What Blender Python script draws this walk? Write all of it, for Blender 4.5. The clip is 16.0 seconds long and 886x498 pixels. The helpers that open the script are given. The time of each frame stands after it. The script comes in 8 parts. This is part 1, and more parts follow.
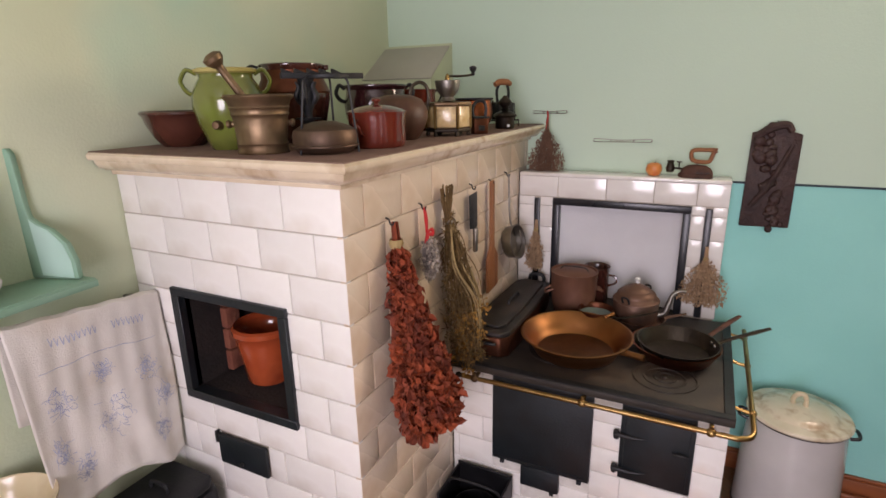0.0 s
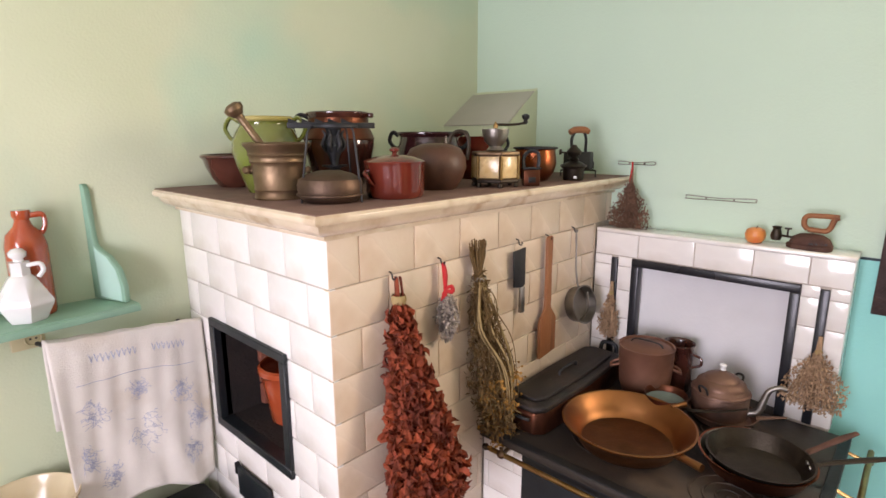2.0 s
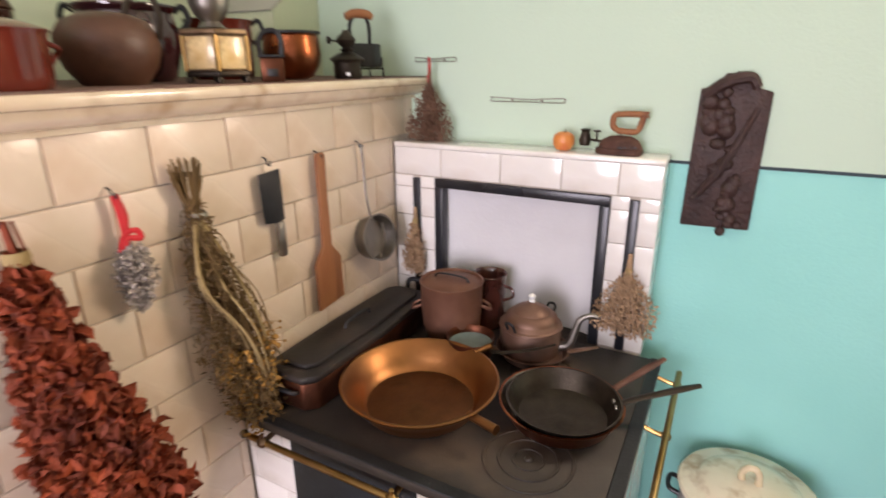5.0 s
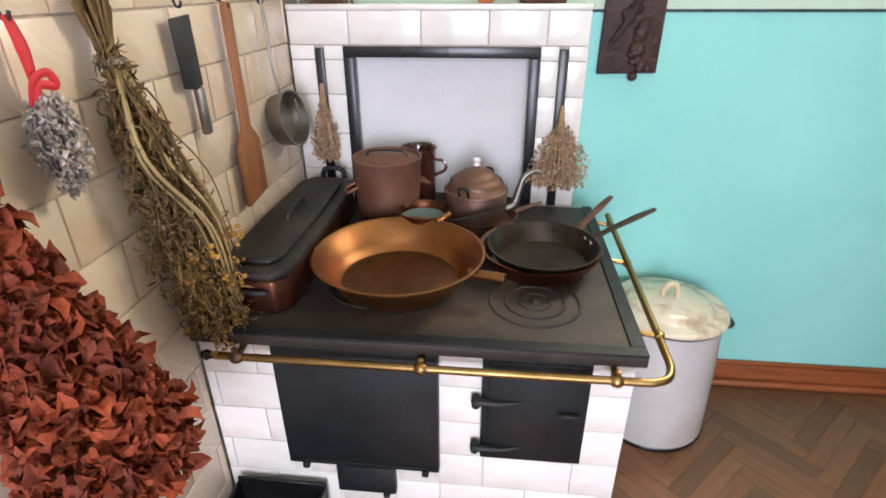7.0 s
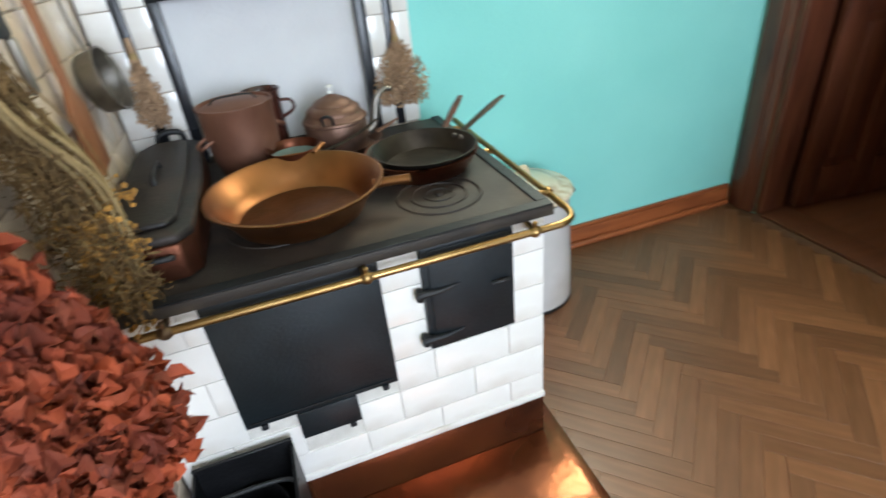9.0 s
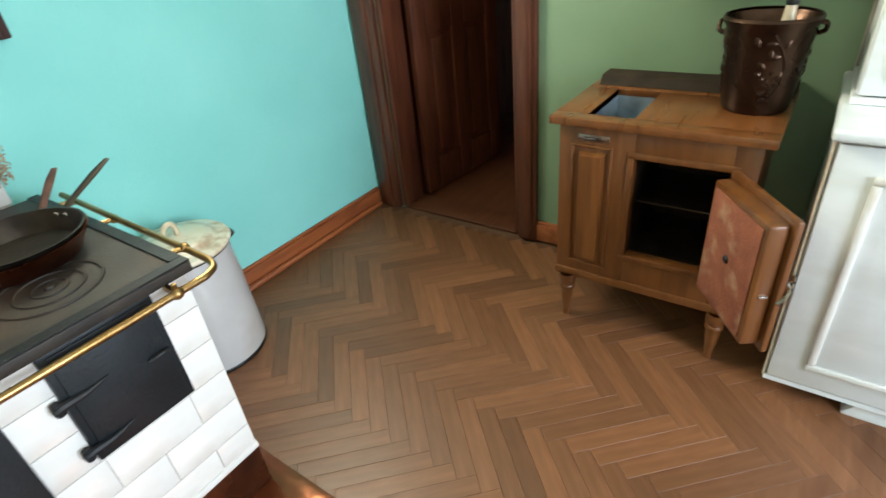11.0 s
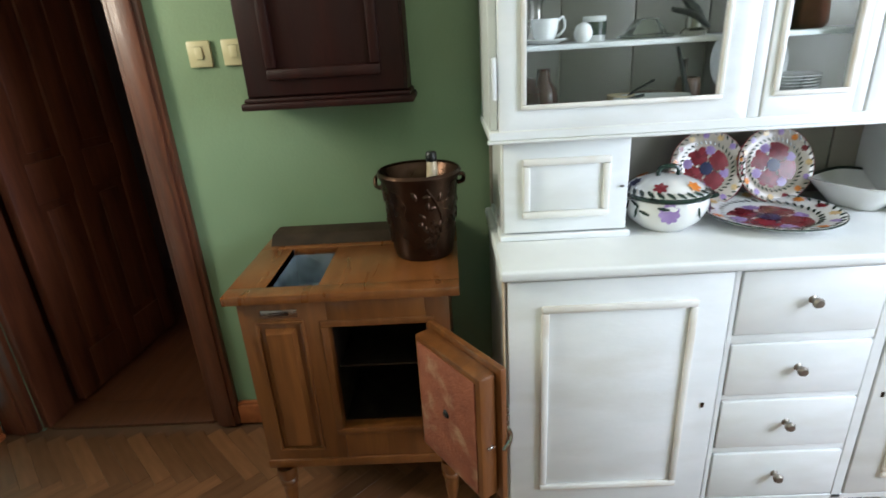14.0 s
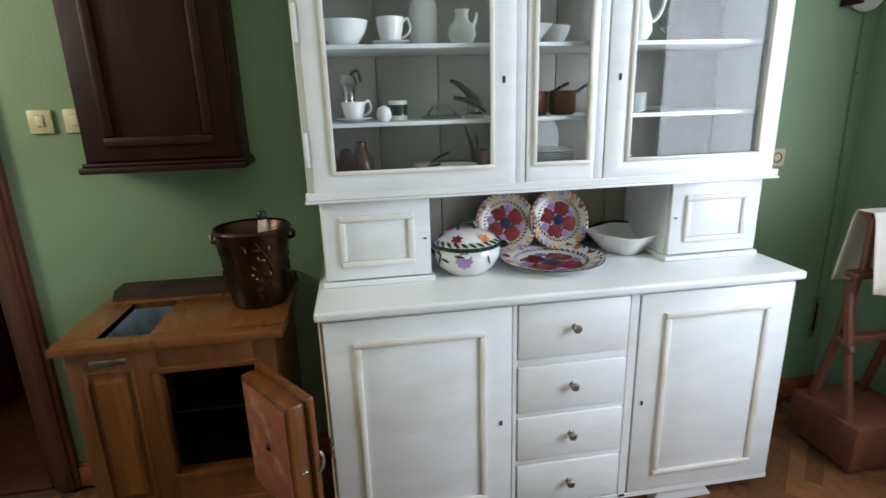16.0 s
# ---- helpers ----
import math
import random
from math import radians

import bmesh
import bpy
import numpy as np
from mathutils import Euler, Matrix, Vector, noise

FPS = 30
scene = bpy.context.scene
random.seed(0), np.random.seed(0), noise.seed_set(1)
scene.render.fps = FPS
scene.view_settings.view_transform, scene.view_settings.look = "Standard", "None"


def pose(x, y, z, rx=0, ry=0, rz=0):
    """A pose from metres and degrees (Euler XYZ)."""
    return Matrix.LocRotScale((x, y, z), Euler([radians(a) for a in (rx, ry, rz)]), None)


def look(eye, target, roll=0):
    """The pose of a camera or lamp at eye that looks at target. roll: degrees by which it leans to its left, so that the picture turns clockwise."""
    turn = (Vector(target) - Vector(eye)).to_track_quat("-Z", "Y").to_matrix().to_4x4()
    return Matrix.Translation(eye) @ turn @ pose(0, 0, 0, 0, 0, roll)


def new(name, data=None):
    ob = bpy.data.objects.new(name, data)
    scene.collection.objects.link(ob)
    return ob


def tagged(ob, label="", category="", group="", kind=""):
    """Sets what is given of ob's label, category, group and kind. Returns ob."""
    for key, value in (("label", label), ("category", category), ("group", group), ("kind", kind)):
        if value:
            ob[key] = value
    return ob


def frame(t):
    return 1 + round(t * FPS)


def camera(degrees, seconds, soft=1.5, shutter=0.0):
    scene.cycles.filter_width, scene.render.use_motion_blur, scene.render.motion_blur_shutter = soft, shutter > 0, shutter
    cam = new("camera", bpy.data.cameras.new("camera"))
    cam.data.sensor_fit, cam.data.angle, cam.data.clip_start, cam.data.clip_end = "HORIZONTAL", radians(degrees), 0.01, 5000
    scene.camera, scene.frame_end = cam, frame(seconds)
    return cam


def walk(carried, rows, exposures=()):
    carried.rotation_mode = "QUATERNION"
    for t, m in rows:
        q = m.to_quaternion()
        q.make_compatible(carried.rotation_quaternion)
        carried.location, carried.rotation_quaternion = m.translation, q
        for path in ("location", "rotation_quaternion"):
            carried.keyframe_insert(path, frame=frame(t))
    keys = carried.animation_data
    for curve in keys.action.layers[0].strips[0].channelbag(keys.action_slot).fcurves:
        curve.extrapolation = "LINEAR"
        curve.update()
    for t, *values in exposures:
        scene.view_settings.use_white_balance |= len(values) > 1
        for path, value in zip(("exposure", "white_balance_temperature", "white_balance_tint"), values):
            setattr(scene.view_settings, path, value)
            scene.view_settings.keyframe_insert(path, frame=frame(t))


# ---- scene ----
# The camera and its walk
cam = camera(79.9, 16.0, 1.5, 0.5)
PATH = [
    (0, (0.022, -0.102, 1.7), (-0.84, 1.615, 1.143), -1.2),
    (0.5, (0.061, -0.018, 1.719), (-0.894, 1.661, 1.201), -1.6),
    (1, (0.126, 0.053, 1.72), (-0.963, 1.675, 1.289), -1.6),
    (1.5, (0.232, 0.137, 1.733), (-1.007, 1.648, 1.307), -1),
    (2, (0.26, 0.208, 1.724), (-1.07, 1.643, 1.311), -0.2),
    (2.5, (0.241, 0.319, 1.722), (-1.075, 1.767, 1.309), -1),
    (3, (0.229, 0.396, 1.716), (-1.101, 1.829, 1.298), -1.4),
    (3.5, (0.272, 0.497, 1.697), (-1.136, 1.844, 1.244), -2),
    (4, (0.374, 0.602, 1.691), (-1.033, 1.93, 1.184), -1.7),
    (4.5, (0.405, 0.676, 1.66), (-0.912, 2.066, 1.085), -1),
    (5, (0.264, 0.724, 1.601), (-0.637, 2.384, 0.943), -0.4),
    (5.2, (0.202, 0.743, 1.59), (-0.58, 2.444, 0.888), 0.2),
    (7.5, (-0.237, 0.619, 1.36), (-0.217, 2.396, 0.443), -0.9),
    (8, (-0.354, 0.645, 1.327), (-0.134, 2.393, 0.379), -1.6),
    (8.5, (-0.389, 0.611, 1.306), (-0.125, 2.312, 0.288), -3.5),
    (9, (-0.37, 0.559, 1.31), (0.128, 2.195, 0.275), -6.2),
    (9.5, (-0.335, 0.537, 1.327), (0.445, 2.02, 0.235), -6.3),
    (10, (-0.306, 0.506, 1.328), (0.744, 1.808, 0.233), -6.5),
    (12.3, (-0.15, 0.424, 1.361), (1.433, 1.079, 0.33), -4.5),
    (12.5, (-0.113, 0.451, 1.369), (1.506, 1.006, 0.335), -4.3),
    (13, (-0.021, 0.495, 1.385), (1.696, 0.871, 0.43), -4.5),
    (13.5, (0.013, 0.498, 1.386), (1.813, 0.689, 0.536), -3.9),
    (14, (0.002, 0.506, 1.381), (1.86, 0.559, 0.641), -3.5),
    (14.5, (-0.067, 0.448, 1.393), (1.825, 0.395, 0.748), -3.3),
    (15, (-0.137, 0.365, 1.406), (1.766, 0.183, 0.816), -2.7),
    (15.5, (-0.194, 0.305, 1.411), (1.713, 0.069, 0.855), -2.3),
    (16, (-0.236, 0.254, 1.414), (1.664, -0.041, 0.866), -1.7),
]
walk(cam, [(t, look(eye, target, roll)) for t, eye, target, roll in PATH],
     [(0, -0.32, 6950, 28), (1.5, 0.2, 6800, 25), (3.0, 0.16, 6750, 25), (4.5, 0.32, 6850, 26), (5.2, 0.34, 6900, 27), (7.5, 0.48, 6050, 14), (8.5, 0.4, 5850, 6), (10.0, 0.52, 6000, 2), (12.5, 0.24, 5950, 3), (14.0, -0.1, 5950, 6), (15.0, -0.45, 6000, 7), (16.0, -0.63, 6100, 9)])

# World, sun and the window's daylight
world = bpy.data.worlds.new("sky_world")
scene.world = world
world.use_nodes = True
wn = world.node_tree
sky = wn.nodes.new("ShaderNodeTexSky")
sky.sky_type = "NISHITA"
sky.sun_disc = False
sky.sun_elevation, sky.sun_rotation = radians(47), radians(153)
wn.nodes["Background"].inputs["Strength"].default_value = 0.12
wn.links.new(sky.outputs["Color"], wn.nodes["Background"].inputs["Color"])

sun_data = bpy.data.lights.new("sun", "SUN")
sun_data.energy, sun_data.angle, sun_data.color = 3.0, radians(3), (1.0, 0.93, 0.82)
sun = new("sun", sun_data)
sun.matrix_world = look((4.0, -8.0, 9.6), (0.0, 0.0, 0.0))


def window_light(name, x, y, z, w, h, power, colour, target):
    data = bpy.data.lights.new(name, "AREA")
    data.shape, data.size, data.size_y = "RECTANGLE", w, h
    data.energy, data.color = power, colour
    ob = new(name, data)
    ob.matrix_world = look((x, y, z), target)
    return ob


window_light("window_daylight", 0.1, -1.83, 1.5, 1.24, 1.6, 88, (0.95, 0.98, 1.1), (0.1, 2.0, 1.5))
window_light("window_daylight_north", 0.95, 2.4, 1.95, 0.5, 0.7, 36, (1.0, 0.88, 0.68), (0.95, 0.0, 1.95))


# Materials
def rgb(h):
    out = []
    for i in (0, 2, 4):
        v = int(h[i:i + 2], 16) / 255
        out.append(v / 12.92 if v <= 0.04045 else ((v + 0.055) / 1.055) ** 2.4)
    return (*out, 1)


def mat(name, c1, c2, scale=8.0, rough=0.5, metal=0.0, bump=0.1, fine=90.0, stretch=(1, 1, 1), rvar=0.12, c3=None,
        patch=3.0, each=0.0, coat=0.0, spec=0.5, distort=0.0):
    """Two-scale procedural surface: broad patches, fine grain, relief and uneven gloss."""
    m = bpy.data.materials.new(name)
    m.use_nodes = True
    nt = m.node_tree
    b = nt.nodes["Principled BSDF"]
    geo = nt.nodes.new("ShaderNodeTexCoord")
    mp = nt.nodes.new("ShaderNodeMapping")
    mp.inputs["Scale"].default_value = stretch
    nt.links.new(geo.outputs["Object"], mp.inputs["Vector"])
    n1, n2, n3 = (nt.nodes.new("ShaderNodeTexNoise") for _ in range(3))
    for n, s, d in ((n1, scale, 5), (n2, fine, 3), (n3, patch, 3)):
        n.inputs["Scale"].default_value, n.inputs["Detail"].default_value = s, d
        n.inputs["Distortion"].default_value = distort
        nt.links.new(mp.outputs["Vector"], n.inputs["Vector"])
    r1 = nt.nodes.new("ShaderNodeValToRGB")
    r1.color_ramp.elements[0].position, r1.color_ramp.elements[1].position = 0.33, 0.68
    r1.color_ramp.elements[0].color, r1.color_ramp.elements[1].color = rgb(c1), rgb(c2)
    nt.links.new(n1.outputs["Fac"], r1.inputs["Fac"])
    col = r1.outputs["Color"]
    if c3:
        r3 = nt.nodes.new("ShaderNodeValToRGB")
        r3.color_ramp.elements[0].position, r3.color_ramp.elements[1].position = 0.52, 0.72
        nt.links.new(n3.outputs["Fac"], r3.inputs["Fac"])
        mx = nt.nodes.new("ShaderNodeMixRGB")
        mx.inputs["Color2"].default_value = rgb(c3)
        nt.links.new(r3.outputs["Color"], mx.inputs["Fac"])
        nt.links.new(col, mx.inputs["Color1"])
        col = mx.outputs["Color"]
    if each:
        info = nt.nodes.new("ShaderNodeObjectInfo")
        isl = nt.nodes.new("ShaderNodeNewGeometry")
        add = nt.nodes.new("ShaderNodeMath")
        add.operation = "ADD"
        frac = nt.nodes.new("ShaderNodeMath")
        frac.operation = "FRACT"
        nt.links.new(info.outputs["Random"], add.inputs[0])
        nt.links.new(isl.outputs["Random Per Island"], add.inputs[1])
        nt.links.new(add.outputs[0], frac.inputs[0])
        rng = nt.nodes.new("ShaderNodeMapRange")
        rng.inputs["To Min"].default_value, rng.inputs["To Max"].default_value = 1 - each, 1 + each
        nt.links.new(frac.outputs[0], rng.inputs["Value"])
        hs = nt.nodes.new("ShaderNodeHueSaturation")
        nt.links.new(rng.outputs["Result"], hs.inputs["Value"])
        nt.links.new(col, hs.inputs["Color"])
        col = hs.outputs["Color"]
    nt.links.new(col, b.inputs["Base Color"])
    rr = nt.nodes.new("ShaderNodeMapRange")
    rr.inputs["To Min"].default_value, rr.inputs["To Max"].default_value = max(0.03, rough - rvar), min(1, rough + rvar)
    nt.links.new(n3.outputs["Fac"], rr.inputs["Value"])
    nt.links.new(rr.outputs["Result"], b.inputs["Roughness"])
    b.inputs["Metallic"].default_value = metal
    b.inputs["Coat Weight"].default_value = coat
    b.inputs["Coat Roughness"].default_value = 0.08
    b.inputs["Specular IOR Level"].default_value = spec
    if bump:
        mixh = nt.nodes.new("ShaderNodeMath")
        mixh.operation = "ADD"
        nt.links.new(n1.outputs["Fac"], mixh.inputs[0])
        nt.links.new(n2.outputs["Fac"], mixh.inputs[1])
        bp = nt.nodes.new("ShaderNodeBump")
        bp.inputs["Strength"].default_value, bp.inputs["Distance"].default_value = bump, 0.01
        nt.links.new(mixh.outputs[0], bp.inputs["Height"])
        nt.links.new(bp.outputs["Normal"], b.inputs["Normal"])
    return m


def glass(name, tint="f4f8f6", rough=0.02, ior=1.45):
    m = bpy.data.materials.new(name)
    m.use_nodes = True
    b = m.node_tree.nodes["Principled BSDF"]
    b.inputs["Base Color"].default_value = rgb(tint)
    b.inputs["Roughness"].default_value = rough
    b.inputs["Transmission Weight"].default_value = 1
    b.inputs["IOR"].default_value = ior
    return m


def two_tone(name, low, high, height):
    """Wall paint: a darker dado below the given height and a lighter colour above it."""
    m = mat(name, low[0], low[1], 2.2, 0.75, 0, 0.12, 120, patch=1.3)
    nt = m.node_tree
    b = nt.nodes["Principled BSDF"]
    old = b.inputs["Base Color"].links[0].from_socket
    geo = nt.nodes.new("ShaderNodeNewGeometry")
    sep = nt.nodes.new("ShaderNodeSeparateXYZ")
    nt.links.new(geo.outputs["Position"], sep.inputs[0])
    gt = nt.nodes.new("ShaderNodeMath")
    gt.operation = "GREATER_THAN"
    gt.inputs[1].default_value = height
    nt.links.new(sep.outputs["Z"], gt.inputs[0])
    n = nt.nodes.new("ShaderNodeTexNoise")
    n.inputs["Scale"].default_value = 1.7
    r = nt.nodes.new("ShaderNodeValToRGB")
    r.color_ramp.elements[0].color, r.color_ramp.elements[1].color = rgb(high[0]), rgb(high[1])
    nt.links.new(geo.outputs["Position"], n.inputs["Vector"])
    nt.links.new(n.outputs["Fac"], r.inputs["Fac"])
    mx = nt.nodes.new("ShaderNodeMixRGB")
    nt.links.new(gt.outputs[0], mx.inputs["Fac"])
    nt.links.new(old, mx.inputs["Color1"])
    nt.links.new(r.outputs["Color"], mx.inputs["Color2"])
    nt.links.new(mx.outputs["Color"], b.inputs["Base Color"])
    return m


M_WALL_N = two_tone("paint_turquoise_dado", ("8fd6cd", "98ddd4"), ("bcd3be", "c4d9c5"), 1.335)
M_WALL_W = mat("paint_pale_green", "c3cbaa", "c9d0b2", 2.0, 0.78, 0, 0.12, 120, c3="b0cab0", patch=1.4)
M_WALL_E = mat("paint_sage", "74896a", "7d9272", 2.0, 0.66, 0, 0.12, 120, c3="698a70", patch=1.4)
M_CEIL = mat("ceiling_paint", "d9d8cf", "e2e1d8", 2.0, 0.85, 0, 0.1)
M_TILE_W = mat("white_glazed_tile", "e6e2dc", "edeae5", 9, 0.16, 0, 0.06, 60, c3="d4cbc0", patch=5, each=0.05, coat=0.5)
# Oven tile again, with the warm light on the east face put into its colour
M_TILE_WARM = mat("warm_lit_glazed_tile", "d9c5ae", "e2d1bd", 8, 0.26, 0, 0.07, 60, c3="cbb193", patch=5, each=0.07, coat=0.12)
M_GROUT = mat("stove_grout", "a89c8e", "bdb2a5", 30, 0.9, 0, 0.3, 150)
M_GROUTW = mat("pale_range_grout", "c9c4bc", "d6d2cb", 30, 0.8, 0, 0.2, 150)
M_GROUT_D = mat("dark_grout", "5a4d42", "75685a", 30, 0.9, 0, 0.3, 150)
M_CORNICE = mat("cream_cornice_glaze", "d6c2a6", "e2d2ba", 9, 0.2, 0, 0.08, 60, c3="b79c7d", patch=9, coat=0.4)
M_STOVETOP = mat("dusty_brown_top", "6b5145", "7b6053", 12, 0.8, 0, 0.2, 120, c3="5b443a")
M_IRON = mat("cast_iron", "1d1e20", "2a2b2d", 14, 0.55, 0.4, 0.15, 140, c3="353230", patch=6)
M_IRONTOP = mat("iron_stove_plate", "231d18", "312921", 9, 0.66, 0.05, 0.09, 130, c3="564636", patch=4, rvar=0.2)
M_BLACK = mat("black_enamel_door", "13181b", "1c2327", 10, 0.45, 0.1, 0.1, 120)
M_BLACKTILE = mat("black_trim_tile", "1b1c20", "24262b", 10, 0.3, 0, 0.05)
M_SOOT = mat("sooty_niche", "1a1412", "2b211c", 8, 0.9, 0, 0.3)
M_BRICKFACE = mat("old_brick_lining", "6e3a2a", "87503b", 16, 0.9, 0, 0.4)
M_PLASTER = mat("white_plaster_recess", "d4d3d4", "dedddd", 4, 0.6, 0, 0.1, 90, c3="c5c3c4", patch=2)
M_COPPER = mat("old_copper", "8a4b30", "a8623e", 10, 0.3, 1.0, 0.06, 70, c3="5b3424", patch=6, rvar=0.15)
M_COPPERDK = mat("dark_copper", "55301f", "6d4230", 12, 0.42, 0.9, 0.1, 80, c3="3a241b", patch=7, rvar=0.15)
M_DUSTYCOP = mat("dusty_brown_copper", "6f4a39", "825b48", 10, 0.55, 0.45, 0.08, 80, c3="5a3b2d", patch=6)
M_DULLCOP = mat("dull_brown_copper", "5b483a", "6e5848", 12, 0.5, 0.8, 0.1, 80, c3="46372c", patch=7, rvar=0.15)
M_PANCOPPER = mat("golden_copper_pan", "8b5d38", "9c6b43", 7, 0.38, 1.0, 0.05, 60, c3="7f5735", patch=5)
M_PANBASE = mat("tarnished_pan_bottom", "69432a", "7d5233", 14, 0.4, 1.0, 0.12, 80, c3="5a3d25", patch=9)
M_BRASS = mat("brass", "8c6d42", "a38556", 12, 0.36, 1.0, 0.05, 80, c3="7d6233", patch=8)
M_BRASSDK = mat("aged_bronze", "75604a", "8d755b", 12, 0.46, 0.85, 0.1, 80, c3="553f2b", patch=7)
M_BROWNGLZ = mat("brown_glazed_clay", "3c1f19", "4d2a21", 9, 0.15, 0, 0.05, 60, c3="5e3529", patch=6, coat=0.6)
M_BROWNCLAY = mat("matte_brown_clay", "4e3222", "614030", 9, 0.45, 0, 0.1, 70, c3="3c2519", patch=6)
M_PURPLE = mat("aubergine_enamel", "33171a", "432124", 8, 0.14, 0, 0.04, 60, coat=0.6)
M_REDPOT = mat("red_brown_enamel", "5e2419", "702d20", 8, 0.15, 0, 0.05, 60, c3="6b281c", patch=6, coat=0.6)
M_GREENGLZ = mat("green_glazed_clay", "5f662b", "6f7638", 6, 0.16, 0, 0.06, 60, c3="6b7a2c", patch=7, coat=0.6)
M_TERRA = mat("glazed_terracotta", "9c4325", "b3542f", 8, 0.18, 0, 0.05, 60, c3="85371f", patch=7, coat=0.5)
M_DARKMETAL = mat("dull_dark_metal", "3a332c", "4b433a", 15, 0.45, 0.9, 0.12, 110, c3="2c2621", patch=9)
M_TIN = mat("dull_tin", "857f77", "99938a", 14, 0.45, 1.0, 0.08, 90, c3="635d55", patch=8)
M_CHROME = mat("nickel", "a8a29a", "bab5ad", 12, 0.2, 1.0, 0.03)
M_IRONDK = mat("sooty_roaster_iron", "181412", "241e1a", 12, 0.55, 0.1, 0.15, 120, c3="382d26", patch=6)
M_RUST = mat("rusted_iron", "4f3328", "66463a", 20, 0.75, 0.3, 0.3, 140, c3="39261f", patch=12)
M_WOODLT = mat("honey_oak", "5e3717", "744620", 3.0, 0.36, 0, 0.1, 40, (9, 9, 1), c3="7b4c22", patch=2.5, coat=0.25, distort=0.6)
M_WOODTOP = mat("honey_oak_top", "643a18", "784821", 3.0, 0.3, 0, 0.12, 40, (2, 9, 2), c3="744620", patch=2.5, coat=0.3, distort=0.6)
M_WOODDK = mat("dark_mahogany", "200a07", "2c100b", 3.0, 0.46, 0, 0.12, 45, (8, 8, 1), c3="200d0a", patch=2.5, coat=0.0, spec=0.22, distort=0.6)
M_DOORWOOD = mat("brown_door_wood", "50291a", "653823", 3.0, 0.4, 0, 0.12, 45, (8, 8, 1), c3="3f1f12", patch=2.5, coat=0.15, distort=0.6)
M_BASEBOARD = mat("stained_baseboard", "8a4a26", "a05c33", 3.0, 0.42, 0, 0.1, 45, (1, 8, 8), c3="753d1f", patch=2.5, distort=0.5)
M_PADDLE = mat("beech_paddle", "8a5531", "9d673e", 3.0, 0.6, 0, 0.15, 60, (8, 8, 1), c3="74452a", patch=3, distort=0.5)
M_CARVED = mat("carved_dark_wood", "33201c", "462d27", 20, 0.6, 0, 0.4, 80, c3="291917", patch=9)
M_PARQ = mat("oak_parquet", "664227", "785034", 5.0, 0.42, 0, 0.05, 60, (1, 7, 1), c3="623b21", patch=2.0, each=0.27, coat=0.0, distort=0.5)
M_SUBFLOOR = mat("floor_joint", "543823", "62422b", 12, 0.8)
M_SHEET = mat("copper_brown_floor_sheet", "6f4029", "84502f", 5, 0.24, 0.75, 0.12, 30, c3="472a1f", patch=3, rvar=0.12)
M_WHITE = mat("old_white_paint", "dfe2e2", "e7e9e9", 5, 0.33, 0, 0.05, 50, (1, 1, 3), c3="dadbd8", patch=3, coat=0.15)
M_MOULD = mat("cream_white_moulding", "dcdad3", "e5e3dd", 6, 0.33, 0, 0.06, 60, c3="d0c7b8", patch=7, coat=0.15)
# White boards inside the hutch, with the cupboard's shade put into the colour
M_INSHADE = mat("darkened_cabinet_inside", "847f75", "918c82", 5, 0.5, 0, 0.05)
M_WORN = mat("worn_cream_wood", "c2a98a", "d1bea4", 8, 0.45, 0, 0.1, 60, (1, 1, 4), c3="a98c6b", patch=5)
M_ENAMELW = mat("white_enamel", "c2bfbc", "cdcac7", 6, 0.18, 0, 0.03, 60, c3="b9b2aa", patch=4, coat=0.5)
M_ENAMELCR = mat("cream_enamel", "cab793", "d6c5a5", 6, 0.22, 0, 0.04, 60, c3="b59c7c", patch=5, coat=0.4)
M_BINLID = mat("stained_cream_enamel", "cfc2a8", "ddd2bd", 9, 0.22, 0, 0.04, 60, c3="a98f74", patch=14, coat=0.4)
M_PORC = mat("white_porcelain", "dcdcd9", "e6e6e3", 6, 0.12, 0, 0.02, 60, coat=0.5)
M_CLOTH = mat("linen_towel", "d8d2c9", "e3ded6", 7, 0.95, 0, 0.25, 260, c3="cbbfae", patch=5)
M_BLUETHREAD = mat("blue_embroidery", "979cb3", "aab0c6", 30, 0.95, 0, 0.3, 200)
M_SHELFGREEN = mat("green_painted_wood", "7ea58d", "8bb299", 4, 0.5, 0, 0.1, 60, c3="72997f", patch=3)
M_BLUEGREEN = mat("mint_painted_wood", "a9cdbd", "b4d6c7", 4, 0.5, 0, 0.08)
M_CABLE = mat("grey_green_cable", "56644f", "626f5a", 8, 0.5, 0, 0.05)
M_SWITCH = mat("ivory_plastic", "bfb48c", "cabf98", 5, 0.4, 0, 0.02)
M_BLACKP = mat("black_bakelite", "0f0f10", "181819", 8, 0.35, 0, 0.05)
M_ZINC = mat("zinc_lining", "a3b0ba", "b8c4cc", 6, 0.36, 0.7, 0.08, 60, c3="56606a", patch=5)
M_BACKBOARD = mat("dark_olive_board", "2b2219", "3a2e22", 8, 0.8, 0, 0.2, 80, c3="221a13", patch=6, spec=0.2)
M_CORK = mat("worn_red_lining", "7e4632", "96573d", 16, 0.85, 0, 0.35, 120, c3="a98366", patch=14)
M_LEAFRED = mat("dried_red_leaf", "702c15", "94411f", 12, 0.8, 0, 0.3, 90, each=0.42, c3="511f14", patch=8)
M_LEAFGRN = mat("dried_green_herb", "5a4526", "755b34", 14, 0.9, 0, 0.3, 90, each=0.3)
M_STEM = mat("dry_stem", "857049", "a08a5e", 14, 0.9, 0, 0.2, 90, each=0.25)
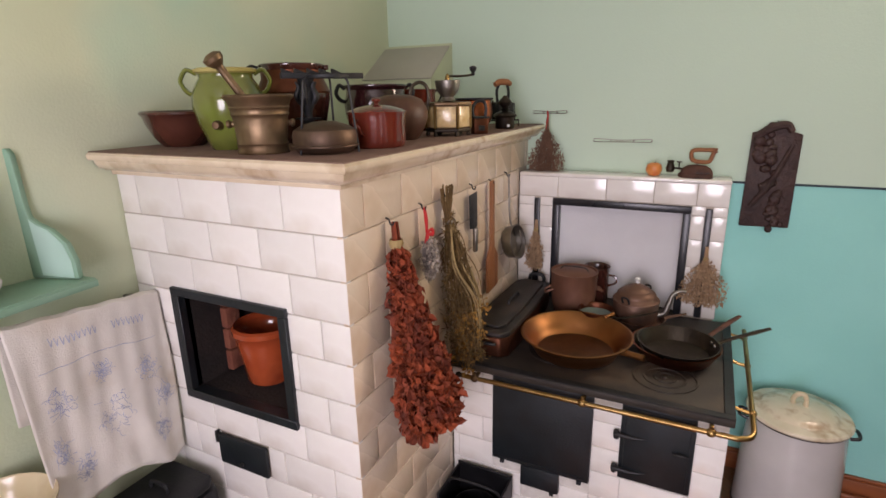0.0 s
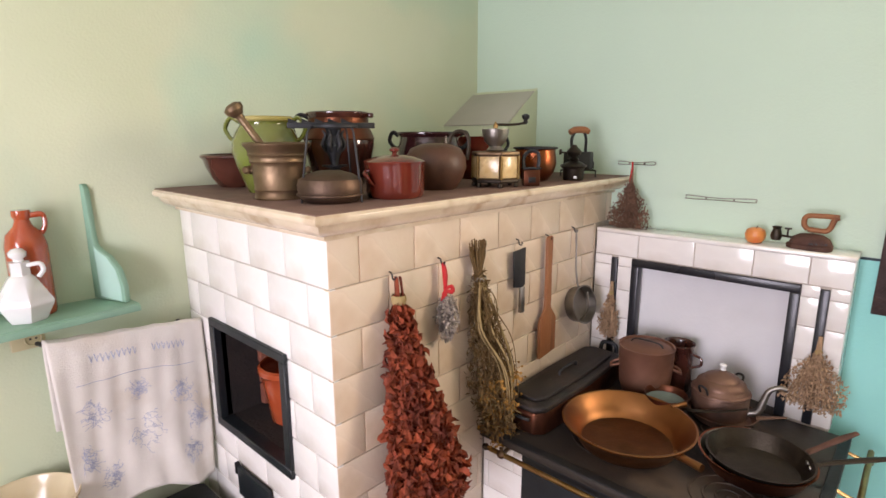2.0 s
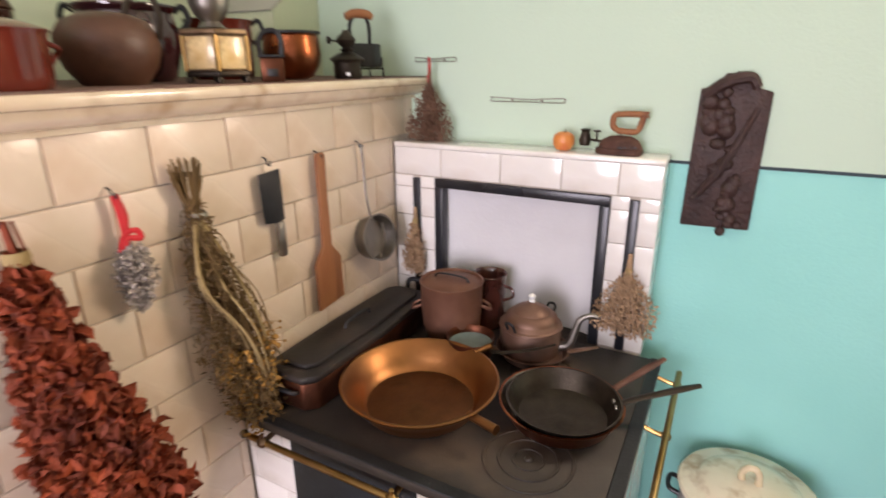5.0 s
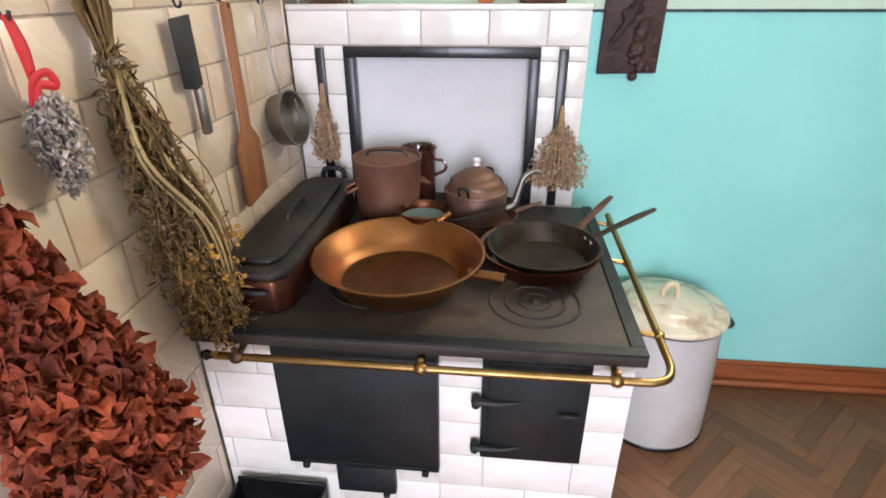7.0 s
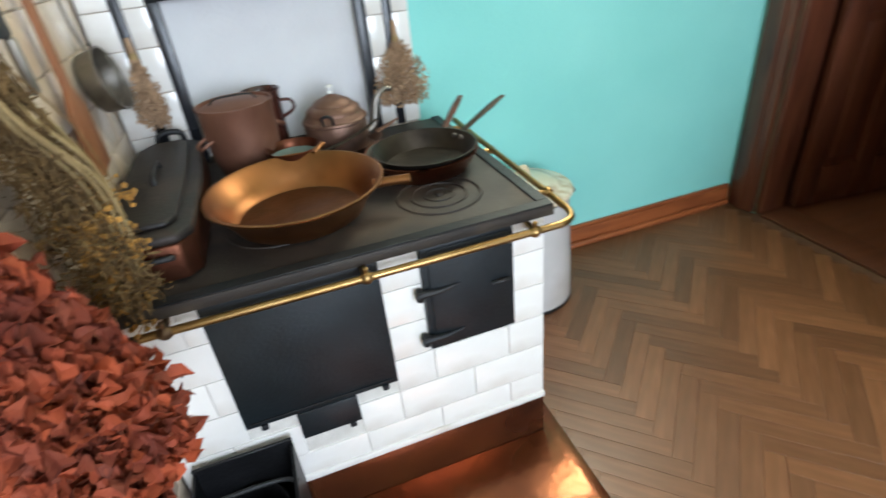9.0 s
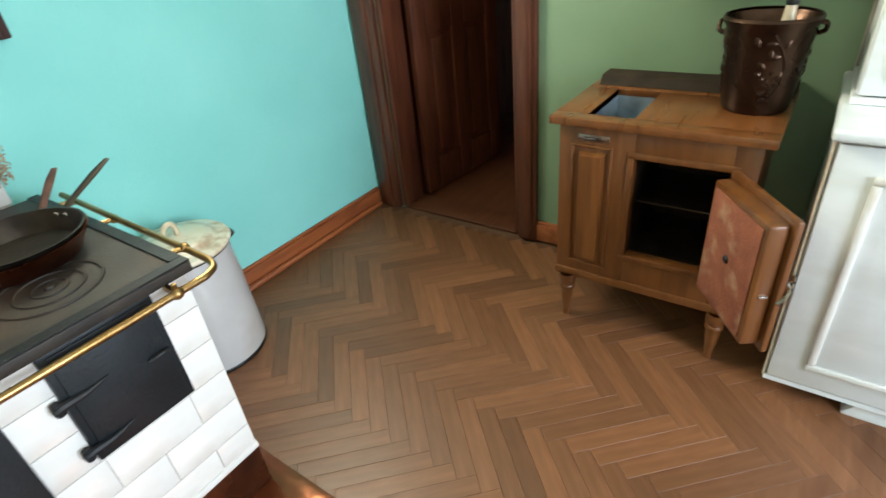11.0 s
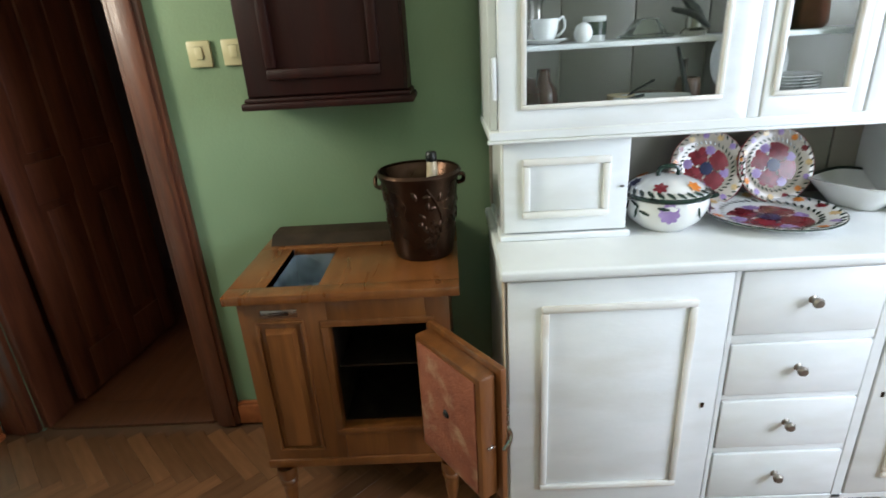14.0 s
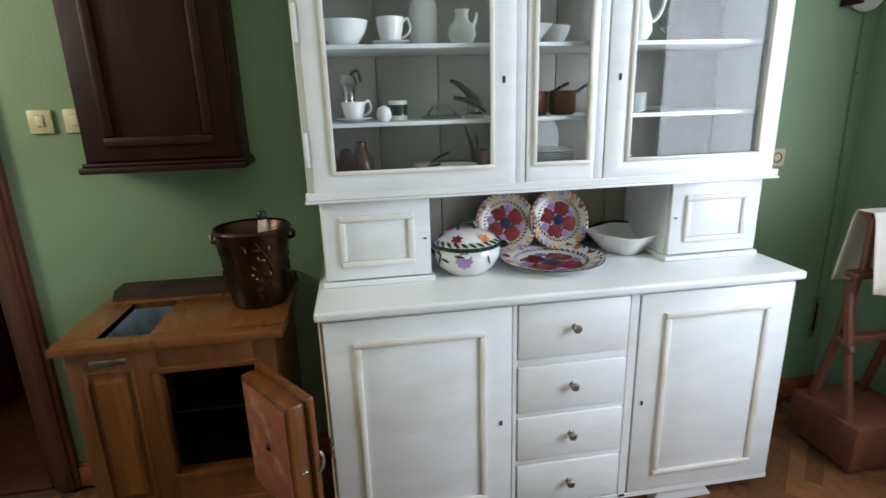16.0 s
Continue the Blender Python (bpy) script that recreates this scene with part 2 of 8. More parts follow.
M_DILL = mat("dry_dill_umbel", "8a6228", "a87c38", 14, 0.9, 0, 0.2, 90, each=0.25)
M_KETTLE = mat("tarnished_kettle", "6b4e3f", "7d6051", 12, 0.5, 0.55, 0.08, 80, c3="43352d", patch=7, rvar=0.15)
M_HERBBR = mat("brown_dried_herb", "6b4d3c", "82624e", 14, 0.95, 0, 0.3, 90, each=0.28)
M_BUCKET = mat("dark_bronze_bucket", "3a2a20", "4d392c", 12, 0.3, 0.9, 0.08, 80, c3="2b1f18", patch=7, rvar=0.12)
M_PALEBUD = mat("pale_dry_buds", "8f847a", "b9aea2", 14, 0.95, 0, 0.2, 90, each=0.4)
M_HERBPALE = mat("pale_dry_flowers", "9a7d61", "b79878", 14, 0.95, 0, 0.3, 90, each=0.28)
M_CORRFLOOR = mat("dark_corridor_boards", "4c2916", "5d341c", 5, 0.5, 0, 0.1, 60, (1, 7, 1))
M_HERBGR = mat("grey_lavender", "736a66", "8d847f", 14, 0.95, 0, 0.3, 90, each=0.25)
M_RED = mat("red_ribbon", "b01c22", "c4282d", 8, 0.6, 0, 0.1)
M_APPLE = mat("orange_apple", "d07a3c", "dd9250", 8, 0.35, 0, 0.04, 60, c3="c2552c", patch=12)
M_LINE = mat("dark_paint_line", "24343a", "2d3f45", 8, 0.7, 0, 0.1)
M_GREYFLAP = mat("grey_plaster_slab", "a6a394", "b0ad9e", 4, 0.8, 0, 0.15, 90)
M_COAL = mat("black_coal_bucket", "121214", "1c1c1f", 10, 0.45, 0.3, 0.15)
M_PRINT = mat("sepia_porcelain_print", "c9a56a", "e0c896", 26, 0.25, 0, 0.04, 70, c3="7d5a2e", patch=24, coat=0.4)
# Porcelain greyed by colour to stand for the shade under the hutch
M_PORCSHADE = mat("shaded_porcelain", "b3a999", "c2b8a9", 6, 0.2, 0, 0.02, 60, c3="a3978a", patch=8, coat=0.3)
M_FLRED = mat("crimson_flower_paint", "6b1c26", "7f2b33", 20, 0.2, 0, 0.02, each=0.2)
M_FLBLUE = mat("navy_flower_paint", "1d2140", "2a2f54", 20, 0.2, 0, 0.02)
M_FLPURP = mat("lilac_flower_paint", "8d74a8", "a48dbd", 20, 0.2, 0, 0.02)
M_FLORAN = mat("orange_flower_paint", "d1772b", "de8f45", 20, 0.2, 0, 0.02, each=0.15)
M_FLGRN = mat("dark_green_leaf_paint", "17261f", "22362b", 20, 0.2, 0, 0.02)
M_PANE = glass("window_pane")
# Tint dims the hutch's inside like shade; low IOR weakens the window's reflection
M_DIMPANE = glass("dimming_cupboard_pane", "e6eae7", 0.02, 1.35)
M_BOTTLE = glass("clear_glass", "e8efe9")
M_WOODCHAIR = mat("reddish_chair_wood", "5c3322", "6f412c", 3.0, 0.5, 0, 0.12, 45, (8, 8, 1), c3="5b321f", patch=2.5, distort=0.5)


# Mesh helpers
def mesh_from(name, bm):
    me = bpy.data.meshes.new(name)
    bm.to_mesh(me)
    bm.free()
    return me


def smooth(bm, angle=40):
    bm.normal_update()
    for f in bm.faces:
        f.smooth = True
    for e in bm.edges:
        if len(e.link_faces) == 2 and e.calc_face_angle(0) > radians(angle):
            e.smooth = False
    return bm


def part(name, bm, material, parent=None, label="", m=None):
    """One bmesh as one mesh object, under a thing or a part."""
    smooth(bm)
    ob = new(name, mesh_from(name, bm))
    ob.data.materials.append(material)
    if parent:
        ob.parent = parent
    if m is not None:
        ob.matrix_basis = m
    if label:
        ob["label"] = label
    return ob


def thing(name, x, y, z, rz=0.0, label="", category="", group="", kind=""):
    ob = new(name)
    ob.empty_display_size = 0.05
    ob.matrix_basis = pose(x, y, z, 0, 0, rz)
    return tagged(ob, label, category, group, kind)


def box(x0, x1, y0, y1, z0, z1, bev=0.003, seg=2, bm=None):
    own = bm is None
    t = bmesh.new()
    bmesh.ops.create_cube(t, size=1, matrix=Matrix.LocRotScale(((x0 + x1) / 2, (y0 + y1) / 2, (z0 + z1) / 2), None, (x1 - x0, y1 - y0, z1 - z0)))
    if bev:
        bev = min(bev, 0.45 * min(x1 - x0, y1 - y0, z1 - z0))
        bmesh.ops.bevel(t, geom=t.edges[:], offset=bev, segments=seg, affect="EDGES", profile=0.5)
    if own:
        return t
    return join(bm, t)


def join(bm, other, m=None):
    if m is not None:
        bmesh.ops.transform(other, matrix=m, verts=other.verts)
    me = mesh_from("tmp", other)
    bm.from_mesh(me)
    bpy.data.meshes.remove(me)
    return bm


def lathe(profile, seg=40, closed=False, wob=0.0):
    """A turned shape from (radius, height) pairs."""
    bm = bmesh.new()
    rings = []
    for r, z in profile:
        if r < 1e-5:
            rings.append([bm.verts.new((0, 0, z))])
        else:
            rings.append([bm.verts.new((r * (1 + wob * math.sin(2 * a + z * 9)) * math.cos(a), r * math.sin(a), z))
                          for a in (2 * math.pi * i / seg for i in range(seg))])
    for a, b in zip(rings, rings[1:]):
        for i in range(seg):
            j = (i + 1) % seg
            if len(a) == 1 and len(b) == 1:
                continue
            if len(a) == 1:
                bm.faces.new((a[0], b[j], b[i]))
            elif len(b) == 1:
                bm.faces.new((a[i], a[j], b[0]))
            else:
                bm.faces.new((a[i], a[j], b[j], b[i]))
    bmesh.ops.recalc_face_normals(bm, faces=bm.faces[:])
    return bm


def spline(points, n=8):
    """A smooth line through the points."""
    p = [Vector(q) for q in points]
    if len(p) < 3:
        return p
    e = [2 * p[0] - p[1]] + p + [2 * p[-1] - p[-2]]
    out = []
    for i in range(1, len(e) - 2):
        for k in range(n):
            t = k / n
            a, b, c, d = e[i - 1:i + 3]
            out.append(0.5 * (2 * b + (c - a) * t + (2 * a - 5 * b + 4 * c - d) * t * t + (3 * b - a - 3 * c + d) * t ** 3))
    return out + [p[-1]]


def tube(points, r, seg=8, bm=None, soft=True, flat=1.0, n=6):
    """A rod along points; r is one radius or a list that is spread along it; flat squeezes it."""
    line = spline(points, n) if soft else [Vector(q) for q in points]
    radii = r if isinstance(r, (list, tuple)) else [r]
    bm = bm or bmesh.new()
    rings, up = [], None
    for i, p in enumerate(line):
        d = (line[min(i + 1, len(line) - 1)] - line[max(i - 1, 0)]).normalized()
        if up is None:
            up = Vector((0, 0, 1)) if abs(d.z) < 0.9 else Vector((1, 0, 0))
        side = d.cross(up).normalized()
        up = side.cross(d).normalized()
        f = i / (len(line) - 1) * (len(radii) - 1)
        k = min(int(f), len(radii) - 2) if len(radii) > 1 else 0
        rad = radii[k] + (radii[k + 1] - radii[k]) * (f - k) if len(radii) > 1 else radii[0]
        rings.append([bm.verts.new(p + rad * (math.cos(a) * side + flat * math.sin(a) * up)) for a in (2 * math.pi * q / seg for q in range(seg))])
    for a, b in zip(rings, rings[1:]):
        for i in range(seg):
            bm.faces.new((a[i], a[(i + 1) % seg], b[(i + 1) % seg], b[i]))
    bm.faces.new(rings[0][::-1])
    bm.faces.new(rings[-1])
    return bm


def prism(outline, depth, bev=0.0, axis="y"):
    """A flat outline given thickness; it lies in x-z (axis y), y-z (axis x) or x-y (axis z)."""
    bm = bmesh.new()
    put = {"y": lambda a, b, d: (a, d, b), "x": lambda a, b, d: (d, a, b), "z": lambda a, b, d: (a, b, d)}[axis]
    lo = [bm.verts.new(put(a, b, 0)) for a, b in outline]
    hi = [bm.verts.new(put(a, b, depth)) for a, b in outline]
    bm.faces.new(lo[::-1])
    bm.faces.new(hi)
    for i in range(len(lo)):
        j = (i + 1) % len(lo)
        bm.faces.new((lo[i], lo[j], hi[j], hi[i]))
    bmesh.ops.recalc_face_normals(bm, faces=bm.faces[:])
    if bev:
        bmesh.ops.bevel(bm, geom=bm.edges[:], offset=bev, segments=2, affect="EDGES", profile=0.5)
    return bm


def frame_bars(y0, y1, z0, z1, w, d, x, bev=0.004, bm=None):
    """A four-sided moulding in the plane x, standing out by d towards -x."""
    bm = bm or bmesh.new()
    box(x - d, x, y0, y1, z1 - w, z1, bev, 2, bm)
    box(x - d, x, y0, y1, z0, z0 + w, bev, 2, bm)
    box(x - d, x, y0, y0 + w, z0 + w, z1 - w, bev, 2, bm)
    box(x - d, x, y1 - w, y1, z0 + w, z1 - w, bev, 2, bm)
    return bm


def solid(name, b, material, label="", category="", bev=0.0, kind="structure"):
    ob = part(name, box(*b, bev), material)
    return tagged(ob, label, category, kind=kind)


# The room
W, E, N, S, H = -1.6, 1.72, 2.38, -1.82, 2.75
floor = solid("floor", (W - 0.35, E + 0.16, S - 0.2, N + 0.2, -0.1, -0.012), M_SUBFLOOR, "brown oak herringbone parquet floor, worn and waxed", "floor")
solid("ceiling", (W - 0.35, E + 0.16, S - 0.2, N + 0.2, H, H + 0.1), M_CEIL, "plain off-white plaster ceiling", "ceiling")
NW0, NW1, NWZ0, NWZ1 = 0.66, 1.24, 1.55, 2.35
bm = bmesh.new()
for b in ((W - 0.35, NW0, N, N + 0.2, -0.1, H), (NW1, E + 0.15, N, N + 0.2, -0.1, H), (NW0, NW1, N, N + 0.2, -0.1, NWZ0), (NW0, NW1, N, N + 0.2, NWZ1, H)):
    box(*b, 0, 2, bm)
tagged(part("wall_north", bm, M_WALL_N), "mint green wall with a turquoise lower part", "wall", kind="structure")
bm = prism([(W - 0.35, S - 0.2), (-1.785, S - 0.2), (-1.512, N), (W - 0.35, N)], H + 0.1, 0, "z")
bmesh.ops.translate(bm, vec=(0, 0, -0.1), verts=bm.verts)
tagged(part("wall_west", bm, M_WALL_W), "pale yellow-green painted plaster wall, slightly out of square", "wall", kind="structure")
bm = bmesh.new()
DY0, DY1, DH, ET = 1.49, 2.22, 2.08, 0.15
for b in ((E, E + ET, S - 0.2, DY0, -0.1, H), (E, E + ET, DY1, N, -0.1, H), (E, E + ET, DY0, DY1, DH, H)):
    box(*b, 0, 2, bm)
tagged(part("wall_east", bm, M_WALL_E), "sage green painted plaster wall with a doorway", "wall", kind="structure")
bm = bmesh.new()
WINS = ((-0.55, 0.75),)
for b in ((-1.785, E, S - 0.2, S, -0.1, 0.7), (-1.785, E, S - 0.2, S, 2.35, H), (-1.785, WINS[0][0], S - 0.2, S, 0.7, 2.35),
          (WINS[0][1], E, S - 0.2, S, 0.7, 2.35)):
    box(*b, 0, 2, bm)
tagged(part("wall_south", bm, M_WALL_E), "green painted wall with one tall window", "wall", kind="structure")
for i, (a, c, wy, wz, h, turned) in enumerate(((*WINS[0], S - 0.12, 0.7, 1.65, 0), (NW0, NW1, N + 0.12, NWZ0, NWZ1 - NWZ0, 180))):
    win = thing("window_%d" % (i + 1), (a + c) / 2, wy, wz, turned, "white wooden casement window", "window", kind="structure")
    w = (c - a) / 2
    bm = bmesh.new()
    for b in ((-w, w, -0.03, 0.03, 0, 0.05), (-w, w, -0.03, 0.03, h - 0.05, h), (-w, -w + 0.05, -0.03, 0.03, 0.05, h - 0.05), (w - 0.05, w, -0.03, 0.03, 0.05, h - 0.05),
              (-0.03, 0.03, -0.03, 0.03, 0.05, h - 0.05)):
        box(*b, 0.004, 2, bm)
    part("window_frame", bm, M_WHITE, win)
    part("window_sill", box(-w, w, 0.035, 0.14, 0.001, 0.02), M_WHITE, win)
    for s in (-1, 1):
        pane = part("pane", box(min(s * 0.03, s * (w - 0.05)), max(s * 0.03, s * (w - 0.05)), -0.004, 0.0, 0.05, h - 0.05, 0), M_PANE, win)
        pane.visible_shadow = False

bm = box(0.10, E - 0.02, N - 0.006, N, 1.329, 1.337, 0)
tagged(part("painted_line", bm, M_LINE), "thin dark line painted round the wall above the dado", "trim", kind="structure")


def skirting(name, b):
    x0, x1, y0, y1 = b
    bm = bmesh.new()
    box(x0, x1, y0, y1, 0, 0.085, 0.004, 2, bm)
    ix, iy = (0.006, 0) if y1 - y0 > x1 - x0 else (0, 0.006)
    box(x0 + ix, x1, y0 + iy, y1, 0.085, 0.1, 0.005, 2, bm)
    return tagged(part(name, bm, M_BASEBOARD), "reddish-brown stained wooden baseboard", "baseboard", kind="structure")


north_board = skirting("baseboard", (0.16, E - 0.03, N - 0.022, N))
part("shoe_moulding", box(0.67, E - 0.045, N - 0.048, N - 0.0225, 0.0006, 0.026, 0.01, 3), M_BASEBOARD, north_board)
skirting("baseboard_east", (E - 0.022, E, 0.42, 1.40))
skirting("baseboard_east_2", (E - 0.022, E, S, -1.14))

# Doorway to the dark corridor
door = thing("door_1", E, (DY0 + DY1) / 2, 0, 0, "open dark brown panelled door in a wooden frame", "door", kind="structure")
hw = (DY1 - DY0) / 2


def casing(y0, y1, z0, z1):
    bm = box(-0.028, 0.0, y0, y1, z0, z1, 0.004)
    if z1 - z0 > 1:
        m = (y0 + y1) / 2
        box(-0.038, -0.028, m - 0.028, m + 0.028, z0, z1 - 0.02, 0.006, 2, bm)
    return bm


part("architrave", casing(-hw - 0.09, -hw, 0, DH + 0.09), M_DOORWOOD, door)
part("architrave", casing(hw, hw + 0.14, 0, DH + 0.09), M_DOORWOOD, door)
part("architrave", casing(-hw, hw, DH, DH + 0.09), M_DOORWOOD, door)
for y0, y1, z0, z1 in ((-hw, -hw + 0.03, 0, DH), (hw - 0.03, hw, 0, DH), (-hw + 0.03, hw - 0.03, DH - 0.03, DH)):
    part("jamb", box(0, ET, y0, y1, z0, z1, 0.003), M_DOORWOOD, door)
part("threshold", box(0, ET + 0.012, -hw + 0.03, hw - 0.03, -0.01, 0.003, 0.002), M_CORRFLOOR, door)
leaf = bmesh.new()
LW = 0.68
for b in ((0, 0.1), (LW / 2 - 0.05, LW / 2 + 0.05), (LW - 0.1, LW)):
    box(b[0], b[1], -0.02, 0.02, 0.012, 2.02, 0.003, 2, leaf)
for z0, z1 in ((0.012, 0.2), (0.86, 1.02), (1.9, 2.02)):
    for x0, x1 in ((0.1, LW / 2 - 0.05), (LW / 2 + 0.05, LW - 0.1)):
        box(x0, x1, -0.019, 0.019, z0, z1, 0.003, 2, leaf)
lf = part("door_leaf", leaf, M_DOORWOOD, door, "", pose(ET + 0.02, hw - 0.05, 0, 0, 0, -7))
for x0, x1 in ((0.1, LW / 2 - 0.05), (LW / 2 + 0.05, LW - 0.1)):
    for z0, z1 in ((0.2, 0.86), (1.02, 1.9)):
        bm = box(x0, x1, -0.008, 0.008, z0, z1, 0)
        box(x0 + 0.035, x1 - 0.035, -0.015, 0.015, z0 + 0.035, z1 - 0.035, 0.008, 2, bm)
        part("door_panel", bm, M_DOORWOOD, lf)
CX0, CX1, CY0, CY1 = E + ET, E + ET + 1.5, 0.8, 2.9
solid("corridor_floor", (CX0 + 0.01, CX1, CY0, CY1, -0.1, 0), M_CORRFLOOR, "dim brown wooden corridor floor", "floor")
solid("corridor_wall", (CX1, CX1 + 0.1, CY0, CY1, -0.1, H), M_DOORWOOD, "dark brown panelled corridor wall", "wall")
solid("corridor_wall_2", (CX0, CX1, CY1, CY1 + 0.1, -0.1, H), M_DOORWOOD, "dark corridor side wall", "wall")
solid("corridor_wall_3", (CX0, CX1, CY0 - 0.1, CY0, -0.1, H), M_DOORWOOD, "dark corridor side wall", "wall")
solid("corridor_ceiling", (CX0, CX1, CY0, CY1, H, H + 0.1), M_CEIL, "plain corridor ceiling", "ceiling")
ground = solid("ground", (-300, 300, -300, 300, -0.7, -0.6), mat("grass_ground", "4c5a34", "5d6b42", 0.5, 0.95), "grassy ground outside the windows", "ground")


# The tiled oven
SX, SY, SZ = -0.755, 0.905, 1.50
NX0, NX1, NZ0, NZ1 = -1.415, -0.978, 0.784, 1.136
oven = thing("tiled_oven", -1.18, 1.6, 0, 0, "tall oven of white glazed tiles, one side tinted for warm light, with a moulded cornice", "oven")
inv = Matrix.Translation((1.18, -1.6, 0))


def at_oven(bm):
    bmesh.ops.transform(bm, matrix=inv, verts=bm.verts)
    return bm


g = 0.006
bm = bmesh.new()
for b in ((NX1, SX - g, SY + g, N - 0.002, 0, SZ), (W + 0.002, NX0, SY + g, N - 0.002, 0, SZ), (NX0, NX1, SY + g, N - 0.002, 0, NZ0),
          (NX0, NX1, SY + g, N - 0.002, NZ1, SZ), (NX0, NX1, SY + 0.42, N - 0.002, NZ0, NZ1)):
    box(*b, 0, 2, bm)
oven_core = part("oven_core", at_oven(bm), M_GROUT, oven)
bm = bmesh.new()
for b in ((NX0, NX0 + 0.02, SY + 0.01, SY + 0.42, NZ0, NZ1), (NX1 - 0.02, NX1, SY + 0.01, SY + 0.42, NZ0, NZ1), (NX0 + 0.02, NX1 - 0.02, SY + 0.4, SY + 0.42, NZ0, NZ1),
          (NX0 + 0.02, NX1 - 0.02, SY + 0.01, SY + 0.4, NZ1 - 0.02, NZ1), (NX0 + 0.02, NX1 - 0.02, SY + 0.01, SY + 0.4, NZ0, NZ0 + 0.015)):
    box(*b, 0.002, 1, bm)
part("niche_lining", at_oven(bm), M_SOOT, oven, "sooty dark lining of the open niche")
bm = bmesh.new()
for b in ((NX0 - 0.012, NX1 + 0.014, SY - 0.012, SY + 0.03, NZ1 - 0.012, NZ1 + 0.014), (NX0 - 0.012, NX1 + 0.014, SY - 0.012, SY + 0.03, NZ0 - 0.014, NZ0 + 0.016),
          (NX0 - 0.012, NX0 + 0.02, SY - 0.012, SY + 0.03, NZ0 + 0.016, NZ1 - 0.012), (NX1 - 0.016, NX1 + 0.014, SY - 0.012, SY + 0.03, NZ0 + 0.016, NZ1 - 0.012)):
    box(*b, 0.002, 1, bm)
part("niche_frame", at_oven(bm), M_BLACK, oven, "black iron frame round the open niche")
for k in range(4):
    part("lining_brick", at_oven(box(NX0 + 0.021, NX0 + 0.05, SY + 0.13, SY + 0.19, NZ0 + 0.02 + 0.078 * k, NZ0 + 0.093 + 0.078 * k, 0.006)), M_BRICKFACE, oven)
# cleaning door under the niche
cd = part("cleaning_door", at_oven(box(-1.31, -1.105, SY - 0.014, SY, 0.556, 0.662, 0.004)), M_BLACK, oven, "small black iron cleaning door")
part("knob", at_oven(box(-1.215, -1.2, SY - 0.026, SY - 0.014, 0.575, 0.585, 0.003)), M_IRON, cd)
part("hinge", at_oven(box(-1.318, -1.308, SY - 0.018, SY - 0.002, 0.63, 0.672, 0.003)), M_IRON, cd)
# cornice: stepped and rounded mouldings running round two sides
prof = [(0.0, 1.492), (0.012, 1.492), (0.014, 1.503), (0.032, 1.507), (0.046, 1.514), (0.056, 1.525), (0.06, 1.537), (0.075, 1.54), (0.08, 1.548), (0.079, 1.556), (0.072, 1.562), (0.0, 1.562)]
bm = bmesh.new()
rows = []
for o, z in prof:
    rows.append([bm.verts.new(p) for p in ((W + 0.002, SY - o, z), (SX + o, SY - o, z), (SX + o, N - 0.002, z))])
for a, b in zip(rows, rows[1:]):
    for i in range(2):
        bm.faces.new((a[i], a[i + 1], b[i + 1], b[i]))
part("cornice", at_oven(bm), M_CORNICE, oven, "cream glazed moulded cornice, chipped and dusty")
part("top_slab", at_oven(box(W + 0.002, SX + 0.072, SY - 0.072, N - 0.002, 1.553, 1.565, 0.002)), M_STOVETOP, oven, "dusty brown top surface")


class Tiles:
    """Shares one bevelled tile mesh between alike pieces."""
    def __init__(self):
        self.made = {}

    def put(self, parent, a0, a1, z0, z1, plane, facing, material, off=(0, 0, 0), name="tile", proud=0.0, bev=0.006):
        w, h = a1 - a0, z1 - z0
        if w < 0.012 or h < 0.012:
            return None
        key = (round(w, 3), round(h, 3), facing, material.name, bev)
        if key not in self.made:
            bm = bmesh.new()
            t = 0.02
            bmesh.ops.create_cube(bm, size=1, matrix=Matrix.LocRotScale((0, t / 2, 0), None, (w - 0.0022, t, h - 0.0022)))
            front = [e for e in bm.edges if all(v.co.y < t / 2 for v in e.verts)]
            bmesh.ops.bevel(bm, geom=front, offset=min(bev, w / 4, h / 4), segments=2, affect="EDGES", profile=0.6)
            bmesh.ops.delete(bm, geom=[f for f in bm.faces if all(v.co.y > t - 1e-4 for v in f.verts)], context="FACES")
            if facing == "+x":
                bmesh.ops.transform(bm, matrix=pose(0, 0, 0, 0, 0, 90), verts=bm.verts)
            smooth(bm, 50)
            me = mesh_from(name, bm)
            me.materials.append(material)
            self.made[key] = me
        ob = new(name, self.made[key])
        ob.parent = parent
        am, zm = (a0 + a1) / 2, (z0 + z1) / 2
        p = (am, plane - proud, zm) if facing == "-y" else (plane + proud, am, zm)
        tilt = random.uniform(-0.35, 0.35)
        ob.matrix_basis = Matrix.Translation(off) @ pose(*p, tilt if facing == "-y" else 0, 0 if facing == "-y" else tilt, random.uniform(-0.3, 0.3))
        return ob


tiles = Tiles()


def cut(a0, a1, holes):
    """What is left of the stretch a0 to a1 beside the holes."""
    out = [(a0, a1)]
    for h0, h1 in holes:
        nxt = []
        for p, q in out:
            if h1 <= p or h0 >= q:
                nxt.append((p, q))
                continue
            if h0 > p:
                nxt.append((p, h0))
            if h1 < q:
                nxt.append((h1, q))
        out = nxt
    return out


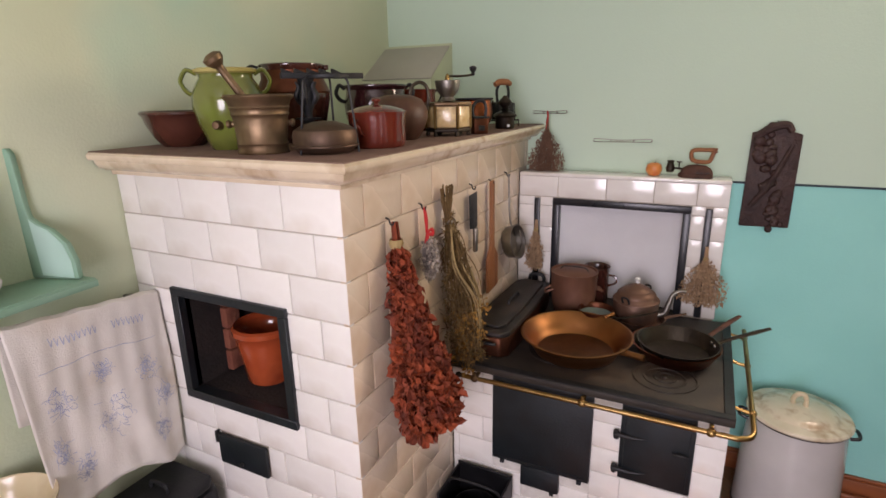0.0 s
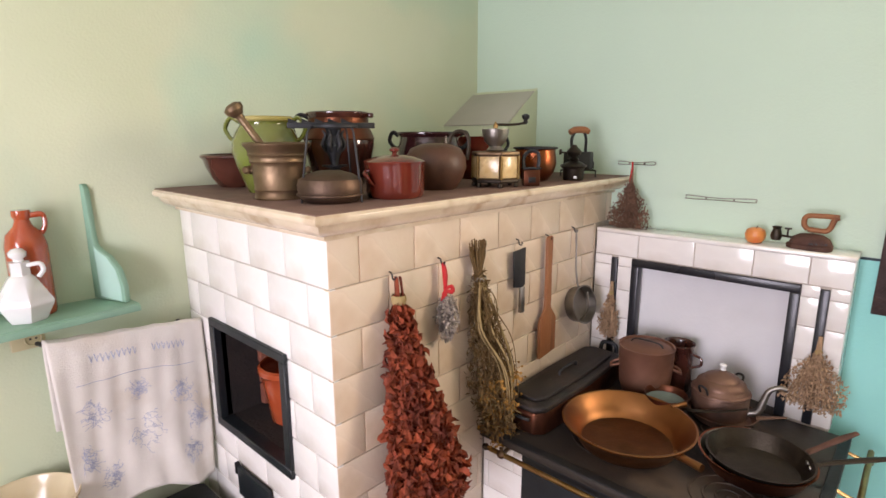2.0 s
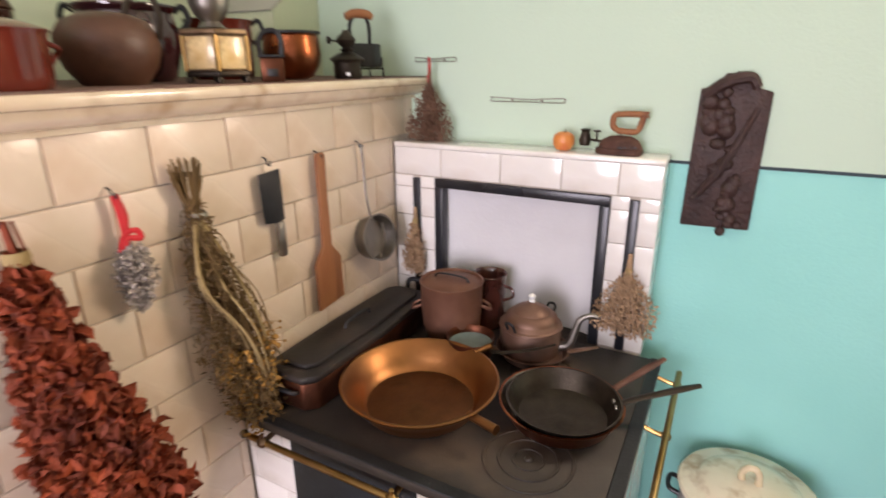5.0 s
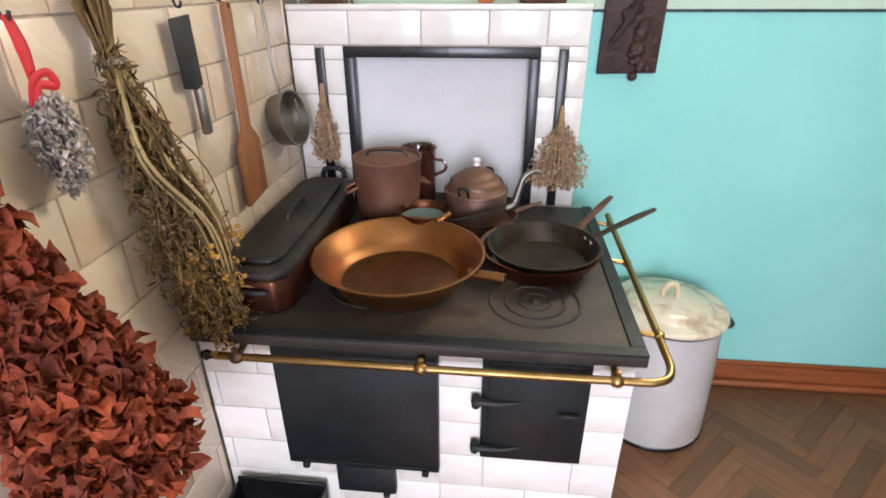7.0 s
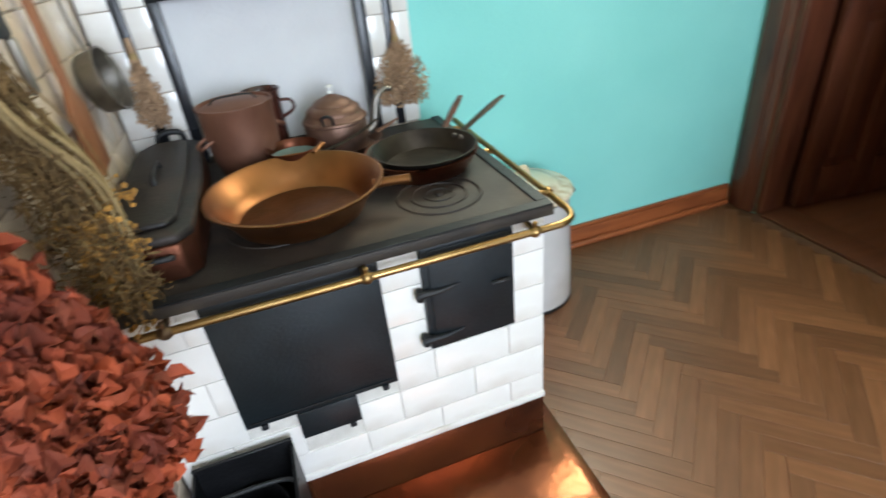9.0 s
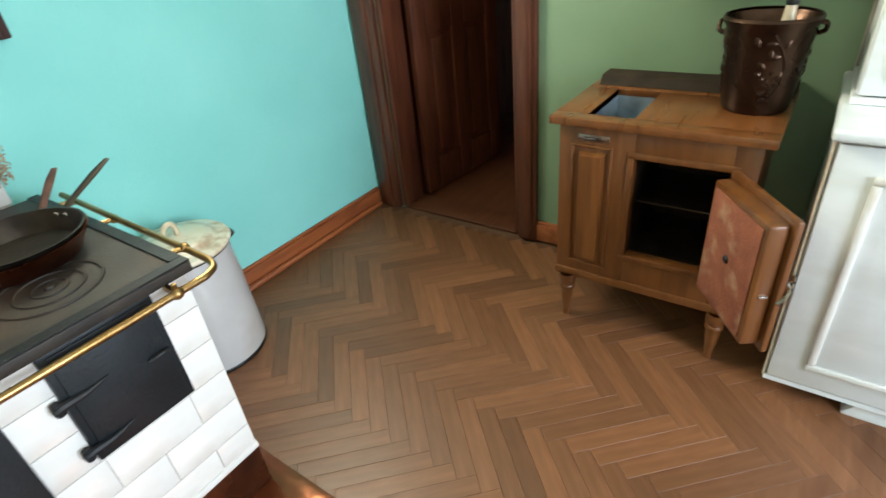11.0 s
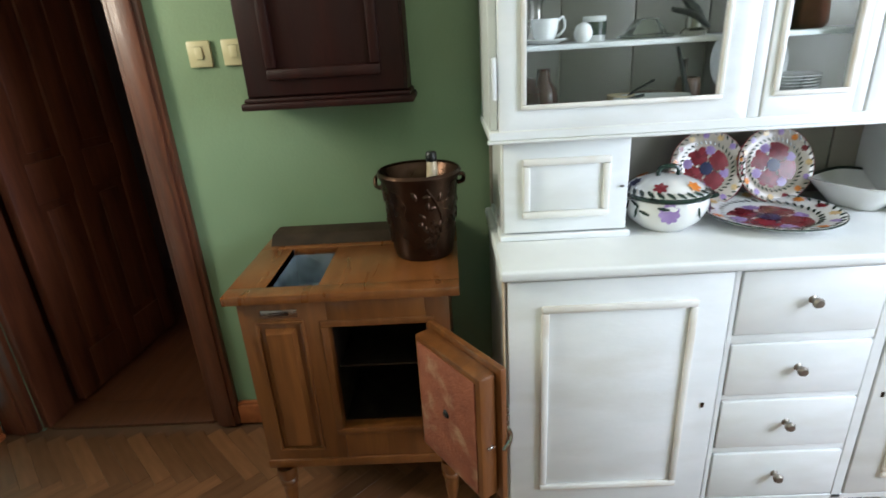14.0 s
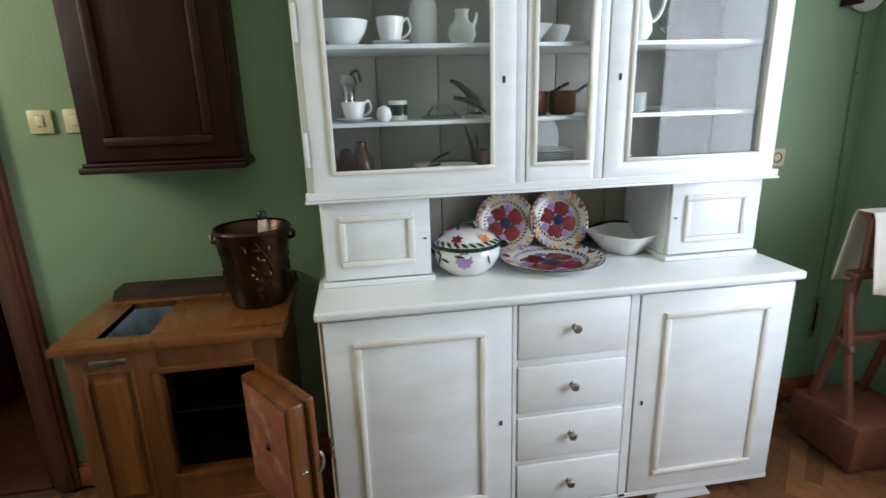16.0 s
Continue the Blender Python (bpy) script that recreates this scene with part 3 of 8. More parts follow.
def tile_wall(parent, a_start, a_end, rows, plane, facing, material, off, holes=(), pitch=0.19, first=0, name="tile", bev=0.006):
    """Running bond; rows are (z0, z1) from the top, holes are (a0, a1, z0, z1)."""
    for k, (z0, z1) in enumerate(rows):
        cuts = [(h[0], h[1]) for h in holes if h[2] < z1 - 0.02 and h[3] > z0 + 0.02]
        step = pitch if a_end > a_start else -pitch
        a = a_start
        nxt = a_start + (step if (k + first) % 2 == 0 else step / 2)
        while (a_end - a) * step > 1e-6:
            b = min(nxt, a_end) if step > 0 else max(nxt, a_end)
            for p, q in cut(min(a, b), max(a, b), cuts):
                tiles.put(parent, p, q, z0, z1, plane, facing, material, off, name, 0.0, bev)
            a, nxt = b, b + step


OVEN_ROWS = [(1.37, 1.494)] + [(1.37 - 0.1173 * (k + 1), 1.37 - 0.1173 * k) for k in range(11)] + [(0.005, 1.37 - 0.1173 * 11)]

# The cooking range beside it
RX, RY, RZ = 0.168, 1.505, 0.737
rng = thing("cooking_range", -0.3, 1.9, 0, 0, "white tiled kitchen range with an iron hotplate and black doors", "stove")
rinv = Matrix.Translation((0.3, -1.9, 0))


def at_rng(bm):
    bmesh.ops.transform(bm, matrix=rinv, verts=bm.verts)
    return bm


part("range_core", at_rng(box(SX + 0.002, RX - g, RY + g, 2.262, 0.14, RZ, 0)), M_GROUTW, rng)
part("plinth", at_rng(box(SX + 0.002, RX + 0.002, RY - 0.002, 2.26, 0.0, 0.145, 0.004)), M_SHEET, rng, "brown metal-clad plinth")
part("base_strip", at_rng(box(SX + 0.002, RX + 0.004, RY - 0.005, 2.26, 0.145, 0.166, 0.004)), M_TILE_W, rng)
plate = part("hotplate", at_rng(box(SX + 0.003, 0.178, 1.478, 2.24, RZ + 0.002, 0.765, 0.004)), M_IRONTOP, rng, "blackened cast iron hotplate")
bm = bmesh.new()
for x0, x1, y0, y1 in ((SX + 0.003, 0.178, 1.478, 1.508), (0.148, 0.178, 1.508, 2.24)):
    box(x0, x1, y0, y1, 0.765, 0.769, 0.0015, 1, bm)
part("plate_rim", at_rng(bm), M_IRON, plate)
for cx, cy, r in ((-0.03, 1.66, 0.1), (-0.40, 1.72, 0.12), (-0.12, 2.02, 0.09)):
    bm = bmesh.new()
    for rr in (r, r * 0.66, r * 0.34):
        join(bm, lathe([(rr - 0.004, 0.7655), (rr - 0.003, 0.7685), (rr + 0.003, 0.7685), (rr + 0.004, 0.7655)], 40), Matrix.Translation((cx, cy, 0)))
    join(bm, lathe([(0.0, 0.772), (0.008, 0.771), (0.011, 0.766)], 12), Matrix.Translation((cx, cy, 0)))
    part("ring_lid", at_rng(bm), M_IRONTOP, plate)
for y in (1.87,):
    part("seam", at_rng(box(SX + 0.01, 0.12, y, y + 0.003, 0.7652, 0.7668, 0)), M_IRON, plate)

fd = part("firebox_door", at_rng(box(-0.59, -0.233, RY - 0.012, RY + 0.01, 0.388, 0.735, 0.003)), M_BLACK, rng, "large black iron firebox plate")
part("ash_door", at_rng(box(-0.478, -0.337, RY - 0.014, RY + 0.01, 0.305, 0.388, 0.003)), M_BLACK, fd)
part("frame_lip", at_rng(box(-0.578, -0.245, RY - 0.016, RY - 0.012, 0.4, 0.405, 0.001)), M_IRON, fd)
for x in (-0.55, -0.265, -0.36):
    part("foot_lug", at_rng(box(x - 0.008, x + 0.008, RY - 0.018, RY - 0.004, 0.294 if x == -0.36 else 0.376, 0.308 if x == -0.36 else 0.392, 0.003)), M_IRON, fd)
od = part("oven_door", at_rng(box(-0.14, 0.08, RY - 0.014, RY + 0.01, 0.453, 0.735, 0.003)), M_BLACK, rng, "black iron oven door with strap hinges")
part("door_flange", at_rng(box(-0.127, 0.067, RY - 0.019, RY - 0.014, 0.467, 0.727, 0.003)), M_BLACK, od)
for z in (0.49, 0.62):
    bm = tube([(-0.157, RY - 0.02, z), (-0.14, RY - 0.024, z + 0.004), (-0.1, RY - 0.023, z + 0.002), (-0.055, RY - 0.02, z + 0.007)], [0.011, 0.009, 0.007, 0.002], 8)
    join(bm, lathe([(0.0, -0.014), (0.009, -0.014), (0.011, 0), (0.009, 0.014), (0, 0.014)], 10), Matrix.Translation((-0.152, RY - 0.018, z)))
    part("hinge", at_rng(bm), M_IRON, od)
part("latch", at_rng(tube([(0.02, RY - 0.022, 0.60), (0.045, RY - 0.03, 0.605), (0.065, RY - 0.022, 0.6)], 0.005)), M_IRON, od)
# brass rail round the hotplate
bm = tube([(-0.69, 1.458, 0.724), (-0.3, 1.456, 0.724), (0.12, 1.456, 0.724), (0.195, 1.46, 0.724), (0.226, 1.49, 0.726), (0.23, 1.57, 0.73), (0.23, 1.9, 0.737), (0.23, 2.23, 0.745)], 0.0085, 12, n=10)
rail = part("rail", at_rng(bm), M_BRASS, rng, "polished brass towel rail")
for x in (-0.644, -0.263, 0.117):
    bm = tube([(x, 1.505, 0.73), (x, 1.475, 0.724), (x, 1.453, 0.724)], [0.007, 0.007, 0.008], 8)
    join(bm, lathe([(0.0, -0.014), (0.008, -0.013), (0.013, -0.006), (0.014, 0), (0.013, 0.006), (0.008, 0.013), (0, 0.014)], 14), Matrix.Translation((x, 1.456, 0.724)) @ pose(0, 0, 0, 0, 90, 0))
    join(bm, lathe([(0, 0.02), (0.006, 0.017), (0.006, 0.005), (0.004, 0)], 10), Matrix.Translation((x, 1.456, 0.73)))
    part("bracket", at_rng(bm), M_BRASSDK if x < -0.6 else M_BRASS, rail)
for y in (1.60, 1.93, 2.18):
    bm = tube([(0.17, y, 0.745), (0.2, y, 0.737), (0.23, y, 0.733)], [0.006, 0.006, 0.007], 8)
    join(bm, lathe([(0.0, -0.013), (0.01, -0.01), (0.013, 0), (0.01, 0.01), (0, 0.013)], 12), Matrix.Translation((0.23, y, 0.734)) @ pose(0, 0, 0, 90, 0, 0))
    part("bracket", at_rng(bm), M_BRASS, rail)
bm = lathe([(0, -0.02), (0.008, -0.018), (0.012, -0.008), (0.008, 0.0), (0.006, 0.012)], 12)
part("finial", at_rng(join(bmesh.new(), bm, Matrix.Translation((-0.7, 1.458, 0.724)) @ pose(0, 0, 0, 0, 90, 0))), M_DARKMETAL, rail)

# tiled back of the range with its framed recess
BX0, BX1, BY, BZ = SX + 0.002, 0.117, 2.25, 1.356
AX0, AX1, AZ1 = -0.592, -0.016, 1.243
back = thing("range_back", -0.32, 2.29, 0.765, 0, "white tiled range back with a black-framed recess and ledge", "splashback")
binv = Matrix.Translation((0.32, -2.29, -0.765))


def at_back(bm):
    bmesh.ops.transform(bm, matrix=binv, verts=bm.verts)
    return bm


bm = bmesh.new()
for b in ((BX0, AX0, BY + g, N - 0.002, 0.74, BZ - 0.006), (AX1, BX1 - g, BY + g, N - 0.002, 0.74, BZ - 0.006), (AX0, AX1, BY + g, N - 0.002, AZ1, BZ - 0.006)):
    box(*b, 0, 2, bm)
part("back_core", at_back(bm), M_GROUT, back)
part("plate_back", at_back(box(AX0 + 0.001, AX1 - 0.001, 2.2405, 2.36, 0.742, 0.7648, 0.001)), M_IRONTOP, back)
bm = bmesh.new()
n = 14
vs = []
for i in range(n + 1):
    x = AX0 + (AX1 - AX0) * i / n
    y = BY + 0.03 + 0.052 * math.sin(math.pi * i / n) ** 0.6
    vs.append((bm.verts.new((x, y, 0.766)), bm.verts.new((x, y, AZ1 - 0.01))))
for a, b in zip(vs, vs[1:]):
    bm.faces.new((a[0], b[0], b[1], a[1]))
part("recess_plaster", at_back(bm), M_PLASTER, back, "smooth white plastered recess")
bm = bmesh.new()
w = 0.03
for b in ((AX0, AX0 + w, BY - 0.008, BY + 0.035, 0.766, AZ1 - w), (AX1 - w, AX1, BY - 0.008, BY + 0.035, 0.766, AZ1 - w), (AX0, AX1, BY - 0.008, BY + 0.035, AZ1 - w, AZ1)):
    box(*b, 0.003, 2, bm)
part("recess_frame", at_back(bm), M_BLACKTILE, back, "black frame round the recess")
for x in (-0.665, 0.05):
    part("black_strip", at_back(box(x - 0.013, x + 0.013, BY - 0.005, BY + 0.02, 0.766, 1.238, 0.002)), M_BLACKTILE, back, "black glazed strip")
part("ledge", at_back(box(BX0, BX1 + 0.002, BY - 0.004, N - 0.002, BZ - 0.018, BZ, 0.007, 3)), M_TILE_W, back, "rounded white tile ledge")


# The white dresser
DX, DYL, DYR = 1.18, 0.394, -1.13
DXB = 1.69
lower = thing("dresser", DX + 0.25, (DYL + DYR) / 2, 0, 0, "white painted dresser base with two panelled doors and four drawers", "dresser")
linv = Matrix.Translation((-DX - 0.25, -(DYL + DYR) / 2, 0))


def at_low(bm):
    bmesh.ops.transform(bm, matrix=linv, verts=bm.verts)
    return bm


bm = bmesh.new()
for b in ((DX + 0.022, DXB, DYL - 0.022, DYL, 0.06, 0.82), (DX + 0.022, DXB, DYR, DYR + 0.022, 0.06, 0.82), (DXB - 0.012, DXB, DYR + 0.022, DYL - 0.022, 0.06, 0.82),
          (DX + 0.022, DXB - 0.012, DYR + 0.022, DYL - 0.022, 0.06, 0.085), (DX + 0.004, DX + 0.022, -0.187, -0.173, 0.06, 0.82), (DX + 0.004, DX + 0.022, -0.582, -0.552, 0.06, 0.82),
          (DX + 0.004, DX + 0.022, DYR, DYL, 0.055, 0.075), (DX + 0.004, DX + 0.022, DYR, DYL, 0.815, 0.82)):
    part("carcass_board", at_low(box(*b, 0.002, 1)), M_WHITE, lower)
part("worn_side", at_low(box(DX + 0.004, DX + 0.03, DYL - 0.001, DYL + 0.004, 0.07, 0.815, 0.002)), M_WORN, lower, "worn cream edge board")
part("worktop", at_low(box(DX - 0.018, DXB + 0.01, DYR - 0.012, DYL + 0.012, 0.82, 0.85, 0.009, 3)), M_WHITE, lower, "glossy white painted worktop")
for y0, y1 in ((0.178, -0.04), (-0.70, -0.92)):
    for xx in (DX + 0.02, DXB - 0.06):
        ym = (y0 + y1) / 2
        bm = prism([(-0.115, 0.0), (0.115, 0.0), (0.115, 0.008), (0.075, 0.06), (-0.075, 0.06), (-0.115, 0.008)], 0.04, 0.003, "x")
        part("foot", at_low(join(bmesh.new(), bm, Matrix.Translation((xx, ym, 0)))), M_WHITE, lower)


def panel_door(y1, y0, z0, z1, x, parent, at, my, mz, name="door", label=""):
    """A framed door, its front at x, with a raised moulding my from the sides and mz from the ends."""
    d = part(name, at(box(x, x + 0.02, y0, y1, z0, z1, 0.004)), M_WHITE, parent, label)
    part("moulding", at(frame_bars(y0 + my, y1 - my, z0 + mz, z1 - mz, 0.02, 0.013, x + 0.001, 0.006)), M_MOULD, d)
    part("panel", at(box(x - 0.003, x, y0 + my + 0.02, y1 - my - 0.02, z0 + mz + 0.02, z1 - mz - 0.02, 0.001)), M_WHITE, d)
    return d


dl = panel_door(0.386, -0.17, 0.078, 0.812, DX, lower, at_low, 0.083, 0.066, "door", "white panelled door with worn edges")
dr = panel_door(-0.586, -1.122, 0.078, 0.812, DX, lower, at_low, 0.083, 0.066, "door", "white panelled door with worn edges")
for d, y, z in ((dl, -0.135, 0.42), (dr, -0.612, 0.43)):
    part("keyhole", at_low(box(DX - 0.003, DX, y - 0.004, y + 0.004, z - 0.008, z + 0.008, 0.001)), M_DARKMETAL, d)
bm = bmesh.new()
for z in (0.385, 0.41, 0.435):
    join(bm, lathe([(0, -0.009), (0.006, -0.008), (0.006, 0.008), (0, 0.009)], 10), Matrix.Translation((DX - 0.006, 0.392, z)))
part("hinge", at_low(bm), M_CHROME, dl)
for z1, z0 in ((0.812, 0.632), (0.603, 0.444), (0.424, 0.266), (0.243, 0.082)):
    dw = part("drawer", at_low(box(DX, DX + 0.02, -0.549, -0.19, z0, z1, 0.005)), M_WHITE, lower)
    bm = lathe([(0.0, -0.03), (0.010, -0.029), (0.014, -0.023), (0.013, -0.017), (0.006, -0.012), (0.006, -0.004), (0.011, 0.0)], 18)
    part("knob", at_low(join(bmesh.new(), bm, Matrix.Translation((DX, -0.37, (z0 + z1) / 2 + 0.006)) @ pose(0, 0, 0, 0, 90, 0))), M_TIN, dw, "dull metal knob")
part("rail", at_low(box(DX + 0.006, DX + 0.022, -0.552, -0.187, 0.604, 0.631, 0.002)), M_WHITE, lower)
part("rail", at_low(box(DX + 0.006, DX + 0.022, -0.552, -0.187, 0.425, 0.443, 0.002)), M_WHITE, lower)
part("rail", at_low(box(DX + 0.006, DX + 0.022, -0.552, -0.187, 0.244, 0.265, 0.002)), M_WHITE, lower)

UX, UZ0, UZ1 = 1.345, 1.135, 1.98
upper = thing("hutch", 1.52, (DYL + DYR) / 2, 0.85, 0, "white dresser top with three glazed doors and two side cupboards", "dresser")
uinv = Matrix.Translation((-1.52, -(DYL + DYR) / 2, -0.85))


def at_up(bm):
    bmesh.ops.transform(bm, matrix=uinv, verts=bm.verts)
    return bm


UYL, UYR = 0.408, -1.136
bm = bmesh.new()
for b in ((UX + 0.022, DXB, UYL - 0.022, UYL, UZ0 + 0.02, UZ1), (UX + 0.022, DXB, UYR, UYR + 0.022, UZ0 + 0.02, UZ1), (UX - 0.004, DXB, UYR - 0.004, UYL + 0.004, UZ0 - 0.004, UZ0 + 0.02),
          (UX + 0.022, DXB, UYR, UYL, UZ1 - 0.02, UZ1)):
    part("carcass_board", at_up(box(*b, 0.003, 1)), M_WHITE, upper)
part("lip", at_up(box(UX - 0.008, UX + 0.02, UYR - 0.007, UYL + 0.007, UZ0 - 0.012, UZ0 - 0.004, 0.003)), M_WHITE, upper)
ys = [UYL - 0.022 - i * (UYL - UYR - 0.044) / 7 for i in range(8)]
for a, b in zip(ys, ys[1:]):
    # Back boards take the darkened colour that stands in for the shade inside
    part("back_board", at_up(box(DXB - 0.014, DXB - 0.004, b + 0.002, a - 0.002, 0.85, UZ1 - 0.02, 0.002)), M_INSHADE, upper)
part("back_liner", at_up(box(DXB - 0.003, DXB, UYR + 0.02, UYL - 0.02, 0.85, UZ1 - 0.02, 0)), M_GROUT, upper)
for z in (1.35, 1.569, 1.79):
    part("shelf", at_up(box(UX + 0.05, DXB - 0.014, UYR + 0.022, UYL - 0.022, z - 0.013, z, 0.003)), M_WHITE, upper)
part("post", at_up(box(UX + 0.004, UX + 0.022, -0.258, -0.228, UZ0 + 0.02, UZ1 - 0.02, 0.002)), M_WHITE, upper)
part("post", at_up(box(UX + 0.004, UX + 0.022, -0.513, -0.484, UZ0 + 0.02, UZ1 - 0.02, 0.002)), M_WHITE, upper)


def glazed_door(y1, y0, g1, g0):
    z0, z1, gz0, gz1 = UZ0 + 0.012, UZ1 - 0.01, 1.212, 1.89
    x = UX
    bm = bmesh.new()
    loops = []
    for xx in (x, x + 0.021):
        for a, b, c, e in ((y0, y1, z0, z1), (g0, g1, gz0, gz1)):
            loops.append([bm.verts.new(q) for q in ((xx, a, c), (xx, b, c), (xx, b, e), (xx, a, e))])
    for i in range(4):
        j = (i + 1) % 4
        for a, b in ((0, 1), (1, 3), (3, 2), (2, 0)):
            bm.faces.new((loops[a][i], loops[a][j], loops[b][j], loops[b][i]))
    bmesh.ops.recalc_face_normals(bm, faces=bm.faces[:])
    bmesh.ops.bevel(bm, geom=bm.edges[:], offset=0.003, segments=2, affect="EDGES", profile=0.5)
    d = part("door", at_up(bm), M_WHITE, upper, "white glazed door")
    part("glazing_bead", at_up(frame_bars(g0 - 0.008, g1 + 0.008, gz0 - 0.008, gz1 + 0.008, 0.012, 0.011, x + 0.002, 0.003)), M_MOULD, d)
    p = part("pane", at_up(box(x + 0.011, x + 0.014, g0, g1, gz0, gz1, 0)), M_DIMPANE, d)
    p.visible_shadow = False
    return d


d1 = glazed_door(0.386, -0.226, 0.322, -0.15)
d2 = glazed_door(-0.26, -0.482, -0.288, -0.458)
d3 = glazed_door(-0.515, -1.118, -0.594, -1.052)
for d, y in ((d1, -0.188), (d3, -0.553)):
    part("escutcheon", at_up(box(UX - 0.003, UX, y - 0.004, y + 0.004, 1.452, 1.472, 0.001)), M_DARKMETAL, d)
for z in (1.28, 1.62):
    part("hinge", at_up(box(UX - 0.003, UX + 0.01, 0.39, 0.402, z - 0.05, z + 0.05, 0.003)), M_WHITE, d1)
for a, b in ((0.379, 0.041), (-0.772, -1.11)):
    c = bmesh.new()
    zt = UZ0 - 0.012
    for q in ((1.387, DXB - 0.014, a - 0.018, a, 0.868, zt), (1.387, DXB - 0.014, b, b + 0.018, 0.868, zt), (1.36, DXB - 0.014, b - 0.008, a + 0.008, 0.85, 0.868)):
        box(*q, 0.003, 1, c)
    part("side_cupboard", at_up(c), M_WHITE, upper)
    pd = panel_door(a - 0.004, b + 0.004, 0.872, zt - 0.003, 1.366, upper, at_up, 0.05, 0.042, "cupboard_door", "small white cupboard door with a raised frame")
    part("catch", at_up(box(1.36, 1.366, b + 0.016, b + 0.026, 0.99, 0.994, 0.001) if a > 0 else box(1.36, 1.366, a - 0.026, a - 0.016, 1.0, 1.004, 0.001)), M_DARKMETAL, pd)

# The ice box
ib = thing("ice_box", 1.48, 0.82, 0, 0, "honey-brown oak ice box with its door standing open, on turned legs", "ice box")
iinv = Matrix.Translation((-1.48, -0.82, 0))


def at_ib(bm):
    bmesh.ops.transform(bm, matrix=iinv, verts=bm.verts)
    return bm


IX, IY0, IY1, IZ0, IZ1 = 1.262, 0.535, 1.108, 0.19, 0.757
OY0, OY1, OZ0, OZ1 = 0.60, 0.868, 0.322, 0.668
bm = bmesh.new()
for b in ((IX, IX + 0.04, IY0, OY0, IZ0, IZ1), (IX, IX + 0.04, OY1, IY1, IZ0, IZ1), (IX, IX + 0.04, OY0, OY1, IZ0, OZ0), (IX, IX + 0.04, OY0, OY1, OZ1, IZ1)):
    part("front_rail", at_ib(box(*b, 0.0015, 2)), M_WOODLT, ib)
bm = bmesh.new()
for b in ((IX + 0.04, 1.71, IY0, IY0 + 0.03, IZ0, IZ1), (IX + 0.04, 1.71, IY1 - 0.03, IY1, IZ0, IZ1), (1.68, 1.71, IY0 + 0.03, IY1 - 0.03, IZ0, IZ1), (IX + 0.04, 1.68, IY0 + 0.03, IY1 - 0.03, IZ0, IZ0 + 0.03)):
    part("side_panel", at_ib(box(*b, 0.0015, 2)), M_WOODLT, ib)
bm = bmesh.new()
for b in ((IX + 0.04, 1.66, OY0 - 0.005, OY0 + 0.0, OZ0 - 0.01, OZ1 + 0.01), (IX + 0.04, 1.66, OY1, OY1 + 0.005, OZ0 - 0.01, OZ1 + 0.01), (1.6, 1.605, OY0, OY1, OZ0, OZ1),
          (IX + 0.04, 1.66, OY0, OY1, OZ0 - 0.008, OZ0 - 0.002), (IX + 0.04, 1.66, OY0, OY1, OZ1, OZ1 + 0.006)):
    part("inner_lining", at_ib(box(*b, 0, 1)), M_DARKMETAL, ib, "dark metal lining")
part("inner_shelf", at_ib(box(IX + 0.06, 1.6, OY0, OY1, 0.497, 0.503, 0.001)), M_DARKMETAL, ib)
part("front_frame", at_ib(frame_bars(OY0 - 0.02, OY1 + 0.02, OZ0 - 0.02, OZ1 + 0.02, 0.02, 0.005, IX + 0.001, 0.002)), M_WOODLT, ib)
bm = bmesh.new()
HX0, HX1, HY0, HY1 = 1.292, 1.575, 0.885, 1.03
for b in ((1.235, HX0, 0.505, 1.134), (HX1, 1.715, 0.505, 1.134), (HX0, HX1, 0.505, HY0), (HX0, HX1, HY1, 1.134)):
    part("top_board", at_ib(box(b[0], b[1], b[2], b[3], 0.757, 0.782, 0.002, 2)), M_WOODTOP, ib, "worn oak top board beside the ice hatch")
bm = bmesh.new()
for b in ((HX0 - 0.004, HX0, HY0, HY1), (HX1, HX1 + 0.004, HY0, HY1), (HX0, HX1, HY0 - 0.004, HY0), (HX0, HX1, HY1, HY1 + 0.004)):
    box(b[0], b[1], b[2], b[3], 0.66, 0.779, 0, 1, bm)
box(HX0, HX1, HY0, HY1, 0.655, 0.66, 0, 1, bm)
part("hatch_lining", at_ib(bm), M_ZINC, ib, "grey zinc lining of the ice hatch")
bm = prism([(0.0, 0), (0.115, 0), (0.115, 0.03), (0.03, 0.03)], 0.6, 0.003, "y")
part("back_board", at_ib(join(bmesh.new(), bm, Matrix.Translation((1.6, 0.51, 0.782)))), M_BACKBOARD, ib, "dark board along the back of the top")
part("panel_frame", at_ib(frame_bars(0.932, 1.066, 0.25, 0.696, 0.01, 0.01, IX + 0.001, 0.003)), M_WOODLT, ib)
bm = box(IX - 0.02, IX + 0.03, 0.944, 1.054, 0.264, 0.682, 0)
for v in bm.verts:
    if v.co.x < IX:
        v.co.y += 0.02 if v.co.y < 1.0 else -0.02
        v.co.z += 0.02 if v.co.z < 0.45 else -0.02
part("raised_panel", at_ib(bm), M_WOODLT, ib)
part("name_plate", at_ib(box(IX - 0.004, IX, 0.945, 1.045, 0.703, 0.728, 0.002)), M_CHROME, ib, "small tarnished metal plate")
for z in (0.711, 0.719):
    part("plate_line", at_ib(box(IX - 0.0052, IX - 0.004, 0.97, 1.025, z - 0.001, z + 0.001, 0)), M_DARKMETAL, ib)
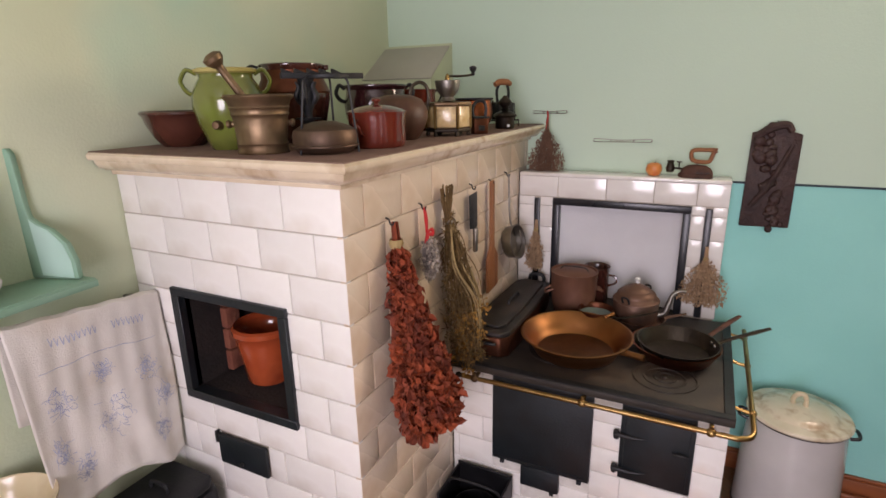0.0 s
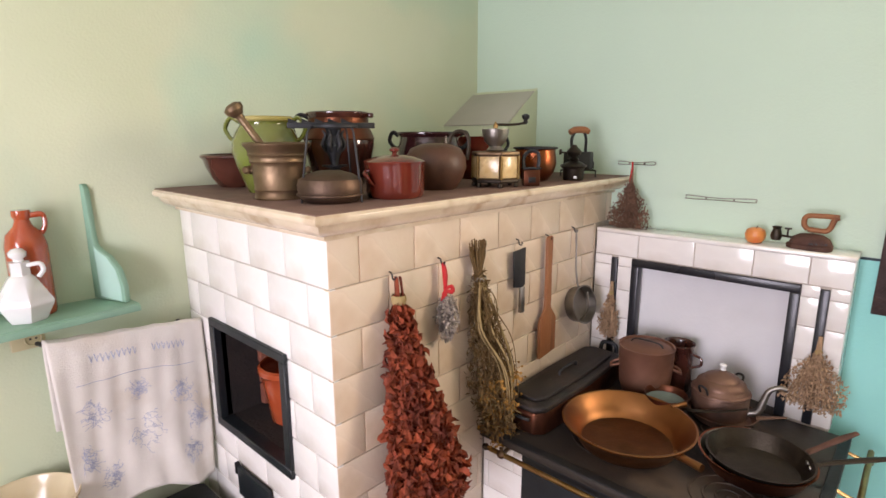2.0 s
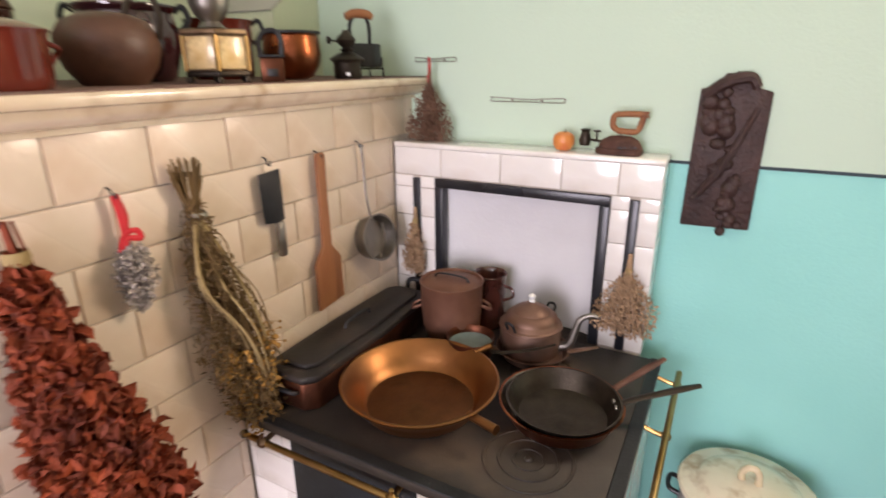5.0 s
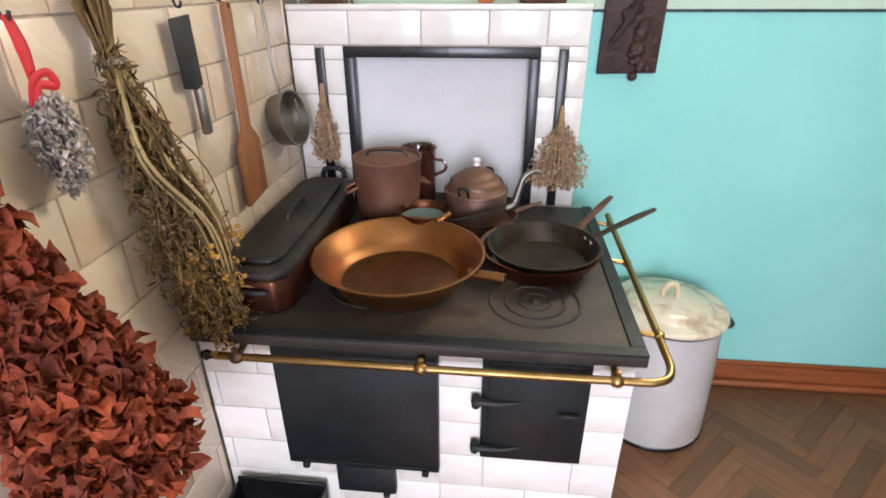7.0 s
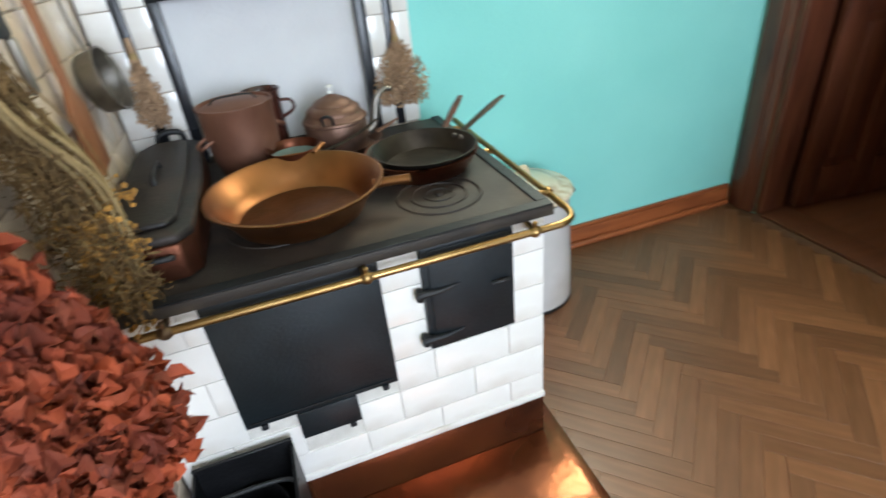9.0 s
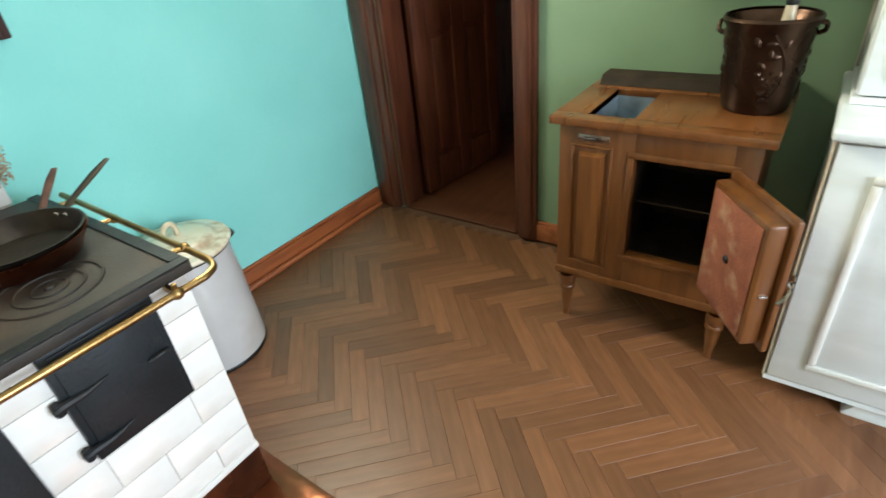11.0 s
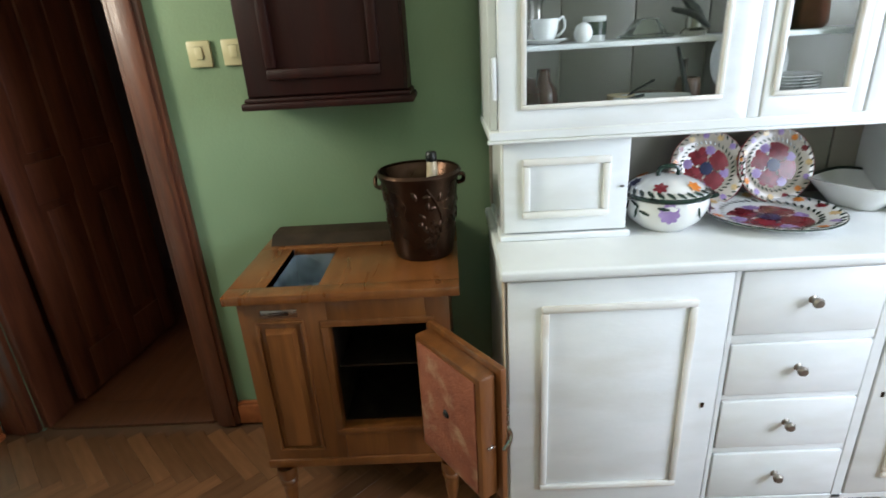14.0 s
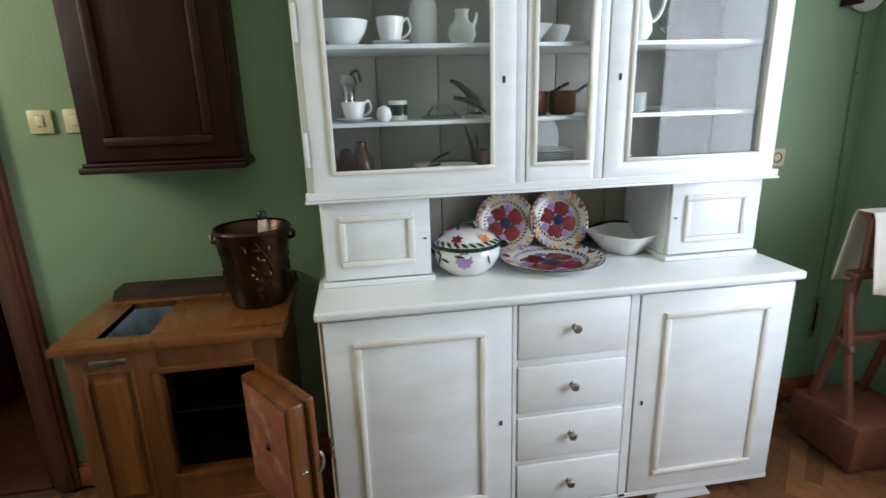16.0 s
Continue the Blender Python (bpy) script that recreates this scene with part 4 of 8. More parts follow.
part("apron", at_ib(box(IX - 0.006, IX + 0.02, IY0 - 0.006, IY1 + 0.006, 0.185, 0.215, 0.004)), M_WOODLT, ib)
for x in (1.266, 1.67):
    for y in (0.558, 1.064):
        lg = lathe([(0.0, 0.0), (0.012, 0.0), (0.014, 0.01), (0.011, 0.02), (0.013, 0.03), (0.018, 0.06), (0.022, 0.1), (0.022, 0.12), (0.028, 0.13), (0.028, 0.14), (0.024, 0.145), (0.03, 0.155), (0.03, 0.19)], 20)
        L = part("leg", at_ib(join(bmesh.new(), lg, Matrix.Translation((x, y, 0)))), M_WOODLT, ib)
# door leaf, swung out about 145 degrees
door_m = Matrix.Translation((1.232, 0.585, 0)) @ pose(0, 0, 0, 0, 0, 180 + 35.7)
ID = Matrix.Translation((-1.48, -0.82, 0)) @ door_m
LL = 0.27
bm = box(0.0, LL, -0.055, -0.005, 0.315, 0.672, 0.008, 2)
bmesh.ops.transform(bm, matrix=ID, verts=bm.verts)
idoor = part("open_door", bm, M_WOODLT, ib, "thick open door with a worn red inner face")
bm = box(-0.012, LL + 0.016, -0.005, 0.012, 0.3, 0.687, 0.004, 2)
bmesh.ops.transform(bm, matrix=ID, verts=bm.verts)
part("door_front", bm, M_WOODLT, idoor)
bm = box(0.016, LL - 0.016, -0.059, -0.055, 0.33, 0.657, 0.002, 2)
bmesh.ops.transform(bm, matrix=ID, verts=bm.verts)
part("inner_face", bm, M_CORK, idoor, "worn red-brown lining")
bm = lathe([(0.0, -0.004), (0.008, -0.004), (0.012, 0.0)], 14)
part("bolt_hole", join(bmesh.new(), bm, ID @ Matrix.Translation((LL / 2, -0.06, 0.5)) @ pose(0, 0, 0, -90, 0, 0)), M_IRON, idoor)
bm = bmesh.new()
box(LL + 0.0, LL + 0.006, -0.04, -0.018, 0.47, 0.475, 0.001, 1, bm)
bm2 = tube([(LL + 0.016, 0.0, 0.46), (LL + 0.02, 0.015, 0.48), (LL + 0.016, 0.02, 0.50), (LL + 0.01, 0.012, 0.52)], 0.006, 8)
join(bm, bm2)
bmesh.ops.transform(bm, matrix=ID, verts=bm.verts)
part("latch", bm, M_CHROME, idoor, "bright metal latch")

# Dark wall cupboard
wc = thing("wall_cupboard", 1.64, 0.852, 1.218, 0, "small dark mahogany wall cupboard with a panelled door", "cupboard")
winv = Matrix.Translation((-1.64, -0.852, -1.218))


def at_wc(bm):
    bmesh.ops.transform(bm, matrix=winv, verts=bm.verts)
    return bm


bm = bmesh.new()
for b in ((1.565, E, 0.622, 1.082, 1.25, 1.96),):
    box(*b, 0.004, 2, bm)
part("body", at_wc(bm), M_WOODDK, wc)
part("base_moulding", at_wc(box(1.54, E, 0.606, 1.098, 1.218, 1.238, 0.005)), M_WOODDK, wc)
part("base_step", at_wc(box(1.55, E, 0.614, 1.09, 1.238, 1.25, 0.004)), M_WOODDK, wc)
part("top_moulding", at_wc(box(1.54, E, 0.606, 1.098, 1.96, 1.985, 0.006)), M_WOODDK, wc)
d = part("door", at_wc(box(1.552, 1.565, 0.628, 1.076, 1.255, 1.955, 0.004)), M_WOODDK, wc)
part("moulding", at_wc(frame_bars(0.69, 1.01, 1.298, 1.90, 0.03, 0.016, 1.553, 0.01)), M_WOODDK, d)
part("panel", at_wc(box(1.546, 1.5525, 0.724, 0.976, 1.332, 1.866, 0.005, 2)), M_WOODDK, d)
part("key_plate", at_wc(prism([(-0.012, 0), (0, -0.022), (0.012, 0), (0, 0.022)], 0.003, 0, "x")), M_CHROME, d, "worn diamond key plate")
d.children[-1].matrix_basis = Matrix.Translation((1.549, 1.04, 1.5))


# Flue box in the corner above the oven
bm = prism([(2.15, 1.566), (N - 0.002, 1.566), (N - 0.002, 1.945), (2.15, 1.775)], 0.39, 0, "x")
bmesh.ops.translate(bm, vec=(-1.54, 0, 0), verts=bm.verts)
flue = tagged(part("flue_box", bm, M_WALL_W), "small painted flue box with a sloping grey top", "flue", kind="structure")
a = math.degrees(math.atan2(1.945 - 1.775, N - 2.15))
part("sloping_top", box(-1.54, -1.15, 0.0, 0.256, 0.002, 0.008, 0.002), M_GREYFLAP, flue, "", Matrix.Translation((0, 2.148, 1.774)) @ pose(0, 0, 0, a, 0, 0))

T = 1.565
LEFT = -137.0


def arc_handle(r0, z0, r1, z1, out, rad, flat=1.0):
    """An ear-shaped handle in the x-z plane from (r0, z0) to (r1, z1)."""
    zm = (z0 + z1) / 2
    return tube([(r0, 0, z0), ((r0 + out) / 2 + 0.004, 0, z0 + 0.012), (out, 0, z0 - (z0 - z1) * 0.25), (out - 0.004, 0, zm - (z0 - z1) * 0.1), ((r1 + out) / 2, 0, z1 + (z0 - z1) * 0.12), (r1, 0, z1)], rad, 8, flat=flat)


def vessel(outer, wall):
    """A hollow turned pot: the outside profile from the foot's middle to the rim, then the inside back down."""
    inner = [(max(r - wall, 0.0), z + (wall if i == 0 else 0)) for i, (r, z) in enumerate(outer[1:], 1)]
    inner = [(r, max(z, outer[0][1] + wall)) for r, z in inner]
    return outer + [(outer[-1][0] - wall * 0.5, outer[-1][1] + wall * 0.4)] + inner[::-1] + [(0.0, outer[0][1] + wall)]


# --- on the oven
o = thing("clay_bowl", -1.468, 1.06, T, 0, "dark brown glazed clay bowl on the oven top", "bowl")
part("bowl_body", lathe(vessel([(0, 0), (0.06, 0), (0.066, 0.006), (0.085, 0.03), (0.102, 0.065), (0.109, 0.09), (0.117, 0.098), (0.116, 0.104)], 0.007)), M_BROWNGLZ, o)

o = thing("green_jug", -1.222, 1.032, T, LEFT, "olive green glazed clay jug with two ear handles", "jug")
part("jug_body", lathe(vessel([(0, 0), (0.058, 0), (0.062, 0.008), (0.07, 0.03), (0.088, 0.08), (0.098, 0.12), (0.096, 0.15), (0.082, 0.18), (0.072, 0.195), (0.073, 0.208), (0.08, 0.216)], 0.006), 48, wob=0.008), M_GREENGLZ, o)
part("rim", lathe([(0.075, 0.206), (0.084, 0.21), (0.086, 0.217), (0.08, 0.221), (0.073, 0.217)], 48), mat("cream_green_rim", "b5a56a", "a9a050", 8, 0.2, 0, 0.05, coat=0.5), o, "paler cream-green rim")
for s in (0, 180):
    h = arc_handle(0.075, 0.205, 0.088, 0.15, 0.118, 0.009, 0.7)
    bmesh.ops.rotate(h, cent=(0, 0, 0), matrix=Matrix.Rotation(radians(s), 3, "Z"), verts=h.verts)
    part("handle", h, M_GREENGLZ, o)
sp = lathe([(0.0, 0.022), (0.009, 0.021), (0.012, 0.014), (0.011, 0.006), (0.014, -0.008)], 16)
part("spout_knob", join(bmesh.new(), sp, pose(0, 0, 0.07, 0, 0, 72) @ pose(0.088, 0, 0, 0, 90, 0)), M_BRASSDK, o, "small brown tap knob")

o = thing("bronze_mortar", -1.034, 0.958, T, 0, "tall ribbed bronze mortar on the oven top", "mortar")
part("mortar_body", lathe(vessel([(0, 0), (0.066, 0), (0.067, 0.004), (0.064, 0.01), (0.064, 0.022), (0.066, 0.025), (0.064, 0.028), (0.068, 0.085), (0.071, 0.095), (0.074, 0.098), (0.072, 0.102), (0.074, 0.112), (0.077, 0.115), (0.075, 0.119), (0.08, 0.132), (0.088, 0.14), (0.089, 0.144)], 0.01), 48), M_BRASSDK, o)
for s in (0, 180):
    k = lathe([(0.0, 0.02), (0.008, 0.019), (0.011, 0.012), (0.007, 0.006), (0.009, -0.004)], 14)
    part("side_knob", join(bmesh.new(), k, pose(0, 0, 0.075, 0, 0, 43 + s) @ pose(0.066, 0, 0, 0, 90, 0)), M_BRASSDK, o)
o2 = thing("pestle", -1.01, 0.99, T + 0.011, 0, "aged bronze pestle leaning in the mortar", "pestle")
a1, a2 = Vector((0.0, 0.0, 0.01)), Vector((-0.068, -0.13, 0.232))
d = a2 - a1
part("pestle_body", tube([a1, a1 + d * 0.06, a1 + d * 0.12, a1 + d * 0.5, a1 + d * 0.84, a1 + d * 0.88, a1 + d * 0.93, a1 + d * 0.97, a2], [0.014, 0.02, 0.013, 0.01, 0.01, 0.014, 0.024, 0.025, 0.012], 16, n=4), M_BRASSDK, o2)

o = thing("iron_tripod", -0.86, 1.02, T, 0, "thin black iron tripod with a notched arm", "tripod")
feet = ((-0.022, -0.093), (0.072, 0.021), (-0.055, 0.09))
for fx, fy in feet:
    part("leg", tube([(fx, fy, 0), (fx * 0.93, fy * 0.93, 0.05), (fx * 0.8, fy * 0.8, 0.14), (fx * 0.72, fy * 0.72, 0.178), (fx * 0.45, fy * 0.45, 0.19)], 0.0028, 6), M_IRON, o)
bm = box(-0.115, 0.1, -0.008, 0.008, 0.182, 0.196, 0.002)
for i in range(5):
    join(bm, prism([(0, 0), (0.024, 0), (0.0, 0.01)], 0.012, 0, "y"), Matrix.Translation((-0.112 + i * 0.032, -0.006, 0.196)))
part("notched_arm", bm, M_IRON, o, "", pose(0, 0, 0, 0, 0, 60))
part("ring", lathe([(0.05, 0.184), (0.056, 0.184), (0.056, 0.19), (0.05, 0.19), (0.05, 0.184)], 28), M_IRON, o)

o = thing("bed_warmer", -0.862, 1.0, T, 0, "low dull copper lidded warmer under the tripod", "warmer")
part("pan", lathe([(0, 0), (0.06, 0), (0.074, 0.008), (0.081, 0.02), (0.082, 0.046), (0.078, 0.058), (0.058, 0.07), (0.03, 0.078), (0, 0.08)], 44), M_DULLCOP, o)
part("seam", lathe([(0.08, 0.016), (0.085, 0.018), (0.085, 0.022), (0.08, 0.024)], 44), M_DULLCOP, o)

o = thing("iron_candlestick", -1.02, 1.13, T, 0, "dark cast iron candlestick with a leafy stem", "candlestick")
part("stem", lathe([(0, 0), (0.045, 0), (0.046, 0.006), (0.03, 0.014), (0.012, 0.022), (0.011, 0.06), (0.017, 0.07), (0.011, 0.08), (0.013, 0.1), (0.022, 0.12), (0.024, 0.15), (0.016, 0.165), (0.021, 0.18), (0.026, 0.195), (0.0, 0.197)], 20), M_IRON, o)
for i in range(6):
    b = tube([(0.02, 0, 0.12), (0.03, 0, 0.14), (0.022, 0, 0.165), (0.03, 0, 0.18)], [0.006, 0.007, 0.003], 6)
    bmesh.ops.rotate(b, cent=(0, 0, 0), matrix=Matrix.Rotation(i * math.pi / 3, 3, "Z"), verts=b.verts)
    part("leaf", b, M_IRON, o)
part("drip_ring", lathe([(0.02, 0.075), (0.036, 0.078), (0.037, 0.082), (0.02, 0.082)], 24), M_IRON, o)

o = thing("tall_jug", -1.201, 1.283, T, LEFT, "tall brown glazed clay jug with a wide mouth", "jug")
part("jug_body", lathe(vessel([(0, 0), (0.072, 0), (0.08, 0.01), (0.1, 0.07), (0.113, 0.13), (0.114, 0.155), (0.104, 0.178), (0.096, 0.195), (0.096, 0.222), (0.102, 0.232), (0.102, 0.238)], 0.007), 48), M_BROWNGLZ, o)
part("neck_band", lathe([(0.1135, 0.15), (0.1155, 0.156), (0.105, 0.18), (0.0975, 0.196), (0.0972, 0.221)], 48), M_COPPERDK, o, "reddish-brown band round the neck")
part("handle", tube([(0.095, 0, 0.222), (0.125, 0, 0.232), (0.15, 0, 0.205), (0.148, 0, 0.17), (0.128, 0, 0.13), (0.11, 0, 0.11)], 0.0075, 8), M_IRON, o)
part("spout", box(-0.115, -0.098, -0.016, 0.016, 0.222, 0.238, 0.004), M_BROWNGLZ, o)

o = thing("red_pot", -0.822, 1.184, T, LEFT, "small red-brown enamel pot with a domed lid", "pot")
part("pot_body", lathe(vessel([(0, 0), (0.072, 0), (0.077, 0.005), (0.079, 0.02), (0.08, 0.085), (0.082, 0.092)], 0.004), 44), M_REDPOT, o)
lid = part("lid", lathe([(0.084, 0.092), (0.085, 0.096), (0.078, 0.1), (0.055, 0.108), (0.03, 0.113), (0.0, 0.115)], 44), M_REDPOT, o)
part("lid_knob", lathe([(0.007, 0.112), (0.006, 0.119), (0.013, 0.124), (0.014, 0.129), (0.008, 0.133), (0, 0.134)], 20), M_REDPOT, lid)
for s in (50, 230):
    h = tube([(0.078, -0.02, 0.075), (0.098, -0.014, 0.068), (0.1, 0.0, 0.058), (0.09, 0.0, 0.045), (0.079, 0.0, 0.038)], 0.005, 8)
    bmesh.ops.rotate(h, cent=(0, 0, 0), matrix=Matrix.Rotation(radians(s), 3, "Z"), verts=h.verts)
    part("handle", h, M_REDPOT, o)

o = thing("round_jug", -0.898, 1.425, T, 43, "squat round brown jug with a wire handle", "jug")
part("jug_body", lathe([(0, 0), (0.06, 0), (0.066, 0.006), (0.086, 0.035), (0.097, 0.07), (0.094, 0.1), (0.078, 0.125), (0.05, 0.137), (0.03, 0.141), (0.0, 0.142)], 48), M_BROWNCLAY, o)
part("handle", tube([(0.04, 0, 0.135), (0.05, 0, 0.165), (0.075, 0, 0.178), (0.098, 0, 0.165), (0.104, 0, 0.13), (0.097, 0, 0.09)], 0.006, 8), M_DARKMETAL, o)

o = thing("two_handled_pot", -1.096, 1.6, T, 43, "wide aubergine enamel pot with two looped handles", "pot")
part("pot_body", lathe(vessel([(0, 0), (0.085, 0), (0.095, 0.01), (0.112, 0.07), (0.116, 0.11), (0.108, 0.145), (0.106, 0.16), (0.118, 0.172), (0.118, 0.176)], 0.006), 48), M_PURPLE, o)
for s in (0, 180):
    h = arc_handle(0.11, 0.165, 0.112, 0.12, 0.142, 0.007)
    bmesh.ops.rotate(h, cent=(0, 0, 0), matrix=Matrix.Rotation(radians(s), 3, "Z"), verts=h.verts)
    part("handle", h, M_IRON, o)

o = thing("dark_red_pot", -1.09, 1.87, T, 43, "dark red enamel pot behind the grinder", "pot")
part("pot_body", lathe(vessel([(0, 0), (0.078, 0), (0.085, 0.008), (0.092, 0.08), (0.09, 0.14), (0.096, 0.16)], 0.005), 44), M_REDPOT, o)
h = arc_handle(0.09, 0.15, 0.09, 0.1, 0.12, 0.006)
part("handle", h, M_IRON, o)

# coffee grinder
o = thing("coffee_grinder", -0.809, 1.614, T, 20, "old coffee grinder with painted porcelain panels and a crank", "grinder")
hexa = [(0.078 * math.cos(radians(60 * i)), 0.07 * math.sin(radians(60 * i))) for i in range(6)]
part("base_frame", prism([(x * 1.03, y * 1.03) for x, y in hexa], 0.012, 0.003, "z"), M_DARKMETAL, o, "", pose(0, 0, 0.014))
part("core", prism([(x * 0.93, y * 0.93) for x, y in hexa], 0.075, 0.001, "z"), M_BRASSDK, o, "", pose(0, 0, 0.026))
part("top_frame", prism([(x * 1.06, y * 1.06) for x, y in hexa], 0.013, 0.004, "z"), M_BRASSDK, o, "", pose(0, 0, 0.101))
for i in range(6):
    a, b = Vector(hexa[i]), Vector(hexa[(i + 1) % 6])
    m, ang = (a + b) / 2, math.degrees(math.atan2(b.y - a.y, b.x - a.x))
    w = (b - a).length
    p = part("picture_panel", box(-w * 0.42, w * 0.42, -0.004, 0.001, 0.03, 0.098, 0.002), M_PRINT, o, "sepia picture on porcelain", Matrix.Translation((m.x * 0.97, m.y * 0.97, 0)) @ pose(0, 0, 0, 0, 0, ang))
    part("corner_post", tube([(a.x, a.y, 0.026), (a.x, a.y, 0.101)], 0.005, 8, soft=False), M_BRASS, o)
    part("foot", lathe([(0, 0), (0.007, 0), (0.009, 0.006), (0.006, 0.014)], 10), M_DARKMETAL, o, "", pose(a.x * 0.92, a.y * 0.92, 0))
part("hopper", lathe(vessel([(0.012, 0.114), (0.03, 0.118), (0.024, 0.124), (0.02, 0.13), (0.034, 0.145), (0.042, 0.165), (0.044, 0.184)], 0.003), 32), M_TIN, o, "dull tin hopper cup")
part("crank", tube([(0, 0, 0.13), (0, 0, 0.196), (0.004, 0.002, 0.199), (0.05, 0.03, 0.199), (0.085, 0.055, 0.204)], 0.004, 8, n=3), M_DARKMETAL, o)
part("crank_nut", lathe([(0.008, 0.188), (0.008, 0.196), (0.004, 0.204), (0, 0.21)], 12), M_BRASS, o)
part("crank_knob", lathe([(0.004, 0), (0.008, 0.006), (0.006, 0.012), (0.012, 0.02), (0.013, 0.028), (0.006, 0.033), (0, 0.034)], 16), M_BLACKP, o, "black turned knob", pose(0.085, 0.055, 0.2))

o = thing("charcoal_iron", -0.728, 1.705, T, 45, "tiny toy iron stove with a dark grille", "toy")
bm = box(-0.027, 0.027, -0.02, 0.02, 0.0, 0.055, 0.005)
part("iron_body", bm, M_COPPERDK, o)
part("grille", box(-0.012, 0.012, -0.0225, -0.02, 0.012, 0.03, 0.001), M_BLACKP, o)
part("top_plate", box(-0.031, 0.031, -0.024, 0.024, 0.055, 0.061, 0.003), M_IRON, o)
part("handle", tube([(-0.024, 0, 0.06), (-0.026, 0, 0.09), (-0.01, 0, 0.112), (0.016, 0, 0.112), (0.025, 0, 0.09), (0.023, 0, 0.06)], 0.006, 8), M_IRON, o)

o = thing("copper_cauldron", -0.83, 1.884, T, 43, "round polished copper cauldron with a dark rim", "cauldron")
part("cauldron_body", lathe(vessel([(0, 0), (0.035, 0.0), (0.052, 0.008), (0.07, 0.035), (0.077, 0.065), (0.074, 0.095), (0.071, 0.112), (0.077, 0.121)], 0.003), 44), M_COPPER, o)
part("rim", lathe([(0.074, 0.116), (0.08, 0.118), (0.08, 0.123), (0.074, 0.124)], 44), M_IRON, o)

o = thing("oil_lamp", -0.742, 2.01, T, 0, "small dark oil lamp with a burner", "lamp")
part("font", lathe([(0, 0), (0.036, 0), (0.039, 0.005), (0.039, 0.04), (0.042, 0.046), (0.05, 0.052), (0.047, 0.056), (0.03, 0.066), (0.014, 0.072), (0, 0.073)], 28), M_DARKMETAL, o)
part("burner", lathe([(0.012, 0.072), (0.02, 0.078), (0.012, 0.084), (0.024, 0.094), (0.028, 0.104), (0.022, 0.114), (0.012, 0.122), (0.008, 0.13), (0, 0.131)], 24), M_DARKMETAL, o)
part("wick_key", tube([(0, 0, 0.1), (-0.03, -0.015, 0.102), (-0.045, -0.02, 0.104)], 0.003, 6), M_DARKMETAL, o)
part("wick_wheel", lathe([(0, -0.004), (0.01, -0.004), (0.01, 0.004), (0, 0.004)], 14), M_DARKMETAL, o, "", pose(-0.046, -0.02, 0.104, 0, 90, 25))
part("tag", box(0.008, 0.02, -0.042, -0.04, 0.008, 0.018, 0.001), M_PORC, o, "tiny white paper tag", pose(0, 0, 0, 0, 0, 20))

o = thing("box_iron", -0.81, 2.17, T, 60, "old box iron with a wooden handle on a wire stand", "iron")
part("iron_body", prism([(-0.05, -0.035), (0.03, -0.035), (0.07, 0.0), (0.03, 0.035), (-0.05, 0.035)], 0.07, 0.005, "z"), M_IRON, o, "", pose(0, 0, 0.03))
part("bracket", tube([(-0.03, 0, 0.1), (-0.035, 0, 0.15), (-0.02, 0, 0.18)], 0.006, 8), M_IRON, o)
part("bracket", tube([(0.03, 0, 0.1), (0.03, 0, 0.15), (0.02, 0, 0.18)], 0.006, 8), M_IRON, o)
part("grip", tube([(-0.045, 0, 0.176), (-0.02, 0, 0.186), (0.02, 0, 0.186), (0.042, 0, 0.178)], [0.011, 0.014, 0.014, 0.01], 10), M_PADDLE, o, "worn wooden grip")
for x in (-0.05, 0.05):
    part("stand_wire", tube([(x, -0.05, 0), (x, -0.05, 0.026), (x, 0.05, 0.026), (x, 0.05, 0)], 0.003, 6, soft=False), M_IRON, o)
part("stand_wire", tube([(-0.05, 0.0, 0.026), (0.07, 0.0, 0.026), (0.07, 0, 0.06)], 0.003, 6, soft=False), M_IRON, o)

# --- in the niche
o = thing("terracotta_pot", -1.225, 1.065, NZ0 + 0.017, LEFT + 180, "glossy orange-brown terracotta pot in the niche", "pot")
part("pot_body", lathe(vessel([(0, 0), (0.066, 0), (0.071, 0.006), (0.08, 0.07), (0.093, 0.14), (0.098, 0.17), (0.105, 0.178), (0.105, 0.194), (0.1, 0.198)], 0.006), 44), M_TERRA, o)
part("handle", arc_handle(0.094, 0.16, 0.08, 0.075, 0.128, 0.01, 0.7), M_TERRA, o)

# --- on the range
P = 0.77
o = thing("copper_preserving_pan", -0.35, 1.725, P, 0, "wide golden copper preserving pan with a tube handle", "pan")
part("pan_body", lathe([(0, 0), (0.142, 0), (0.148, 0.004), (0.16, 0.026), (0.194, 0.07), (0.203, 0.073), (0.204, 0.077), (0.198, 0.078), (0.19, 0.073), (0.156, 0.03), (0.144, 0.008), (0.138, 0.0055)], 64), M_PANCOPPER, o)
part("pan_floor", lathe([(0.138, 0.0056), (0.1, 0.0058), (0.0, 0.006)], 64), M_PANBASE, o, "darker tarnished pan bottom")
part("handle_socket", tube([(0.17, -0.06, 0.058), (0.205, -0.073, 0.062), (0.25, -0.088, 0.064)], [0.012, 0.011, 0.012], 12), M_PANCOPPER, o)
part("handle_socket", tube([(0.07, 0.18, 0.07), (0.085, 0.205, 0.074), (0.1, 0.225, 0.078)], [0.01, 0.009, 0.01], 12), M_PANCOPPER, o)


